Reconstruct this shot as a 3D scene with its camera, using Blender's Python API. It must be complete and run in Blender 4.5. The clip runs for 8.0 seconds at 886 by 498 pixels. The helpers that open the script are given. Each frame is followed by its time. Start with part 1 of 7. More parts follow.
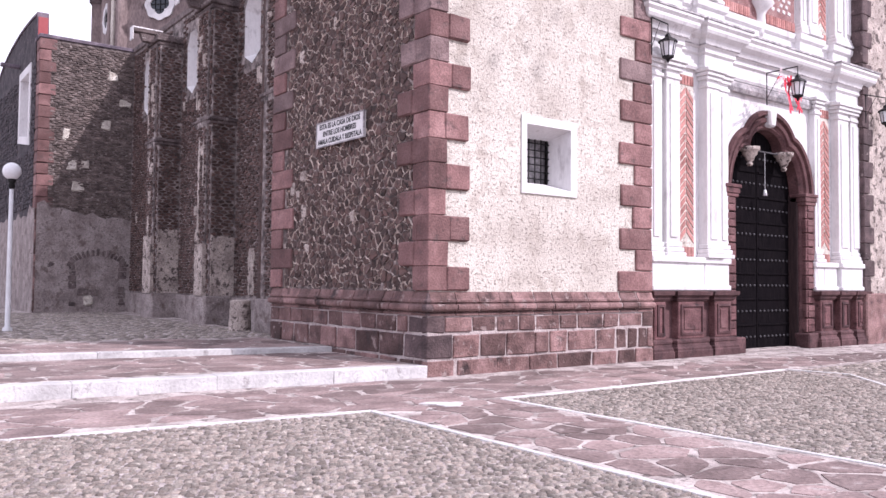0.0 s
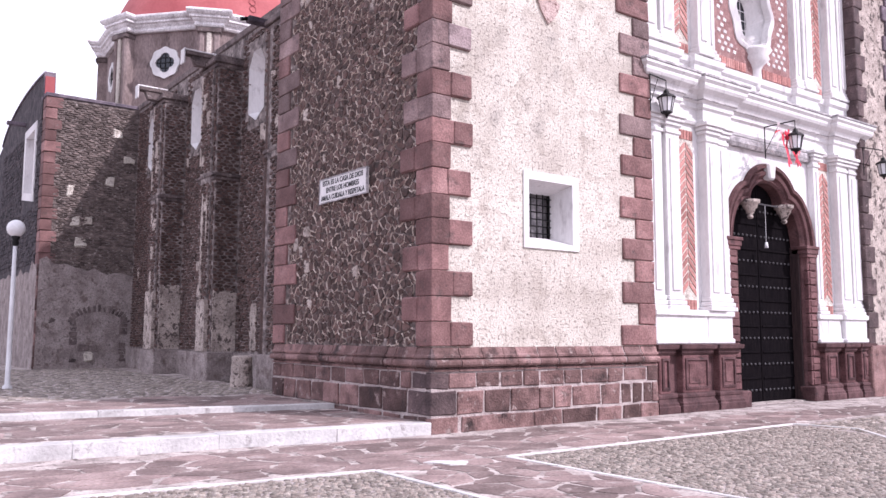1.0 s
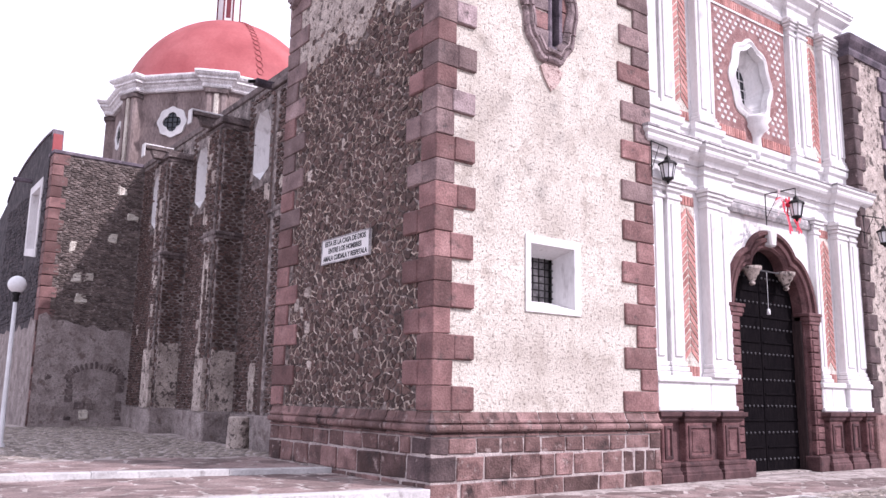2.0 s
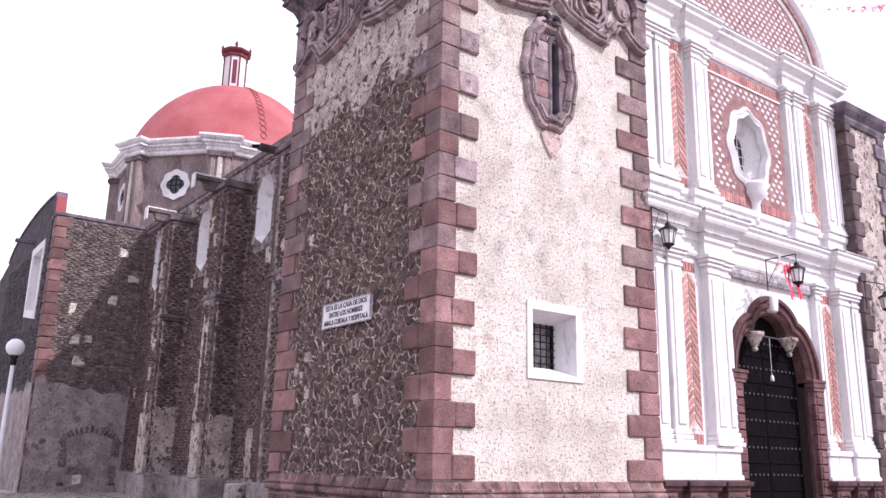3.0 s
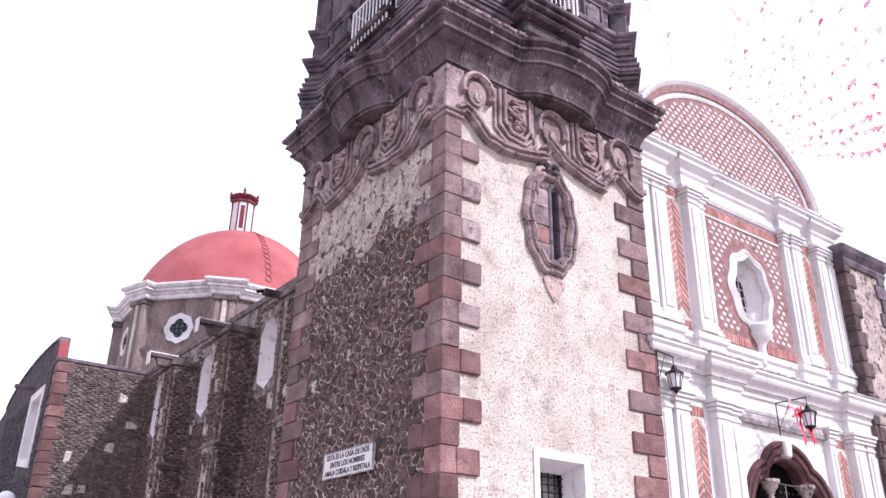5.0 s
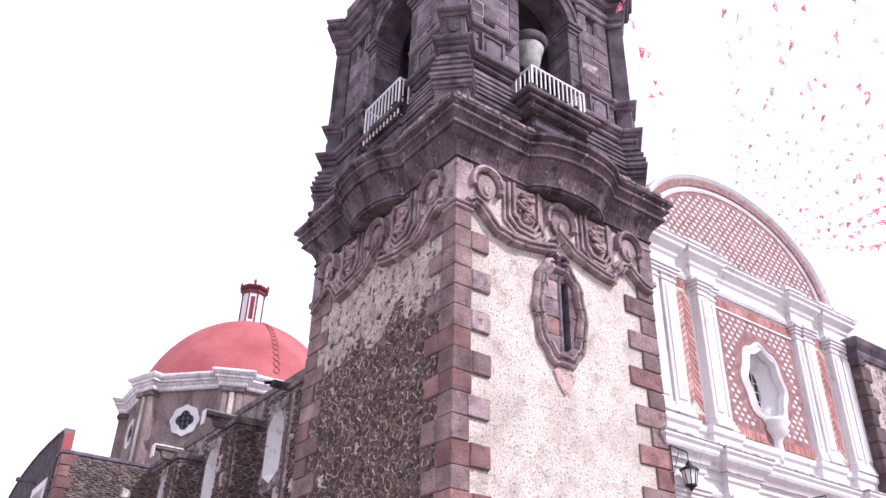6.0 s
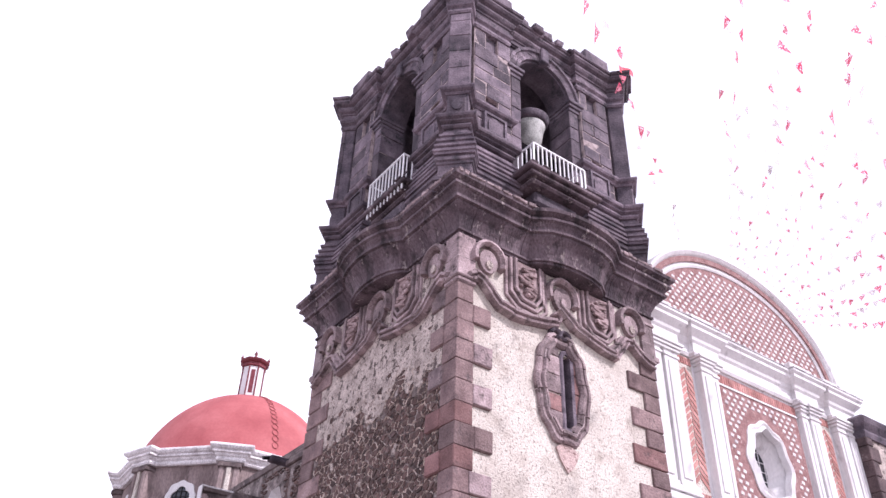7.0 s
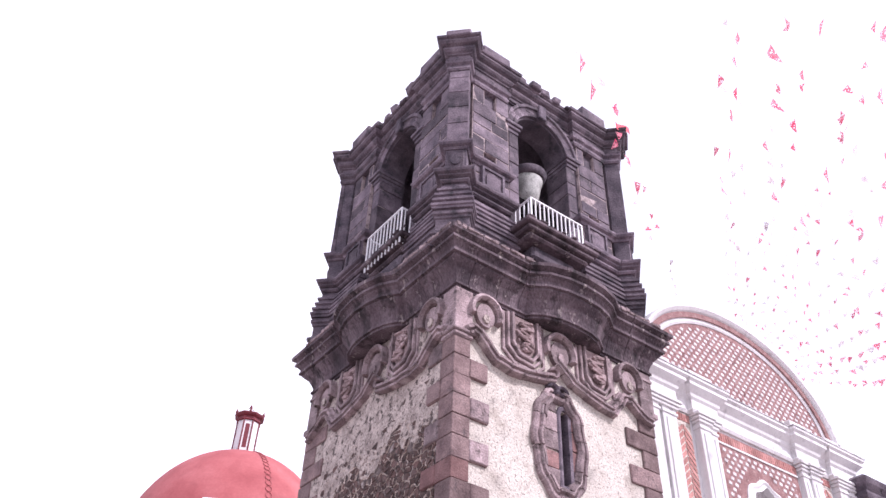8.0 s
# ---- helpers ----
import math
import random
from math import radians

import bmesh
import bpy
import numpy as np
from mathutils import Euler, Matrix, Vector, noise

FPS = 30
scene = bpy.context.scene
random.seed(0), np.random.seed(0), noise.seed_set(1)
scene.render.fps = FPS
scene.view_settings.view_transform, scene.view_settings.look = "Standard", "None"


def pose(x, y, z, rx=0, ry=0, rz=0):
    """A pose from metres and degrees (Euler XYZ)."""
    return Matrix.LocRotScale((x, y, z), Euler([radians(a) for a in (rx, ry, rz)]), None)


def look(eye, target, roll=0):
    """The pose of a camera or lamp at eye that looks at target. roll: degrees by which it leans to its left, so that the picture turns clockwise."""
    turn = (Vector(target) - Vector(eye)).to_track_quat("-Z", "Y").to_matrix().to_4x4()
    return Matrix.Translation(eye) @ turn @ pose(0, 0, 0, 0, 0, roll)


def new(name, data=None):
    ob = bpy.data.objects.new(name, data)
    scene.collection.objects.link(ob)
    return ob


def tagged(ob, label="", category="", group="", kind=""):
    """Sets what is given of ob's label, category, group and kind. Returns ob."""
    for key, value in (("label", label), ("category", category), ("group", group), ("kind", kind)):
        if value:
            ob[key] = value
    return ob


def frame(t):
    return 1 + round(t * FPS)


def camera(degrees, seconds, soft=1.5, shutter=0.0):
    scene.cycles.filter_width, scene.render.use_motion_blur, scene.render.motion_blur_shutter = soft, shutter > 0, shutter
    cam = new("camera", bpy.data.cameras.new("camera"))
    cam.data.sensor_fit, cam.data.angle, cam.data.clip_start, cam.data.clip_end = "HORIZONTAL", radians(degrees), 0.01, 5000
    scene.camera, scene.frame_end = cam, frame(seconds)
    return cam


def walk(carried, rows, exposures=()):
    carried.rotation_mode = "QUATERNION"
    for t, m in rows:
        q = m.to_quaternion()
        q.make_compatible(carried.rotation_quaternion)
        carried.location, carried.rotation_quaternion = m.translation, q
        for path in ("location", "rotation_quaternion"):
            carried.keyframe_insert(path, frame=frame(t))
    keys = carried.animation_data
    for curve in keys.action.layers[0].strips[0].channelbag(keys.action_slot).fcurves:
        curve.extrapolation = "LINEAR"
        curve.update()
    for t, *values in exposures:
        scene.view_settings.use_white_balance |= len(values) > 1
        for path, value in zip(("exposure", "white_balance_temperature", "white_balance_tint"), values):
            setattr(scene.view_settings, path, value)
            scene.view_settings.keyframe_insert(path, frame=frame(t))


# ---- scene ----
cam = camera(56.5, 8.0)
ROWS = [
    (0.0, -7.586, -10.538, 1.483, 36.75, 2.32, 0.53),
    (0.5, -7.609, -10.533, 1.513, 36.78, 4.23, 0.35),
    (1.0, -7.627, -10.527, 1.530, 36.68, 5.95, 0.18),
    (1.5, -7.637, -10.513, 1.549, 36.68, 7.94, 0.44),
    (3.0, -7.666, -10.502, 1.642, 36.50, 14.39, 1.25),
    (3.5, -7.678, -10.495, 1.678, 36.67, 16.35, 0.52),
    (4.0, -7.661, -10.504, 1.711, 36.65, 18.57, 0.22),
    (4.5, -7.675, -10.523, 1.740, 36.40, 21.09, 0.55),
    (6.0, -7.709, -10.550, 1.707, 35.14, 30.43, 1.64),
    (6.5, -7.722, -10.591, 1.689, 34.76, 33.20, 1.76),
    (7.0, -7.724, -10.587, 1.682, 34.72, 35.56, 2.32),
    (7.5, -7.729, -10.598, 1.681, 34.73, 37.49, 2.49),
    (8.0, -7.709, -10.597, 1.666, 34.66, 39.33, 2.82),
]


def eye_pose(x, y, z, yaw, pitch, roll):
    return pose(x, y, z, 0, 0, -yaw) @ pose(0, 0, 0, 90 + pitch) @ pose(0, 0, 0, 0, 0, roll)


walk(cam, [(t, eye_pose(*row)) for t, *row in ROWS], [(0.0, 0.4, 6080, 24.0), (8.0, 0.4, 6080, 24.0)])

# ---- light: hazy sun from the front and the right, bright milky sky ----
SUN = Vector((0.5, -0.92, 1.0)).normalized()
sun_data = bpy.data.lights.new("sun", "SUN")
sun_data.energy, sun_data.angle, sun_data.color = 3.3, radians(1.4), (1.0, 0.95, 0.9)
sun = new("sun", sun_data)
sun.matrix_world = look(SUN * 60, (0, 0, 0))

world = bpy.data.worlds.new("sky")
scene.world = world
world.use_nodes = True
wn, wl = world.node_tree.nodes, world.node_tree.links
sky = wn.new("ShaderNodeTexSky")
sky.sky_type, sky.sun_disc = "NISHITA", False
sky.sun_elevation = math.asin(SUN.z)
sky.sun_rotation = math.atan2(SUN.x, SUN.y)
sky.air_density, sky.dust_density, sky.ozone_density = 1.0, 4.0, 1.0
cloud = wn.new("ShaderNodeTexNoise")
cloud.inputs["Scale"].default_value, cloud.inputs["Detail"].default_value = 1.6, 5.0
ramp = wn.new("ShaderNodeMapRange")
ramp.inputs["From Min"].default_value, ramp.inputs["From Max"].default_value = 0.30, 0.52
ramp.inputs["To Min"].default_value, ramp.inputs["To Max"].default_value = 0.66, 0.98
mixer = wn.new("ShaderNodeMix")
mixer.data_type = "RGBA"
wcoord = wn.new("ShaderNodeTexCoord")
wl.new(wcoord.outputs["Generated"], cloud.inputs["Vector"])
wl.new(cloud.outputs["Fac"], ramp.inputs["Value"])
wl.new(ramp.outputs["Result"], mixer.inputs[0])
wl.new(sky.outputs["Color"], mixer.inputs[6])
mixer.inputs[7].default_value = (11.4, 11.45, 12.1, 1.0)
back = wn["Background"]
wl.new(mixer.outputs[2], back.inputs["Color"])
back.inputs["Strength"].default_value = 0.1


# ---- materials ----
def surface(name, colours, scale=3.0, fine=28.0, bump=0.3, rough=0.85, vary=None, amount=0.35, spots=None, metal=0.0, stretch=(1, 1, 1), grain_range=(0.72, 1.25), flakes=None):
    """Two scales of noise between the colours, spots of a second colour, relief, and a shift of value from piece to piece."""
    m = bpy.data.materials.new(name)
    m.use_nodes = True
    n, l = m.node_tree.nodes, m.node_tree.links
    bsdf = n["Principled BSDF"]
    geo = n.new("ShaderNodeNewGeometry")
    mapping = n.new("ShaderNodeMapping")
    mapping.inputs["Scale"].default_value = stretch
    l.new(geo.outputs["Position"], mapping.inputs["Vector"])
    coarse = n.new("ShaderNodeTexNoise")
    coarse.inputs["Scale"].default_value, coarse.inputs["Detail"].default_value = scale, 6.0
    grain = n.new("ShaderNodeTexNoise")
    grain.inputs["Scale"].default_value, grain.inputs["Detail"].default_value = fine, 5.0
    for tex in (coarse, grain):
        l.new(mapping.outputs["Vector"], tex.inputs["Vector"])
    cr = n.new("ShaderNodeValToRGB")
    cr.color_ramp.elements[0].position, cr.color_ramp.elements[1].position = 0.32, 0.68
    cr.color_ramp.elements[0].color = (*colours[0], 1)
    cr.color_ramp.elements[1].color = (*colours[-1], 1)
    for i, c in enumerate(colours[1:-1]):
        e = cr.color_ramp.elements.new(0.32 + 0.36 * (i + 1) / (len(colours) - 1))
        e.color = (*c, 1)
    l.new(coarse.outputs["Fac"], cr.inputs["Fac"])
    out = cr.outputs["Color"]
    g = n.new("ShaderNodeMapRange")
    g.inputs["From Min"].default_value, g.inputs["From Max"].default_value = 0.3, 0.7
    g.inputs["To Min"].default_value, g.inputs["To Max"].default_value = grain_range
    l.new(grain.outputs["Fac"], g.inputs["Value"])
    mul = n.new("ShaderNodeVectorMath")
    mul.operation = "SCALE"
    l.new(out, mul.inputs[0])
    l.new(g.outputs["Result"], mul.inputs["Scale"])
    out = mul.outputs["Vector"]
    if vary:
        src = n.new("ShaderNodeObjectInfo").outputs["Random"] if vary == "object" else geo.outputs["Random Per Island"]
        r = n.new("ShaderNodeMapRange")
        r.inputs["To Min"].default_value, r.inputs["To Max"].default_value = 1 - amount, 1 + amount
        l.new(src, r.inputs["Value"])
        mv = n.new("ShaderNodeVectorMath")
        mv.operation = "SCALE"
        l.new(out, mv.inputs[0])
        l.new(r.outputs["Result"], mv.inputs["Scale"])
        out = mv.outputs["Vector"]
    height = grain.outputs["Fac"]
    for colour, size, low, high in (s for s in (flakes, spots) if s):
        sp = n.new("ShaderNodeTexNoise")
        sp.inputs["Scale"].default_value, sp.inputs["Detail"].default_value, sp.inputs["Roughness"].default_value = size, 4.0, 0.65
        l.new(mapping.outputs["Vector"], sp.inputs["Vector"])
        sr = n.new("ShaderNodeMapRange")
        sr.inputs["From Min"].default_value, sr.inputs["From Max"].default_value = low, high
        l.new(sp.outputs["Fac"], sr.inputs["Value"])
        mx = n.new("ShaderNodeMix")
        mx.data_type = "RGBA"
        l.new(sr.outputs["Result"], mx.inputs[0])
        l.new(out, mx.inputs[6])
        mx.inputs[7].default_value = (*colour, 1)
        out = mx.outputs[2]
        sub = n.new("ShaderNodeMath")
        sub.operation = "MULTIPLY_ADD"
        l.new(sr.outputs["Result"], sub.inputs[0])
        sub.inputs[1].default_value = -0.6
        l.new(height, sub.inputs[2])
        height = sub.outputs["Value"]
    l.new(out, bsdf.inputs["Base Color"])
    b = n.new("ShaderNodeBump")
    b.inputs["Strength"].default_value, b.inputs["Distance"].default_value = bump, 0.03
    l.new(height, b.inputs["Height"])
    l.new(b.outputs["Normal"], bsdf.inputs["Normal"])
    bsdf.inputs["Roughness"].default_value, bsdf.inputs["Metallic"].default_value = rough, metal
    bsdf.inputs["Specular IOR Level"].default_value = 0.3
    return m


RUBBLE = surface("rubble_stone", [(0.054, 0.040, 0.037), (0.128, 0.076, 0.067), (0.092, 0.065, 0.060), (0.184, 0.121, 0.110)], 4.5, 34, 0.9, 0.92, "island", 0.4, ((0.035, 0.028, 0.028), 11, 0.56, 0.68))
RUBBLE_PIECE = surface("rubble_stone_loose", [(0.054, 0.040, 0.037), (0.128, 0.076, 0.067), (0.092, 0.065, 0.060), (0.184, 0.121, 0.110)], 4.5, 34, 0.9, 0.92, "object", 0.4, ((0.035, 0.028, 0.028), 11, 0.56, 0.68))
RUBBLE_MORTAR = surface("lime_mortar_of_rubble", [(0.06, 0.048, 0.046), (0.12, 0.096, 0.09), (0.22, 0.18, 0.17), (0.45, 0.39, 0.37)], 7, 40, 0.8, 0.95, None, 0, ((0.055, 0.045, 0.043), 4, 0.55, 0.64))
SMEAR = surface("pale_mortar_smears", [(0.350, 0.278, 0.247), (0.530, 0.443, 0.393), (0.678, 0.587, 0.524)], 4, 50, 0.6, 0.95, "island", 0.35)
NAVE_MORTAR = surface("lime_mortar_of_nave", [(0.1, 0.082, 0.08), (0.21, 0.175, 0.168), (0.4, 0.345, 0.33)], 5, 40, 0.8, 0.95, None, 0, ((0.06, 0.048, 0.047), 3, 0.54, 0.64))
PLASTER = surface("worn_plaster", [(0.48, 0.43, 0.384), (0.61, 0.56, 0.503), (0.68, 0.632, 0.57)], 0.7, 34, 0.7, 0.95, None, 0, ((0.3, 0.255, 0.232), 20, 0.535, 0.66), grain_range=(0.82, 1.16), flakes=((0.43, 0.378, 0.332), 2.4, 0.5, 0.68))
PLASTER_OLD = surface("crumbling_plaster", [(0.317, 0.263, 0.239), (0.463, 0.395, 0.359), (0.585, 0.502, 0.458)], 2.6, 26, 0.8, 0.95, None, 0, ((0.17, 0.138, 0.13), 18, 0.56, 0.66), flakes=((0.12, 0.095, 0.09), 5.5, 0.55, 0.61))
LOW_PLASTER = surface("patched_grey_plaster", [(0.22, 0.183, 0.18), (0.31, 0.263, 0.255), (0.39, 0.338, 0.327)], 2.2, 26, 0.9, 0.95, None, 0, ((0.2, 0.165, 0.16), 14, 0.55, 0.68), flakes=((0.17, 0.13, 0.124), 3.0, 0.55, 0.66))
PINK = surface("pink_stone", [(0.143, 0.077, 0.075), (0.201, 0.109, 0.105), (0.270, 0.157, 0.151)], 2.2, 30, 0.5, 0.85, "object", 0.36, ((0.1, 0.068, 0.066), 4, 0.57, 0.73))
GREY_PINK = surface("greyed_pink_stone", [(0.138, 0.092, 0.092), (0.196, 0.135, 0.133), (0.265, 0.190, 0.185)], 2.2, 30, 0.6, 0.88, "object", 0.3, ((0.09, 0.068, 0.07), 4, 0.57, 0.72))
DAMP = surface("damp_dark_stone", [(0.05, 0.034, 0.036), (0.085, 0.058, 0.06), (0.13, 0.09, 0.09)], 3, 28, 0.6, 0.8, "object", 0.2, ((0.3, 0.24, 0.23), 5, 0.62, 0.7))
BLOCK = surface("plinth_stone", [(0.095, 0.055, 0.053), (0.165, 0.098, 0.092), (0.237, 0.147, 0.141)], 3, 30, 0.7, 0.88, "object", 0.5, ((0.3, 0.23, 0.218), 5, 0.6, 0.69), flakes=((0.045, 0.03, 0.03), 2.2, 0.56, 0.7))
DARK = surface("weathered_dark_stone", [(0.069, 0.058, 0.074), (0.121, 0.098, 0.119), (0.184, 0.152, 0.179)], 2.2, 26, 0.6, 0.9, "object", 0.28, ((0.04, 0.037, 0.045), 3.0, 0.55, 0.72))
DARK_BLOCK = surface("weathered_dark_ashlar", [(0.074, 0.060, 0.075), (0.131, 0.104, 0.124), (0.200, 0.160, 0.187)], 2.2, 26, 0.55, 0.9, "object", 0.42, ((0.046, 0.042, 0.05), 3.0, 0.55, 0.72))
PEDESTAL = surface("red_brown_stone", [(0.057, 0.028, 0.030), (0.095, 0.049, 0.051), (0.140, 0.075, 0.077)], 3, 26, 0.3, 0.85, "object", 0.15, ((0.035, 0.022, 0.024), 4, 0.56, 0.7))
WHITE = surface("white_limewash", [(0.6, 0.585, 0.59), (0.69, 0.675, 0.68), (0.725, 0.71, 0.715)], 1.2, 18, 0.15, 0.82, None, 0, ((0.4, 0.375, 0.385), 3.6, 0.58, 0.76), stretch=(1, 1, 0.4), grain_range=(0.92, 1.05))
WHITE_OLD = surface("stained_limewash", [(0.525, 0.493, 0.504), (0.735, 0.714, 0.724), (0.840, 0.819, 0.830)], 2.0, 18, 0.25, 0.85, None, 0, ((0.36, 0.34, 0.34), 5, 0.6, 0.72))
GREYTRIM = surface("grey_weathered_trim", [(0.2, 0.19, 0.2), (0.35, 0.33, 0.34), (0.55, 0.52, 0.53)], 6, 30, 0.4, 0.9)
BRICK = surface("red_brick", [(0.34, 0.15, 0.135), (0.41, 0.2, 0.18), (0.48, 0.26, 0.235)], 3, 30, 0.3, 0.85, "object", 0.22)
BRICKFIELD = surface("red_brick_field", [(0.212, 0.106, 0.103), (0.265, 0.148, 0.143), (0.318, 0.191, 0.183)], 5, 30, 0.4, 0.85, None, 0, ((0.52, 0.4, 0.38), 12, 0.59, 0.69))
TILE = surface("white_glazed_tile", [(0.58, 0.54, 0.54), (0.68, 0.64, 0.64)], 8, 40, 0.05, 0.4, "island", 0.12)
DOME = surface("red_dome_paint", [(0.31, 0.075, 0.08), (0.37, 0.1, 0.104), (0.42, 0.13, 0.133)], 0.5, 8, 0.05, 0.8, None, 0, ((0.29, 0.076, 0.081), 0.9, 0.55, 0.8), grain_range=(0.93, 1.05))
DRUM = surface("drum_render", [(0.15, 0.113, 0.11), (0.23, 0.178, 0.172), (0.32, 0.255, 0.247)], 1.0, 14, 0.35, 0.92, None, 0, ((0.08, 0.06, 0.06), 2.2, 0.56, 0.72), stretch=(1, 1, 0.4))
SOOT = surface("dark_rubble_wall", [(0.075, 0.060, 0.061), (0.136, 0.106, 0.105), (0.207, 0.167, 0.162)], 2.5, 18, 0.8, 0.95, None, 0, ((0.32, 0.275, 0.265), 6, 0.58, 0.68))
# Darker and bluer rubble: the sunless wall's shade is put into its colour.
GABLE = surface("rubble_with_wall_shade", [(0.035, 0.031, 0.036), (0.06, 0.052, 0.06), (0.1, 0.084, 0.09)], 2.5, 18, 0.9, 0.95, None, 0, ((0.16, 0.135, 0.135), 7, 0.6, 0.68))
DOOR_STONE = surface("door_stone", [(0.095, 0.045, 0.047), (0.140, 0.068, 0.070), (0.189, 0.101, 0.101)], 3, 28, 0.4, 0.85, "object", 0.25, ((0.06, 0.032, 0.033), 4, 0.57, 0.7))
CORNICE_STONE = surface("cornice_stone", [(0.060, 0.045, 0.054), (0.115, 0.085, 0.097), (0.190, 0.148, 0.165)], 1.6, 24, 0.9, 0.92, "object", 0.14, ((0.3, 0.255, 0.25), 6, 0.6, 0.68), stretch=(1, 1, 0.35), flakes=((0.035, 0.028, 0.031), 2.4, 0.52, 0.66))
COURSED = surface("coursed_grey_stone", [(0.085, 0.066, 0.062), (0.15, 0.118, 0.11), (0.22, 0.175, 0.163)], 3.5, 30, 0.9, 0.93, "island", 0.35, ((0.3, 0.255, 0.24), 9, 0.6, 0.7))
FRIEZE = surface("carved_brown_stone", [(0.157, 0.119, 0.124), (0.264, 0.201, 0.206), (0.372, 0.292, 0.299)], 3, 28, 0.7, 0.9, "object", 0.28, ((0.075, 0.058, 0.057), 4, 0.56, 0.7))
PINK_PLASTER = surface("pale_pink_plaster", [(0.4, 0.29, 0.27), (0.5, 0.38, 0.355), (0.56, 0.45, 0.42)], 5, 34, 0.8, 0.95, None, 0, ((0.25, 0.15, 0.14), 9, 0.56, 0.66))
SHIELD = surface("carved_pinkish_stone", [(0.228, 0.166, 0.164), (0.342, 0.253, 0.252), (0.456, 0.353, 0.354)], 4, 30, 0.6, 0.9, "object", 0.15, ((0.12, 0.085, 0.08), 6, 0.56, 0.7))
JOINT = surface("grey_joint_mortar", [(0.230, 0.184, 0.185), (0.365, 0.295, 0.296), (0.486, 0.406, 0.403)], 4, 40, 0.6, 0.95, None, 0, ((0.1, 0.08, 0.084), 5, 0.54, 0.66))
PALE_MORTAR = surface("pale_joint_mortar", [(0.336, 0.280, 0.272), (0.440, 0.376, 0.364), (0.512, 0.448, 0.436)], 5, 40, 0.6, 0.95, None, 0, ((0.2, 0.15, 0.145), 7, 0.58, 0.68))
IRON = surface("black_iron", [(0.012, 0.012, 0.013), (0.03, 0.028, 0.03)], 12, 60, 0.2, 0.55, None, 0, None, 0.6)
# Dark wood, also on the near-black sheets that stand in for unlit hollows.
WOOD = surface("dark_wood_and_unlit_backing", [(0.003, 0.0025, 0.0035), (0.006, 0.0045, 0.006), (0.01, 0.008, 0.009)], 6, 40, 0.3, 1.0, None, 0, None, 0.0, (4, 4, 0.5))
REVEAL_SHADE = surface("reveal_shade_brown", [(0.02, 0.012, 0.013), (0.035, 0.02, 0.021), (0.05, 0.03, 0.03)], 5, 40, 0.3, 0.7, None, 0, None, 0.0, (4, 4, 0.5))
STUD = surface("tin_stud", [(0.06, 0.057, 0.062), (0.11, 0.105, 0.112)], 20, 60, 0.1, 0.6, None, 0, None, 0.3)
FLAG = surface("flagstone", [(0.156, 0.113, 0.109), (0.229, 0.167, 0.160), (0.302, 0.228, 0.218)], 1.8, 22, 0.7, 0.8, "object", 0.3, ((0.36, 0.31, 0.297), 3.6, 0.6, 0.7))
COBBLE = surface("cobble", [(0.160, 0.136, 0.120), (0.260, 0.215, 0.190), (0.225, 0.200, 0.179), (0.370, 0.325, 0.290)], 11, 60, 0.4, 0.9, "island", 0.42)
BEDDING = surface("paving_mortar", [(0.24, 0.2, 0.19), (0.4, 0.345, 0.328), (0.55, 0.49, 0.47)], 2.4, 26, 0.6, 0.95, None, 0, ((0.12, 0.098, 0.093), 5, 0.54, 0.64))
GROUND = surface("earth_and_mortar", [(0.25, 0.212, 0.203), (0.34, 0.293, 0.282), (0.43, 0.38, 0.367)], 1.5, 26, 0.6, 0.95, None, 0, ((0.16, 0.134, 0.128), 12, 0.53, 0.66))
LINE = surface("white_line_stone", [(0.5, 0.485, 0.48), (0.66, 0.645, 0.64)], 3, 30, 0.25, 0.85, None, 0, ((0.33, 0.3, 0.295), 7, 0.58, 0.7), grain_range=(0.88, 1.06))
KERB = surface("white_kerb_paint", [(0.42, 0.405, 0.405), (0.54, 0.525, 0.525), (0.61, 0.595, 0.595)], 2.5, 24, 0.4, 0.88, "object", 0.06, ((0.3, 0.275, 0.275), 5, 0.57, 0.7), grain_range=(0.86, 1.08))
PANEL = surface("painted_sign_white", [(0.66, 0.64, 0.64), (0.74, 0.72, 0.72)], 3, 30, 0.05, 0.6, grain_range=(0.93, 1.05))
INK = surface("sign_black", [(0.03, 0.03, 0.035), (0.05, 0.05, 0.055)], 10, 40, 0.05, 0.6)
GLOBE = surface("opal_globe", [(0.72, 0.72, 0.74), (0.78, 0.78, 0.8)], 2, 20, 0.0, 0.25, grain_range=(0.93, 1.05))
POLE = surface("pale_pole_paint", [(0.6, 0.6, 0.62), (0.7, 0.7, 0.72)], 5, 40, 0.1, 0.5, grain_range=(0.93, 1.05))
RAIL = surface("white_rail_paint", [(0.72, 0.72, 0.74), (0.8, 0.8, 0.82)], 5, 40, 0.1, 0.5, grain_range=(0.93, 1.05))
CLOTH_PINK = surface("pink_paper", [(0.74, 0.09, 0.17), (0.8, 0.36, 0.42)], 9, 30, 0.1, 0.8, "object", 0.12)
CLOTH_PALE = surface("pale_paper", [(0.7, 0.6, 0.62), (0.8, 0.7, 0.71)], 6, 30, 0.1, 0.8, "object", 0.12)
RIBBON = surface("red_ribbon", [(0.6, 0.03, 0.06), (0.72, 0.07, 0.11)], 9, 30, 0.1, 0.6)
BRONZE = surface("verdigris_bell", [(0.26, 0.265, 0.25), (0.38, 0.38, 0.36), (0.46, 0.455, 0.44)], 4, 30, 0.3, 0.7, None, 0, ((0.15, 0.15, 0.142), 6, 0.56, 0.7))
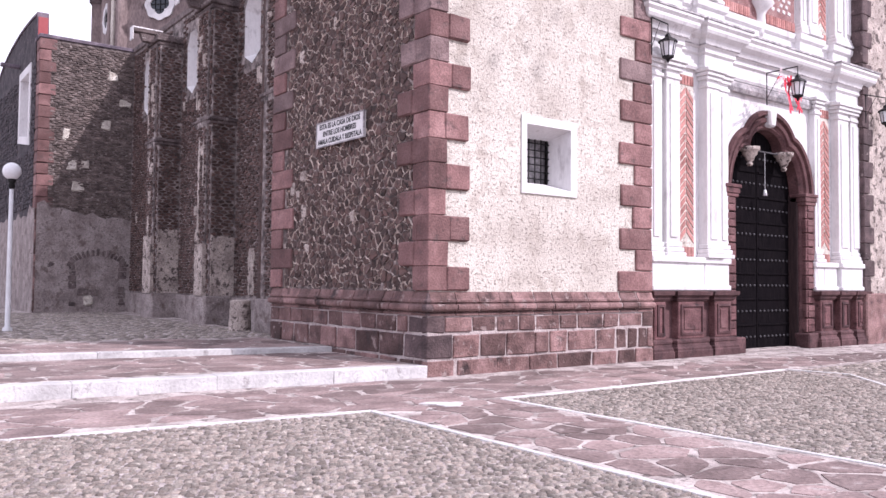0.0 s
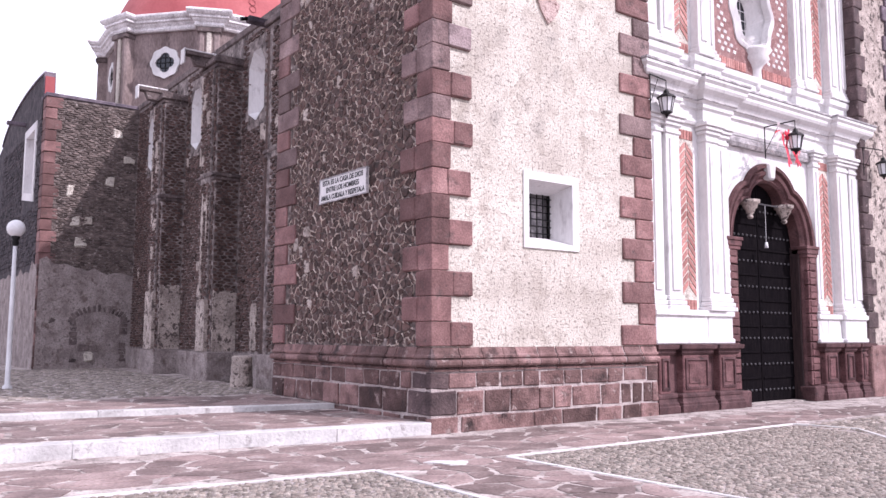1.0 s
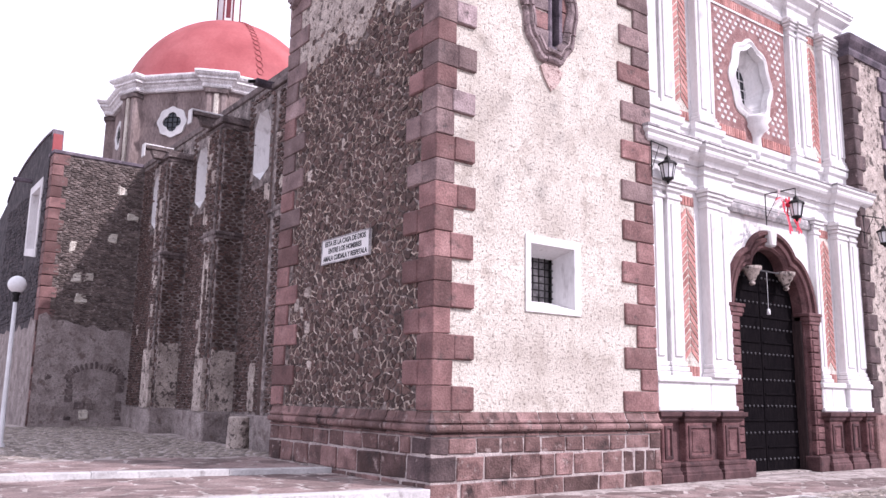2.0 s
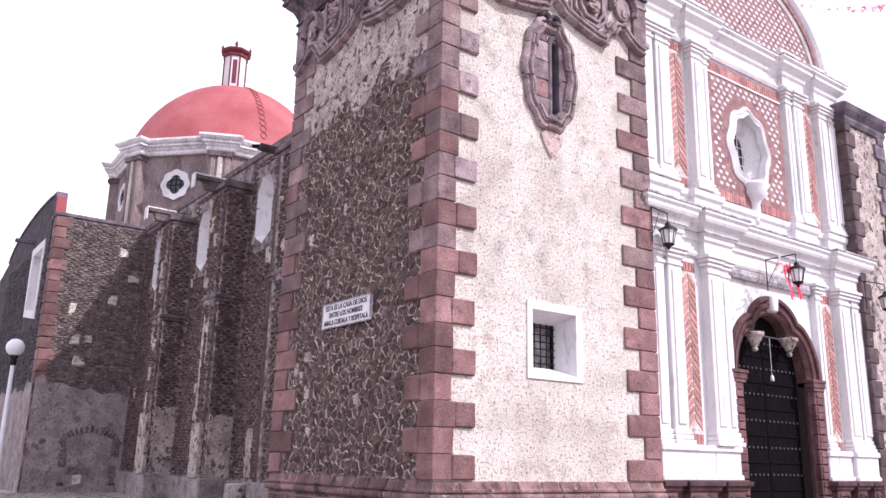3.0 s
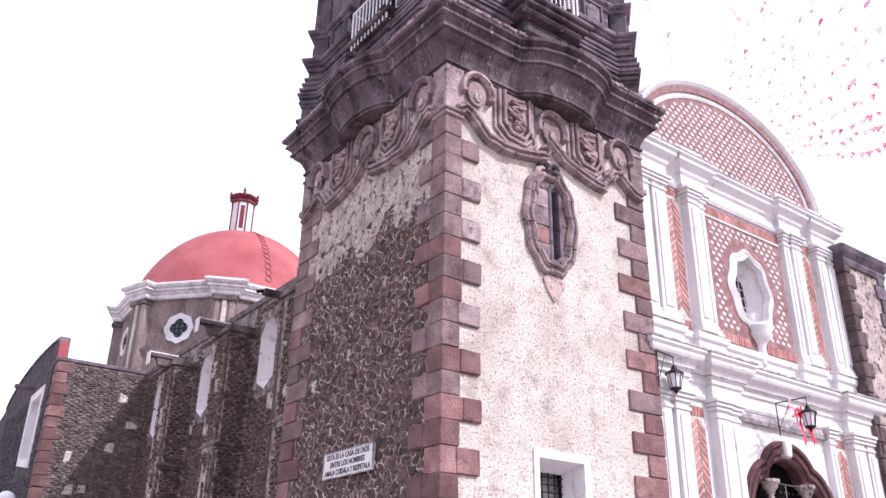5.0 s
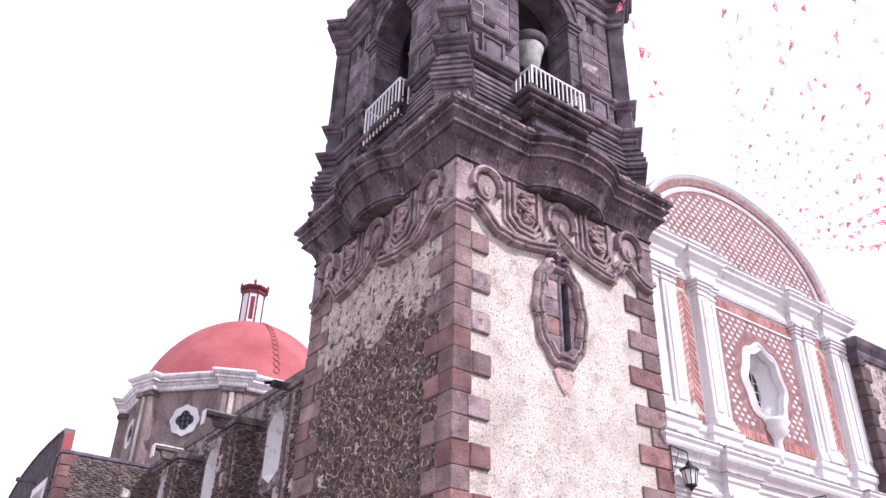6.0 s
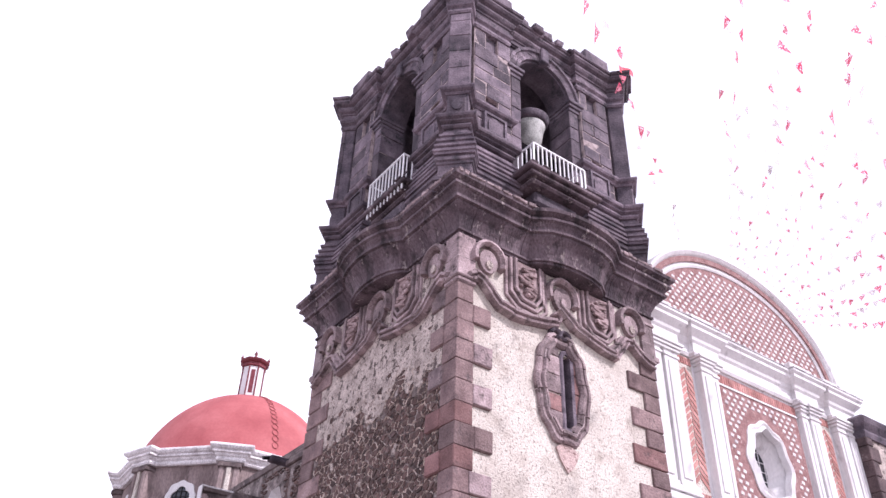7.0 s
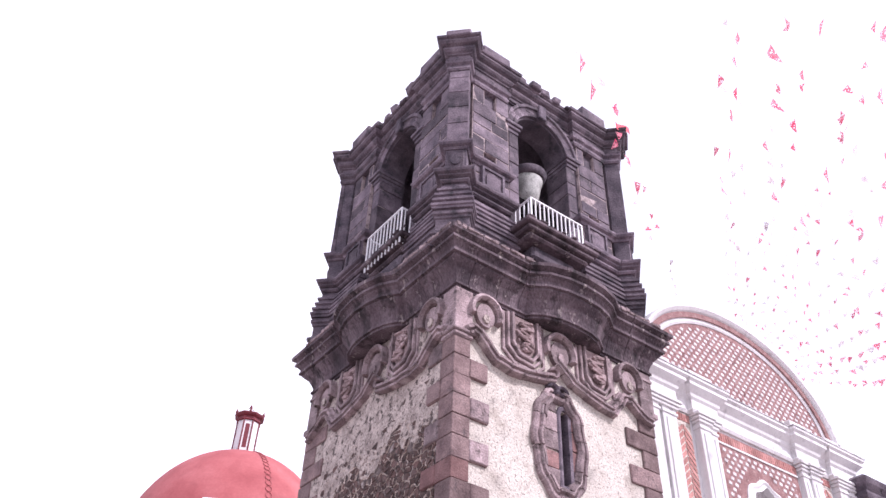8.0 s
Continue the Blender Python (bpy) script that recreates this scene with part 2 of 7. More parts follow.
RING = surface("faded_red_iron", [(0.29, 0.075, 0.08), (0.35, 0.098, 0.102)], 3, 30, 0.1, 0.7)
TRIMRED = surface("dark_red_trim", [(0.13, 0.026, 0.036), (0.18, 0.038, 0.048)], 3, 30, 0.1, 0.6)
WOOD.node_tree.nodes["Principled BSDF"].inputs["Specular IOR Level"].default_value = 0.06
for m in (CLOTH_PINK, CLOTH_PALE):   # thin paper, punched with many holes, lets light through
    n, l = m.node_tree.nodes, m.node_tree.links
    thin = n.new("ShaderNodeBsdfTranslucent")
    l.new(n["Principled BSDF"].inputs["Base Color"].links[0].from_socket, thin.inputs["Color"])
    both = n.new("ShaderNodeMixShader")
    both.inputs["Fac"].default_value = 0.5
    l.new(n["Principled BSDF"].outputs["BSDF"], both.inputs[1])
    l.new(thin.outputs["BSDF"], both.inputs[2])
    lace = n.new("ShaderNodeTexVoronoi")
    lace.inputs["Scale"].default_value = 26.0
    l.new(n.new("ShaderNodeNewGeometry").outputs["Position"], lace.inputs["Vector"])
    cut = n.new("ShaderNodeMath")
    cut.operation, cut.inputs[1].default_value = "LESS_THAN", 0.38
    l.new(lace.outputs["Distance"], cut.inputs[0])
    hole, sheet = n.new("ShaderNodeBsdfTransparent"), n.new("ShaderNodeMixShader")
    l.new(cut.outputs["Value"], sheet.inputs["Fac"])
    l.new(both.outputs["Shader"], sheet.inputs[1])
    l.new(hole.outputs["BSDF"], sheet.inputs[2])
    l.new(sheet.outputs["Shader"], n["Material Output"].inputs["Surface"])
GLASS = bpy.data.materials.new("window_glass")
GLASS.use_nodes = True
gb = GLASS.node_tree.nodes["Principled BSDF"]
gb.inputs["Base Color"].default_value, gb.inputs["Roughness"].default_value = (0.02, 0.025, 0.035, 1), 0.08


# ---- building helpers ----
def mesh_from(name, verts, faces, material):
    me = bpy.data.meshes.new(name)
    me.from_pydata([tuple(v) for v in verts], [], faces)
    me.materials.append(material)
    return me


def thing(name, label, category, group="", kind="", at=(0, 0, 0)):
    ob = new(name)
    ob.location = at
    return tagged(ob, label, category, group, kind)


def hang(ob, parent, label=""):
    ob.parent = parent
    ob.matrix_parent_inverse = Matrix.Translation(-Vector(parent.location)) if parent.parent is None else Matrix()
    if label:
        ob["label"] = label
    return ob


def part(name, bm, material, parent=None, label="", smooth=False):
    """Links a bmesh, given in world places, as one mesh object under a thing or a part."""
    bmesh.ops.recalc_face_normals(bm, faces=bm.faces)
    me = bpy.data.meshes.new(name)
    bm.to_mesh(me)
    bm.free()
    me.materials.append(material)
    if smooth:
        for p in me.polygons:
            p.use_smooth = True
    ob = new(name, me)
    return hang(ob, parent, label) if parent else ob


CORNERS = [(a, b, c) for a in (0, 1) for b in (0, 1) for c in (0, 1)]


def add_box(bm, lo, hi, c=0.0, m=None, jitter=0.0, taper=(0, 0)):
    """A chamfered box between two corners; taper draws the top in (x, y); jitter moves the corners a little."""
    lo, hi = Vector(lo), Vector(hi)
    size = hi - lo
    c = min(c, 0.4 * min(size))
    pts = {}
    for k in CORNERS:
        p = Vector(lo[i] + size[i] * k[i] for i in range(3))
        if k[2]:
            p.x += taper[0] * (1 - 2 * k[0])
            p.y += taper[1] * (1 - 2 * k[1])
        p += Vector(random.uniform(-jitter, jitter) for _ in range(3))
        pts[k] = p
    def vert(p):
        return bm.verts.new(m @ p if m else p)
    if c <= 0:
        v = {k: vert(p) for k, p in pts.items()}
        for ax in range(3):
            for s in (0, 1):
                o = [a for a in range(3) if a != ax]
                loop = []
                for a, b in ((0, 0), (1, 0), (1, 1), (0, 1)):
                    k = [0, 0, 0]
                    k[ax], k[o[0]], k[o[1]] = s, a, b
                    loop.append(v[tuple(k)])
                bm.faces.new(loop)
        return
    v = {}
    for k, p in pts.items():
        for ax in range(3):
            q = p.copy()
            for a in range(3):
                if a != ax:
                    q[a] += c * (1 - 2 * k[a])
            v[k, ax] = vert(q)
    for ax in range(3):
        o = [a for a in range(3) if a != ax]
        for s in (0, 1):
            loop = []
            for a, b in ((0, 0), (1, 0), (1, 1), (0, 1)):
                k = [0, 0, 0]
                k[ax], k[o[0]], k[o[1]] = s, a, b
                loop.append(v[tuple(k), ax])
            bm.faces.new(loop)
        for a in (0, 1):
            for b in (0, 1):
                k0, k1 = [0, 0, 0], [0, 0, 0]
                k0[ax], k1[ax] = 0, 1
                k0[o[0]] = k1[o[0]] = a
                k0[o[1]] = k1[o[1]] = b
                k0, k1 = tuple(k0), tuple(k1)
                bm.faces.new((v[k0, o[0]], v[k1, o[0]], v[k1, o[1]], v[k0, o[1]]))
    for k in CORNERS:
        bm.faces.new([v[k, ax] for ax in range(3)])


def box(name, lo, hi, material, parent=None, c=0.0, label="", m=None, jitter=0.0, taper=(0, 0)):
    bm = bmesh.new()
    add_box(bm, lo, hi, c, m, jitter, taper)
    return part(name, bm, material, parent, label)


def front(y):
    """A wall frame facing -Y: u along X, v up, d out of the wall."""
    return lambda u, v, d=0.0: Vector((u, y - d, v))


def side(x):
    """A wall frame facing -X: u along Y, v up, d out of the wall."""
    return lambda u, v, d=0.0: Vector((x - d, u, v))


def add_slab(bm, frame_of, outer, holes, d0, d1):
    """A wall of the outline outer with openings, from depth d0 (front) back to d1."""
    flat = bmesh.new()
    edges = []
    for loop in (outer, *holes):
        vs = [flat.verts.new((u, v, 0)) for u, v in loop]
        edges += [flat.edges.new((vs[i], vs[(i + 1) % len(vs)])) for i in range(len(vs))]
    bmesh.ops.triangle_fill(flat, use_beauty=True, use_dissolve=False, edges=edges, normal=(0, 0, 1))
    flat.verts.index_update()
    a = [bm.verts.new(frame_of(v.co.x, v.co.y, d0)) for v in flat.verts]
    b = [bm.verts.new(frame_of(v.co.x, v.co.y, d1)) for v in flat.verts]
    for f in flat.faces:
        ids = [v.index for v in f.verts]
        bm.faces.new([a[i] for i in ids])
        bm.faces.new([b[i] for i in reversed(ids)])
    i0 = 0
    for loop in (outer, *holes):
        n = len(loop)
        for i in range(n):
            p, q = i0 + i, i0 + (i + 1) % n
            bm.faces.new((a[p], a[q], b[q], b[p]))
        i0 += n
    flat.free()


def slab(name, frame_of, outer, holes, d0, d1, material, parent=None, label=""):
    bm = bmesh.new()
    add_slab(bm, frame_of, outer, holes, d0, d1)
    return part(name, bm, material, parent, label)


def rect(u0, u1, v0, v1):
    return [(u0, v0), (u1, v0), (u1, v1), (u0, v1)]


def offset_path(path, closed):
    """Mitred outward normals (to the right of the way along the path) of a 2D path."""
    out = []
    n = len(path)
    for i in range(n):
        p = Vector(path[i])
        ns = []
        if closed or i > 0:
            e = p - Vector(path[i - 1])
            ns.append(Vector((e.y, -e.x)).normalized())
        if closed or i < n - 1:
            e = Vector(path[(i + 1) % n]) - p
            ns.append(Vector((e.y, -e.x)).normalized())
        m = sum(ns, Vector((0, 0)))
        if m.length < 1e-6:
            m = ns[0]
        m.normalize()
        out.append(m / max(0.45, m.dot(ns[0])))
    return out


def add_sweep(bm, path, profile, place, closed=False, cap=True):
    """Sweeps the profile of (offset, depth) along a 2D path; place(a, b, depth) gives the world place."""
    normals = offset_path(path, closed)
    rings = []
    for p, nrm in zip(path, normals):
        rings.append([bm.verts.new(place(p[0] + nrm.x * o, p[1] + nrm.y * o, d)) for o, d in profile])
    n, k = len(rings), len(profile)
    for i in range(n if closed else n - 1):
        r, s = rings[i], rings[(i + 1) % n]
        for j in range(k):
            bm.faces.new((r[j], r[(j + 1) % k], s[(j + 1) % k], s[j]))
    if not closed and cap:
        bm.faces.new(rings[0])
        bm.faces.new(list(reversed(rings[-1])))


def sweep(name, path, profile, place, material, parent=None, closed=False, label="", smooth=False):
    bm = bmesh.new()
    add_sweep(bm, path, profile, place, closed)
    return part(name, bm, material, parent, label, smooth)



def sweep_blocks(name, path, profile, place, material, parent, closed=False, step=0.5, gap=0.004, wander=0.012, rng=random.Random(1)):
    """The same sweep cut into stone blocks with fine joints; corners stay inside a block."""
    pts = []
    n = len(path)
    for i in range(n if closed else n - 1):
        p, q = Vector(path[i]), Vector(path[(i + 1) % n])
        pts.append((p, not closed and i == 0))
        k = int((q - p).length / step)
        for j in range(1, k + 1):
            pts.append((p.lerp(q, (j - 0.5 + rng.uniform(-0.15, 0.15)) / k), True))
    if not closed:
        pts.append((Vector(path[-1]), True))
    cuts = [i for i, (p, c) in enumerate(pts) if c]
    if closed:
        cuts.append(cuts[0] + len(pts))
    for a, b in zip(cuts, cuts[1:]):
        run = [pts[i % len(pts)][0].copy() for i in range(a, b + 1)]
        if (run[-1] - run[0]).length < 0.02:
            continue
        run[0] += (run[1] - run[0]).normalized() * gap
        run[-1] += (run[-2] - run[-1]).normalized() * gap
        g, h = rng.uniform(-wander, wander), rng.uniform(-wander, wander) * 0.4
        top = max(o for o, d in profile)
        sweep(name, run, [(o + (g if o > 0.3 * top else 0), d + (h if o > 0.3 * top else 0)) for o, d in profile], place, material, parent)


def plan(a, b, d):
    return Vector((a, b, d))


def add_lathe(bm, centre, profile, segments=24, start=0.0, arc=2 * math.pi):
    """Turns a profile of (radius, z) round the upright axis through centre."""
    full = arc > 6.28
    rings = []
    for i in range(segments if full else segments + 1):
        a = start + arc * i / segments
        rings.append([bm.verts.new((centre[0] + r * math.cos(a), centre[1] + r * math.sin(a), centre[2] + z)) for r, z in profile])
    n = len(rings)
    for i in range(n if full else n - 1):
        r, s = rings[i], rings[(i + 1) % n]
        for j in range(len(profile) - 1):
            bm.faces.new((r[j], s[j], s[j + 1], r[j + 1]))
    bmesh.ops.remove_doubles(bm, verts=bm.verts, dist=1e-5)


def lathe(name, centre, profile, material, parent=None, segments=24, smooth=True, label=""):
    bm = bmesh.new()
    add_lathe(bm, centre, profile, segments)
    return part(name, bm, material, parent, label, smooth)


def add_rod(bm, a, b, r, segments=6):
    a, b = Vector(a), Vector(b)
    way = (b - a).normalized()
    s = way.orthogonal().normalized()
    t = way.cross(s)
    rings = [[bm.verts.new(p + (s * math.cos(k) + t * math.sin(k)) * r) for k in (2 * math.pi * i / segments for i in range(segments))] for p in (a, b)]
    for i in range(segments):
        j = (i + 1) % segments
        bm.faces.new((rings[0][i], rings[0][j], rings[1][j], rings[1][i]))
    bm.faces.new(list(reversed(rings[0])))
    bm.faces.new(rings[1])


def rod(name, a, b, r, material, parent=None, segments=6, label=""):
    bm = bmesh.new()
    add_rod(bm, a, b, r, segments)
    return part(name, bm, material, parent, label)


def cells(u0, u1, v0, v1, su, sv, rng, wander=0.42, drop=0.0):
    """Irregular stone outlines that fill a rectangle: cells round wandering points."""
    nu, nv = max(1, round((u1 - u0) / su)), max(1, round((v1 - v0) / sv))
    du, dv = (u1 - u0) / nu, (v1 - v0) / nv
    pts = {}
    for i in range(-2, nu + 2):
        for j in range(-2, nv + 2):
            if drop and rng.random() < drop:
                continue
            pts[i, j] = (u0 + (i + 0.5 + 0.5 * (j % 2) - 0.25 + rng.uniform(-wander, wander)) * du, v0 + (j + 0.5 + rng.uniform(-wander, wander)) * dv)
    ratio = du / dv
    for i in range(nu):
        for j in range(nv):
            if (i, j) not in pts:
                continue
            cu, cv = pts[i, j]
            poly = [(cu - 2 * du, cv - 2 * dv), (cu + 2 * du, cv - 2 * dv), (cu + 2 * du, cv + 2 * dv), (cu - 2 * du, cv + 2 * dv)]
            for a in range(-2, 3):
                for b in range(-2, 3):
                    if (a or b) and (i + a, j + b) in pts:
                        qu, qv = pts[i + a, j + b]
                        nx, ny = (qu - cu), (qv - cv) * ratio * ratio
                        mx, my = (qu + cu) / 2, (qv + cv) / 2
                        poly = clip(poly, nx, ny, nx * mx + ny * my)
                        if len(poly) < 3:
                            break
                if len(poly) < 3:
                    break
            for nx, ny, k in ((-1, 0, -u0), (1, 0, u1), (0, -1, -v0), (0, 1, v1)):
                poly = clip(poly, nx, ny, k) if len(poly) > 2 else poly
            if len(poly) > 2:
                yield poly


def clip(poly, nx, ny, k):
    out = []
    for i in range(len(poly)):
        p, q = poly[i - 1], poly[i]
        a, b = nx * p[0] + ny * p[1] - k, nx * q[0] + ny * q[1] - k
        if (a > 0) != (b > 0):
            t = a / (a - b)
            out.append((p[0] + t * (q[0] - p[0]), p[1] + t * (q[1] - p[1])))
        if b <= 0:
            out.append(q)
    return out


def stone_from(poly, frame_of, gap, height, rng, round_off=0.16, inset=0.25):
    """Vertices and faces of one stone: the outline drawn in by a joint, its corners cut, its top drawn in and tilted."""
    n = len(poly)
    cu, cv = sum(p[0] for p in poly) / n, sum(p[1] for p in poly) / n
    reach = sum(math.hypot(p[0] - cu, p[1] - cv) for p in poly) / n
    f = max(0.3, 1 - gap / max(reach, 1e-3))
    ring = []
    for i in range(n):
        p, q = poly[i], poly[(i + 1) % n]
        for t in (round_off, 1 - round_off):
            k = f * rng.uniform(0.84, 1.1)
            ring.append((cu + ((p[0] + t * (q[0] - p[0])) - cu) * k, cv + ((p[1] + t * (q[1] - p[1])) - cv) * k))
    h = height * rng.uniform(0.6, 1.3)
    tu, tv = rng.uniform(-0.3, 0.3) * h / max(reach, 0.02), rng.uniform(-0.3, 0.3) * h / max(reach, 0.02)
    top = 1 - inset * rng.uniform(0.5, 1.2)
    verts = [frame_of(u, v, -0.03) for u, v in ring]
    for u, v in ring:
        a, b = (u - cu) * top, (v - cv) * top
        verts.append(frame_of(cu + a, cv + b, max(0.004, h + a * tu + b * tv)))
    m = len(ring)
    faces = [(i, (i + 1) % m, m + (i + 1) % m, m + i) for i in range(m)] + [tuple(range(m, 2 * m))]
    return verts, faces


def masonry(parent, name, polys, frame_of, gap, height, rng, piece_mat, rest_mat, picked, rest_name="", rest_label="", flip=False, inset=0.25):
    """Stones: those that picked() chooses become parts of their own, the others one joined part of kind stuff."""
    verts, faces = [], []
    count = 0
    for poly in polys:
        v, f = stone_from(poly, frame_of, gap, height, rng, inset=inset)
        if flip:
            f = [tuple(reversed(x)) for x in f]
        if count < 300 and picked(poly):
            hang(new(name, mesh_from(name, v, f, piece_mat)), parent)
            count += 1
        else:
            k = len(verts)
            verts += v
            faces += [tuple(i + k for i in x) for x in f]
    if verts:
        ob = new(rest_name or name + "_rest", mesh_from(name, verts, faces, rest_mat))
        hang(ob, parent, rest_label)
        tagged(ob, kind="stuff")


def smears(parent, polys, frame_of, rng, share, label):
    """Wavy ridges of pale mortar that follow some of the joints between stones; one joined part."""
    verts, faces = [], []
    for poly in polys:
        if rng.random() > share:
            continue
        i0, n = rng.randrange(len(poly)), rng.choice((1, 1, 2))
        line = []
        for e in range(n):
            p, q = poly[(i0 + e) % len(poly)], poly[(i0 + e + 1) % len(poly)]
            for t in (0.0, 0.33, 0.66):
                line.append((p[0] + t * (q[0] - p[0]) + rng.uniform(-0.026, 0.026), p[1] + t * (q[1] - p[1]) + rng.uniform(-0.026, 0.026)))
        base, wide = len(verts), rng.uniform(0.006, 0.015)
        for i, (u, v) in enumerate(line):
            a, b = line[max(0, i - 1)], line[min(len(line) - 1, i + 1)]
            tu, tv = b[0] - a[0], b[1] - a[1]
            k = wide * rng.uniform(0.5, 1.5) * (0.3 if i in (0, len(line) - 1) else 1) / max(1e-4, math.hypot(tu, tv))
            verts += [frame_of(u - tv * k, v + tu * k, 0.004), frame_of(u, v, rng.uniform(0.018, 0.028)), frame_of(u + tv * k, v - tu * k, 0.004)]
        for i in range(len(line) - 1):
            j = base + 3 * i
            faces += [(j, j + 3, j + 4, j + 1), (j + 1, j + 4, j + 5, j + 2)]
    ob = new("mortar_smear", mesh_from("mortar_smear", verts, faces, SMEAR))
    hang(ob, parent, label)
    tagged(ob, kind="stuff")


def ellipse(cu, cv, a, b, n=32, lobes=0, depth=0.0, start=0.0):
    out = []
    for i in range(n):
        t = start + 2 * math.pi * i / n
        k = 1 + depth * math.cos(lobes * t) if lobes else 1
        out.append((cu + a * k * math.cos(t), cv + b * k * math.sin(t)))
    return out


def arch_outline(u0, u1, v0, spring, rise=None, n=14):
    """An opening from v0 up to the spring line, closed by a round arch."""
    c, r = (u0 + u1) / 2, (u1 - u0) / 2
    rise = rise or r
    return [(u0, v0), (u1, v0)] + [(c + r * math.cos(math.pi * i / n), spring + rise * math.sin(math.pi * i / n)) for i in range(n + 1)]


# ---- ground, kerbs and the large forms of the yard ----
W1, W2 = 5.37, 5.65          # the tower's front and side
STEP_1, STEP_2 = 0.19, 0.265  # the two low steps beside the tower


def kerb_1(x):
    return -0.05 - 0.105 * x


def kerb_2(x):
    return 2.95 - 0.185 * x


ground = box("ground", (-900, -900, -0.6), (900, 900, -0.012), GROUND)
tagged(ground, "grey-brown mortar and earth of the church yard", "ground", kind="structure")

terrace_low = new("terrace_step", None)
tagged(terrace_low, "low flagstone step with a white kerb beside the tower", "step", kind="structure")
bm = bmesh.new()
add_slab(bm, plan, [(-30, kerb_1(-30) + 0.2), (0.2, kerb_1(0.2) + 0.2), (0.2, 30), (-30, 30)], [], STEP_1 - 0.008, -0.05)
part("bedding", bm, BEDDING, terrace_low)
terrace_high = new("terrace", None)
tagged(terrace_high, "upper yard of cobbles and flagstones beside the nave", "terrace", kind="structure")
bm = bmesh.new()
add_slab(bm, plan, [(-30, kerb_2(-30) + 0.2), (0.2, kerb_2(0.2) + 0.2), (3.0, 30), (-30, 30)], [], STEP_2 - 0.008, STEP_1 - 0.1)
part("bedding", bm, BEDDING, terrace_high)


def kerb_run(label, line, xs, z0, z1, width):
    run = thing("kerb", label, "kerb", "white kerbs")
    for a, b in zip(xs, xs[1:]):
        ang = math.degrees(math.atan2(line(b) - line(a), b - a))
        length = math.hypot(b - a, line(b) - line(a))
        box("kerb_stone", (0.0008, 0, z0), (length - 0.0008, width, z1 + random.uniform(-0.004, 0.004)), KERB, run, 0.01, m=pose(a, line(a), 0, 0, 0, ang), jitter=0.005)


kerb_run("long white-painted kerb along the lower step", kerb_1, [-26, -22, -18.5, -15, -12, -9.4, -7.3, -5.1, -3.3, -1.6, -0.03], -0.04, STEP_1, 0.3)
kerb_run("white-painted kerb of the upper step, partly in shade", kerb_2, [-26, -22, -18, -14, -11, -8.6, -6.2, -4.0, -1.85, -0.04], STEP_1 - 0.06, STEP_2 + 0.015, 0.26)


def line_left(x):
    return -2.42 - 0.105 * (x + 2.52)


def line_strip(name, pts, width=0.062):
    ob = thing("paving_line", name, "paving line", "white lines of the paving")
    for a, b in zip(pts, pts[1:]):
        a, b = Vector((*a, 0)), Vector((*b, 0))
        n = max(1, round((b - a).length / 1.3))
        ang = math.degrees(math.atan2((b - a).y, (b - a).x))
        for i in range(n):
            p = a.lerp(b, i / n)
            box("line_stone", (0.002, -width / 2, -0.05), ((b - a).length / n - 0.002, width / 2, 0.008), LINE, ob, 0.006, m=pose(p.x, p.y, 0, 0, 0, ang), jitter=0.004)


line_strip("narrow white border line round a cobble bed", [(-14.0, -1.2), (-6.2, -2.03), (-2.52, -2.42), (-2.56, -7.2), (-2.6, -16)])
line_strip("narrow white border line round a cobble bed near the door", [(-0.52, -16), (-0.54, -7.2), (-0.61, -2.48), (6.07, -2.41), (6.26, -3.47), (5.44, -4.30), (0.52, -9.28)])

paving = new("paving", None)
tagged(paving, "worn reddish-grey flagstone walks between beds of cobbles", "paving", kind="structure")

box("bedding", (-2.5, -16, -0.05), (-0.58, -2.4, -0.003), BEDDING, paving)
box("bedding", (-2.5, -2.396, -0.05), (14.0, -0.02, -0.003), BEDDING, paving)
bm = bmesh.new()
add_slab(bm, plan, [(-14, line_left(-14)), (-2.504, line_left(-2.504)), (-2.504, kerb_1(-2.504) + 0.1), (-14, kerb_1(-14) + 0.1)], [], -0.003, -0.05)
part("bedding", bm, BEDDING, paving)


patch = [(-1.55 + 0.2 * (1 + 0.25 * math.sin(3 * k + 1)) * math.cos(k) - 0.08 * math.sin(k), -2.47 + 0.2 * (1 + 0.2 * math.sin(2 * k)) * math.sin(k) - 0.08 * math.cos(k)) for k in [2 * math.pi * i / 20 for i in range(20)]]
bm = bmesh.new()
add_slab(bm, plan, patch, [], 0.014, -0.02)
part("mortar_patch", bm, LINE, paving, "pale spill of mortar on the flagstones")


def floor_frame(z):
    return lambda u, v, d=0.0: Vector((u, v, z + d))


rng = random.Random(4)


def pave(parent, u0, u1, v0, v1, su, sv, z, keep, near):
    masonry(parent, "flagstone", [p for p in cells(u0, u1, v0, v1, su, sv, rng, 0.46, 0.16) if keep(sum(q[0] for q in p) / len(p), sum(q[1] for q in p) / len(p))], floor_frame(z), 0.024, 0.004, rng, FLAG, FLAG, near, "flagstone_rest", inset=0.03)


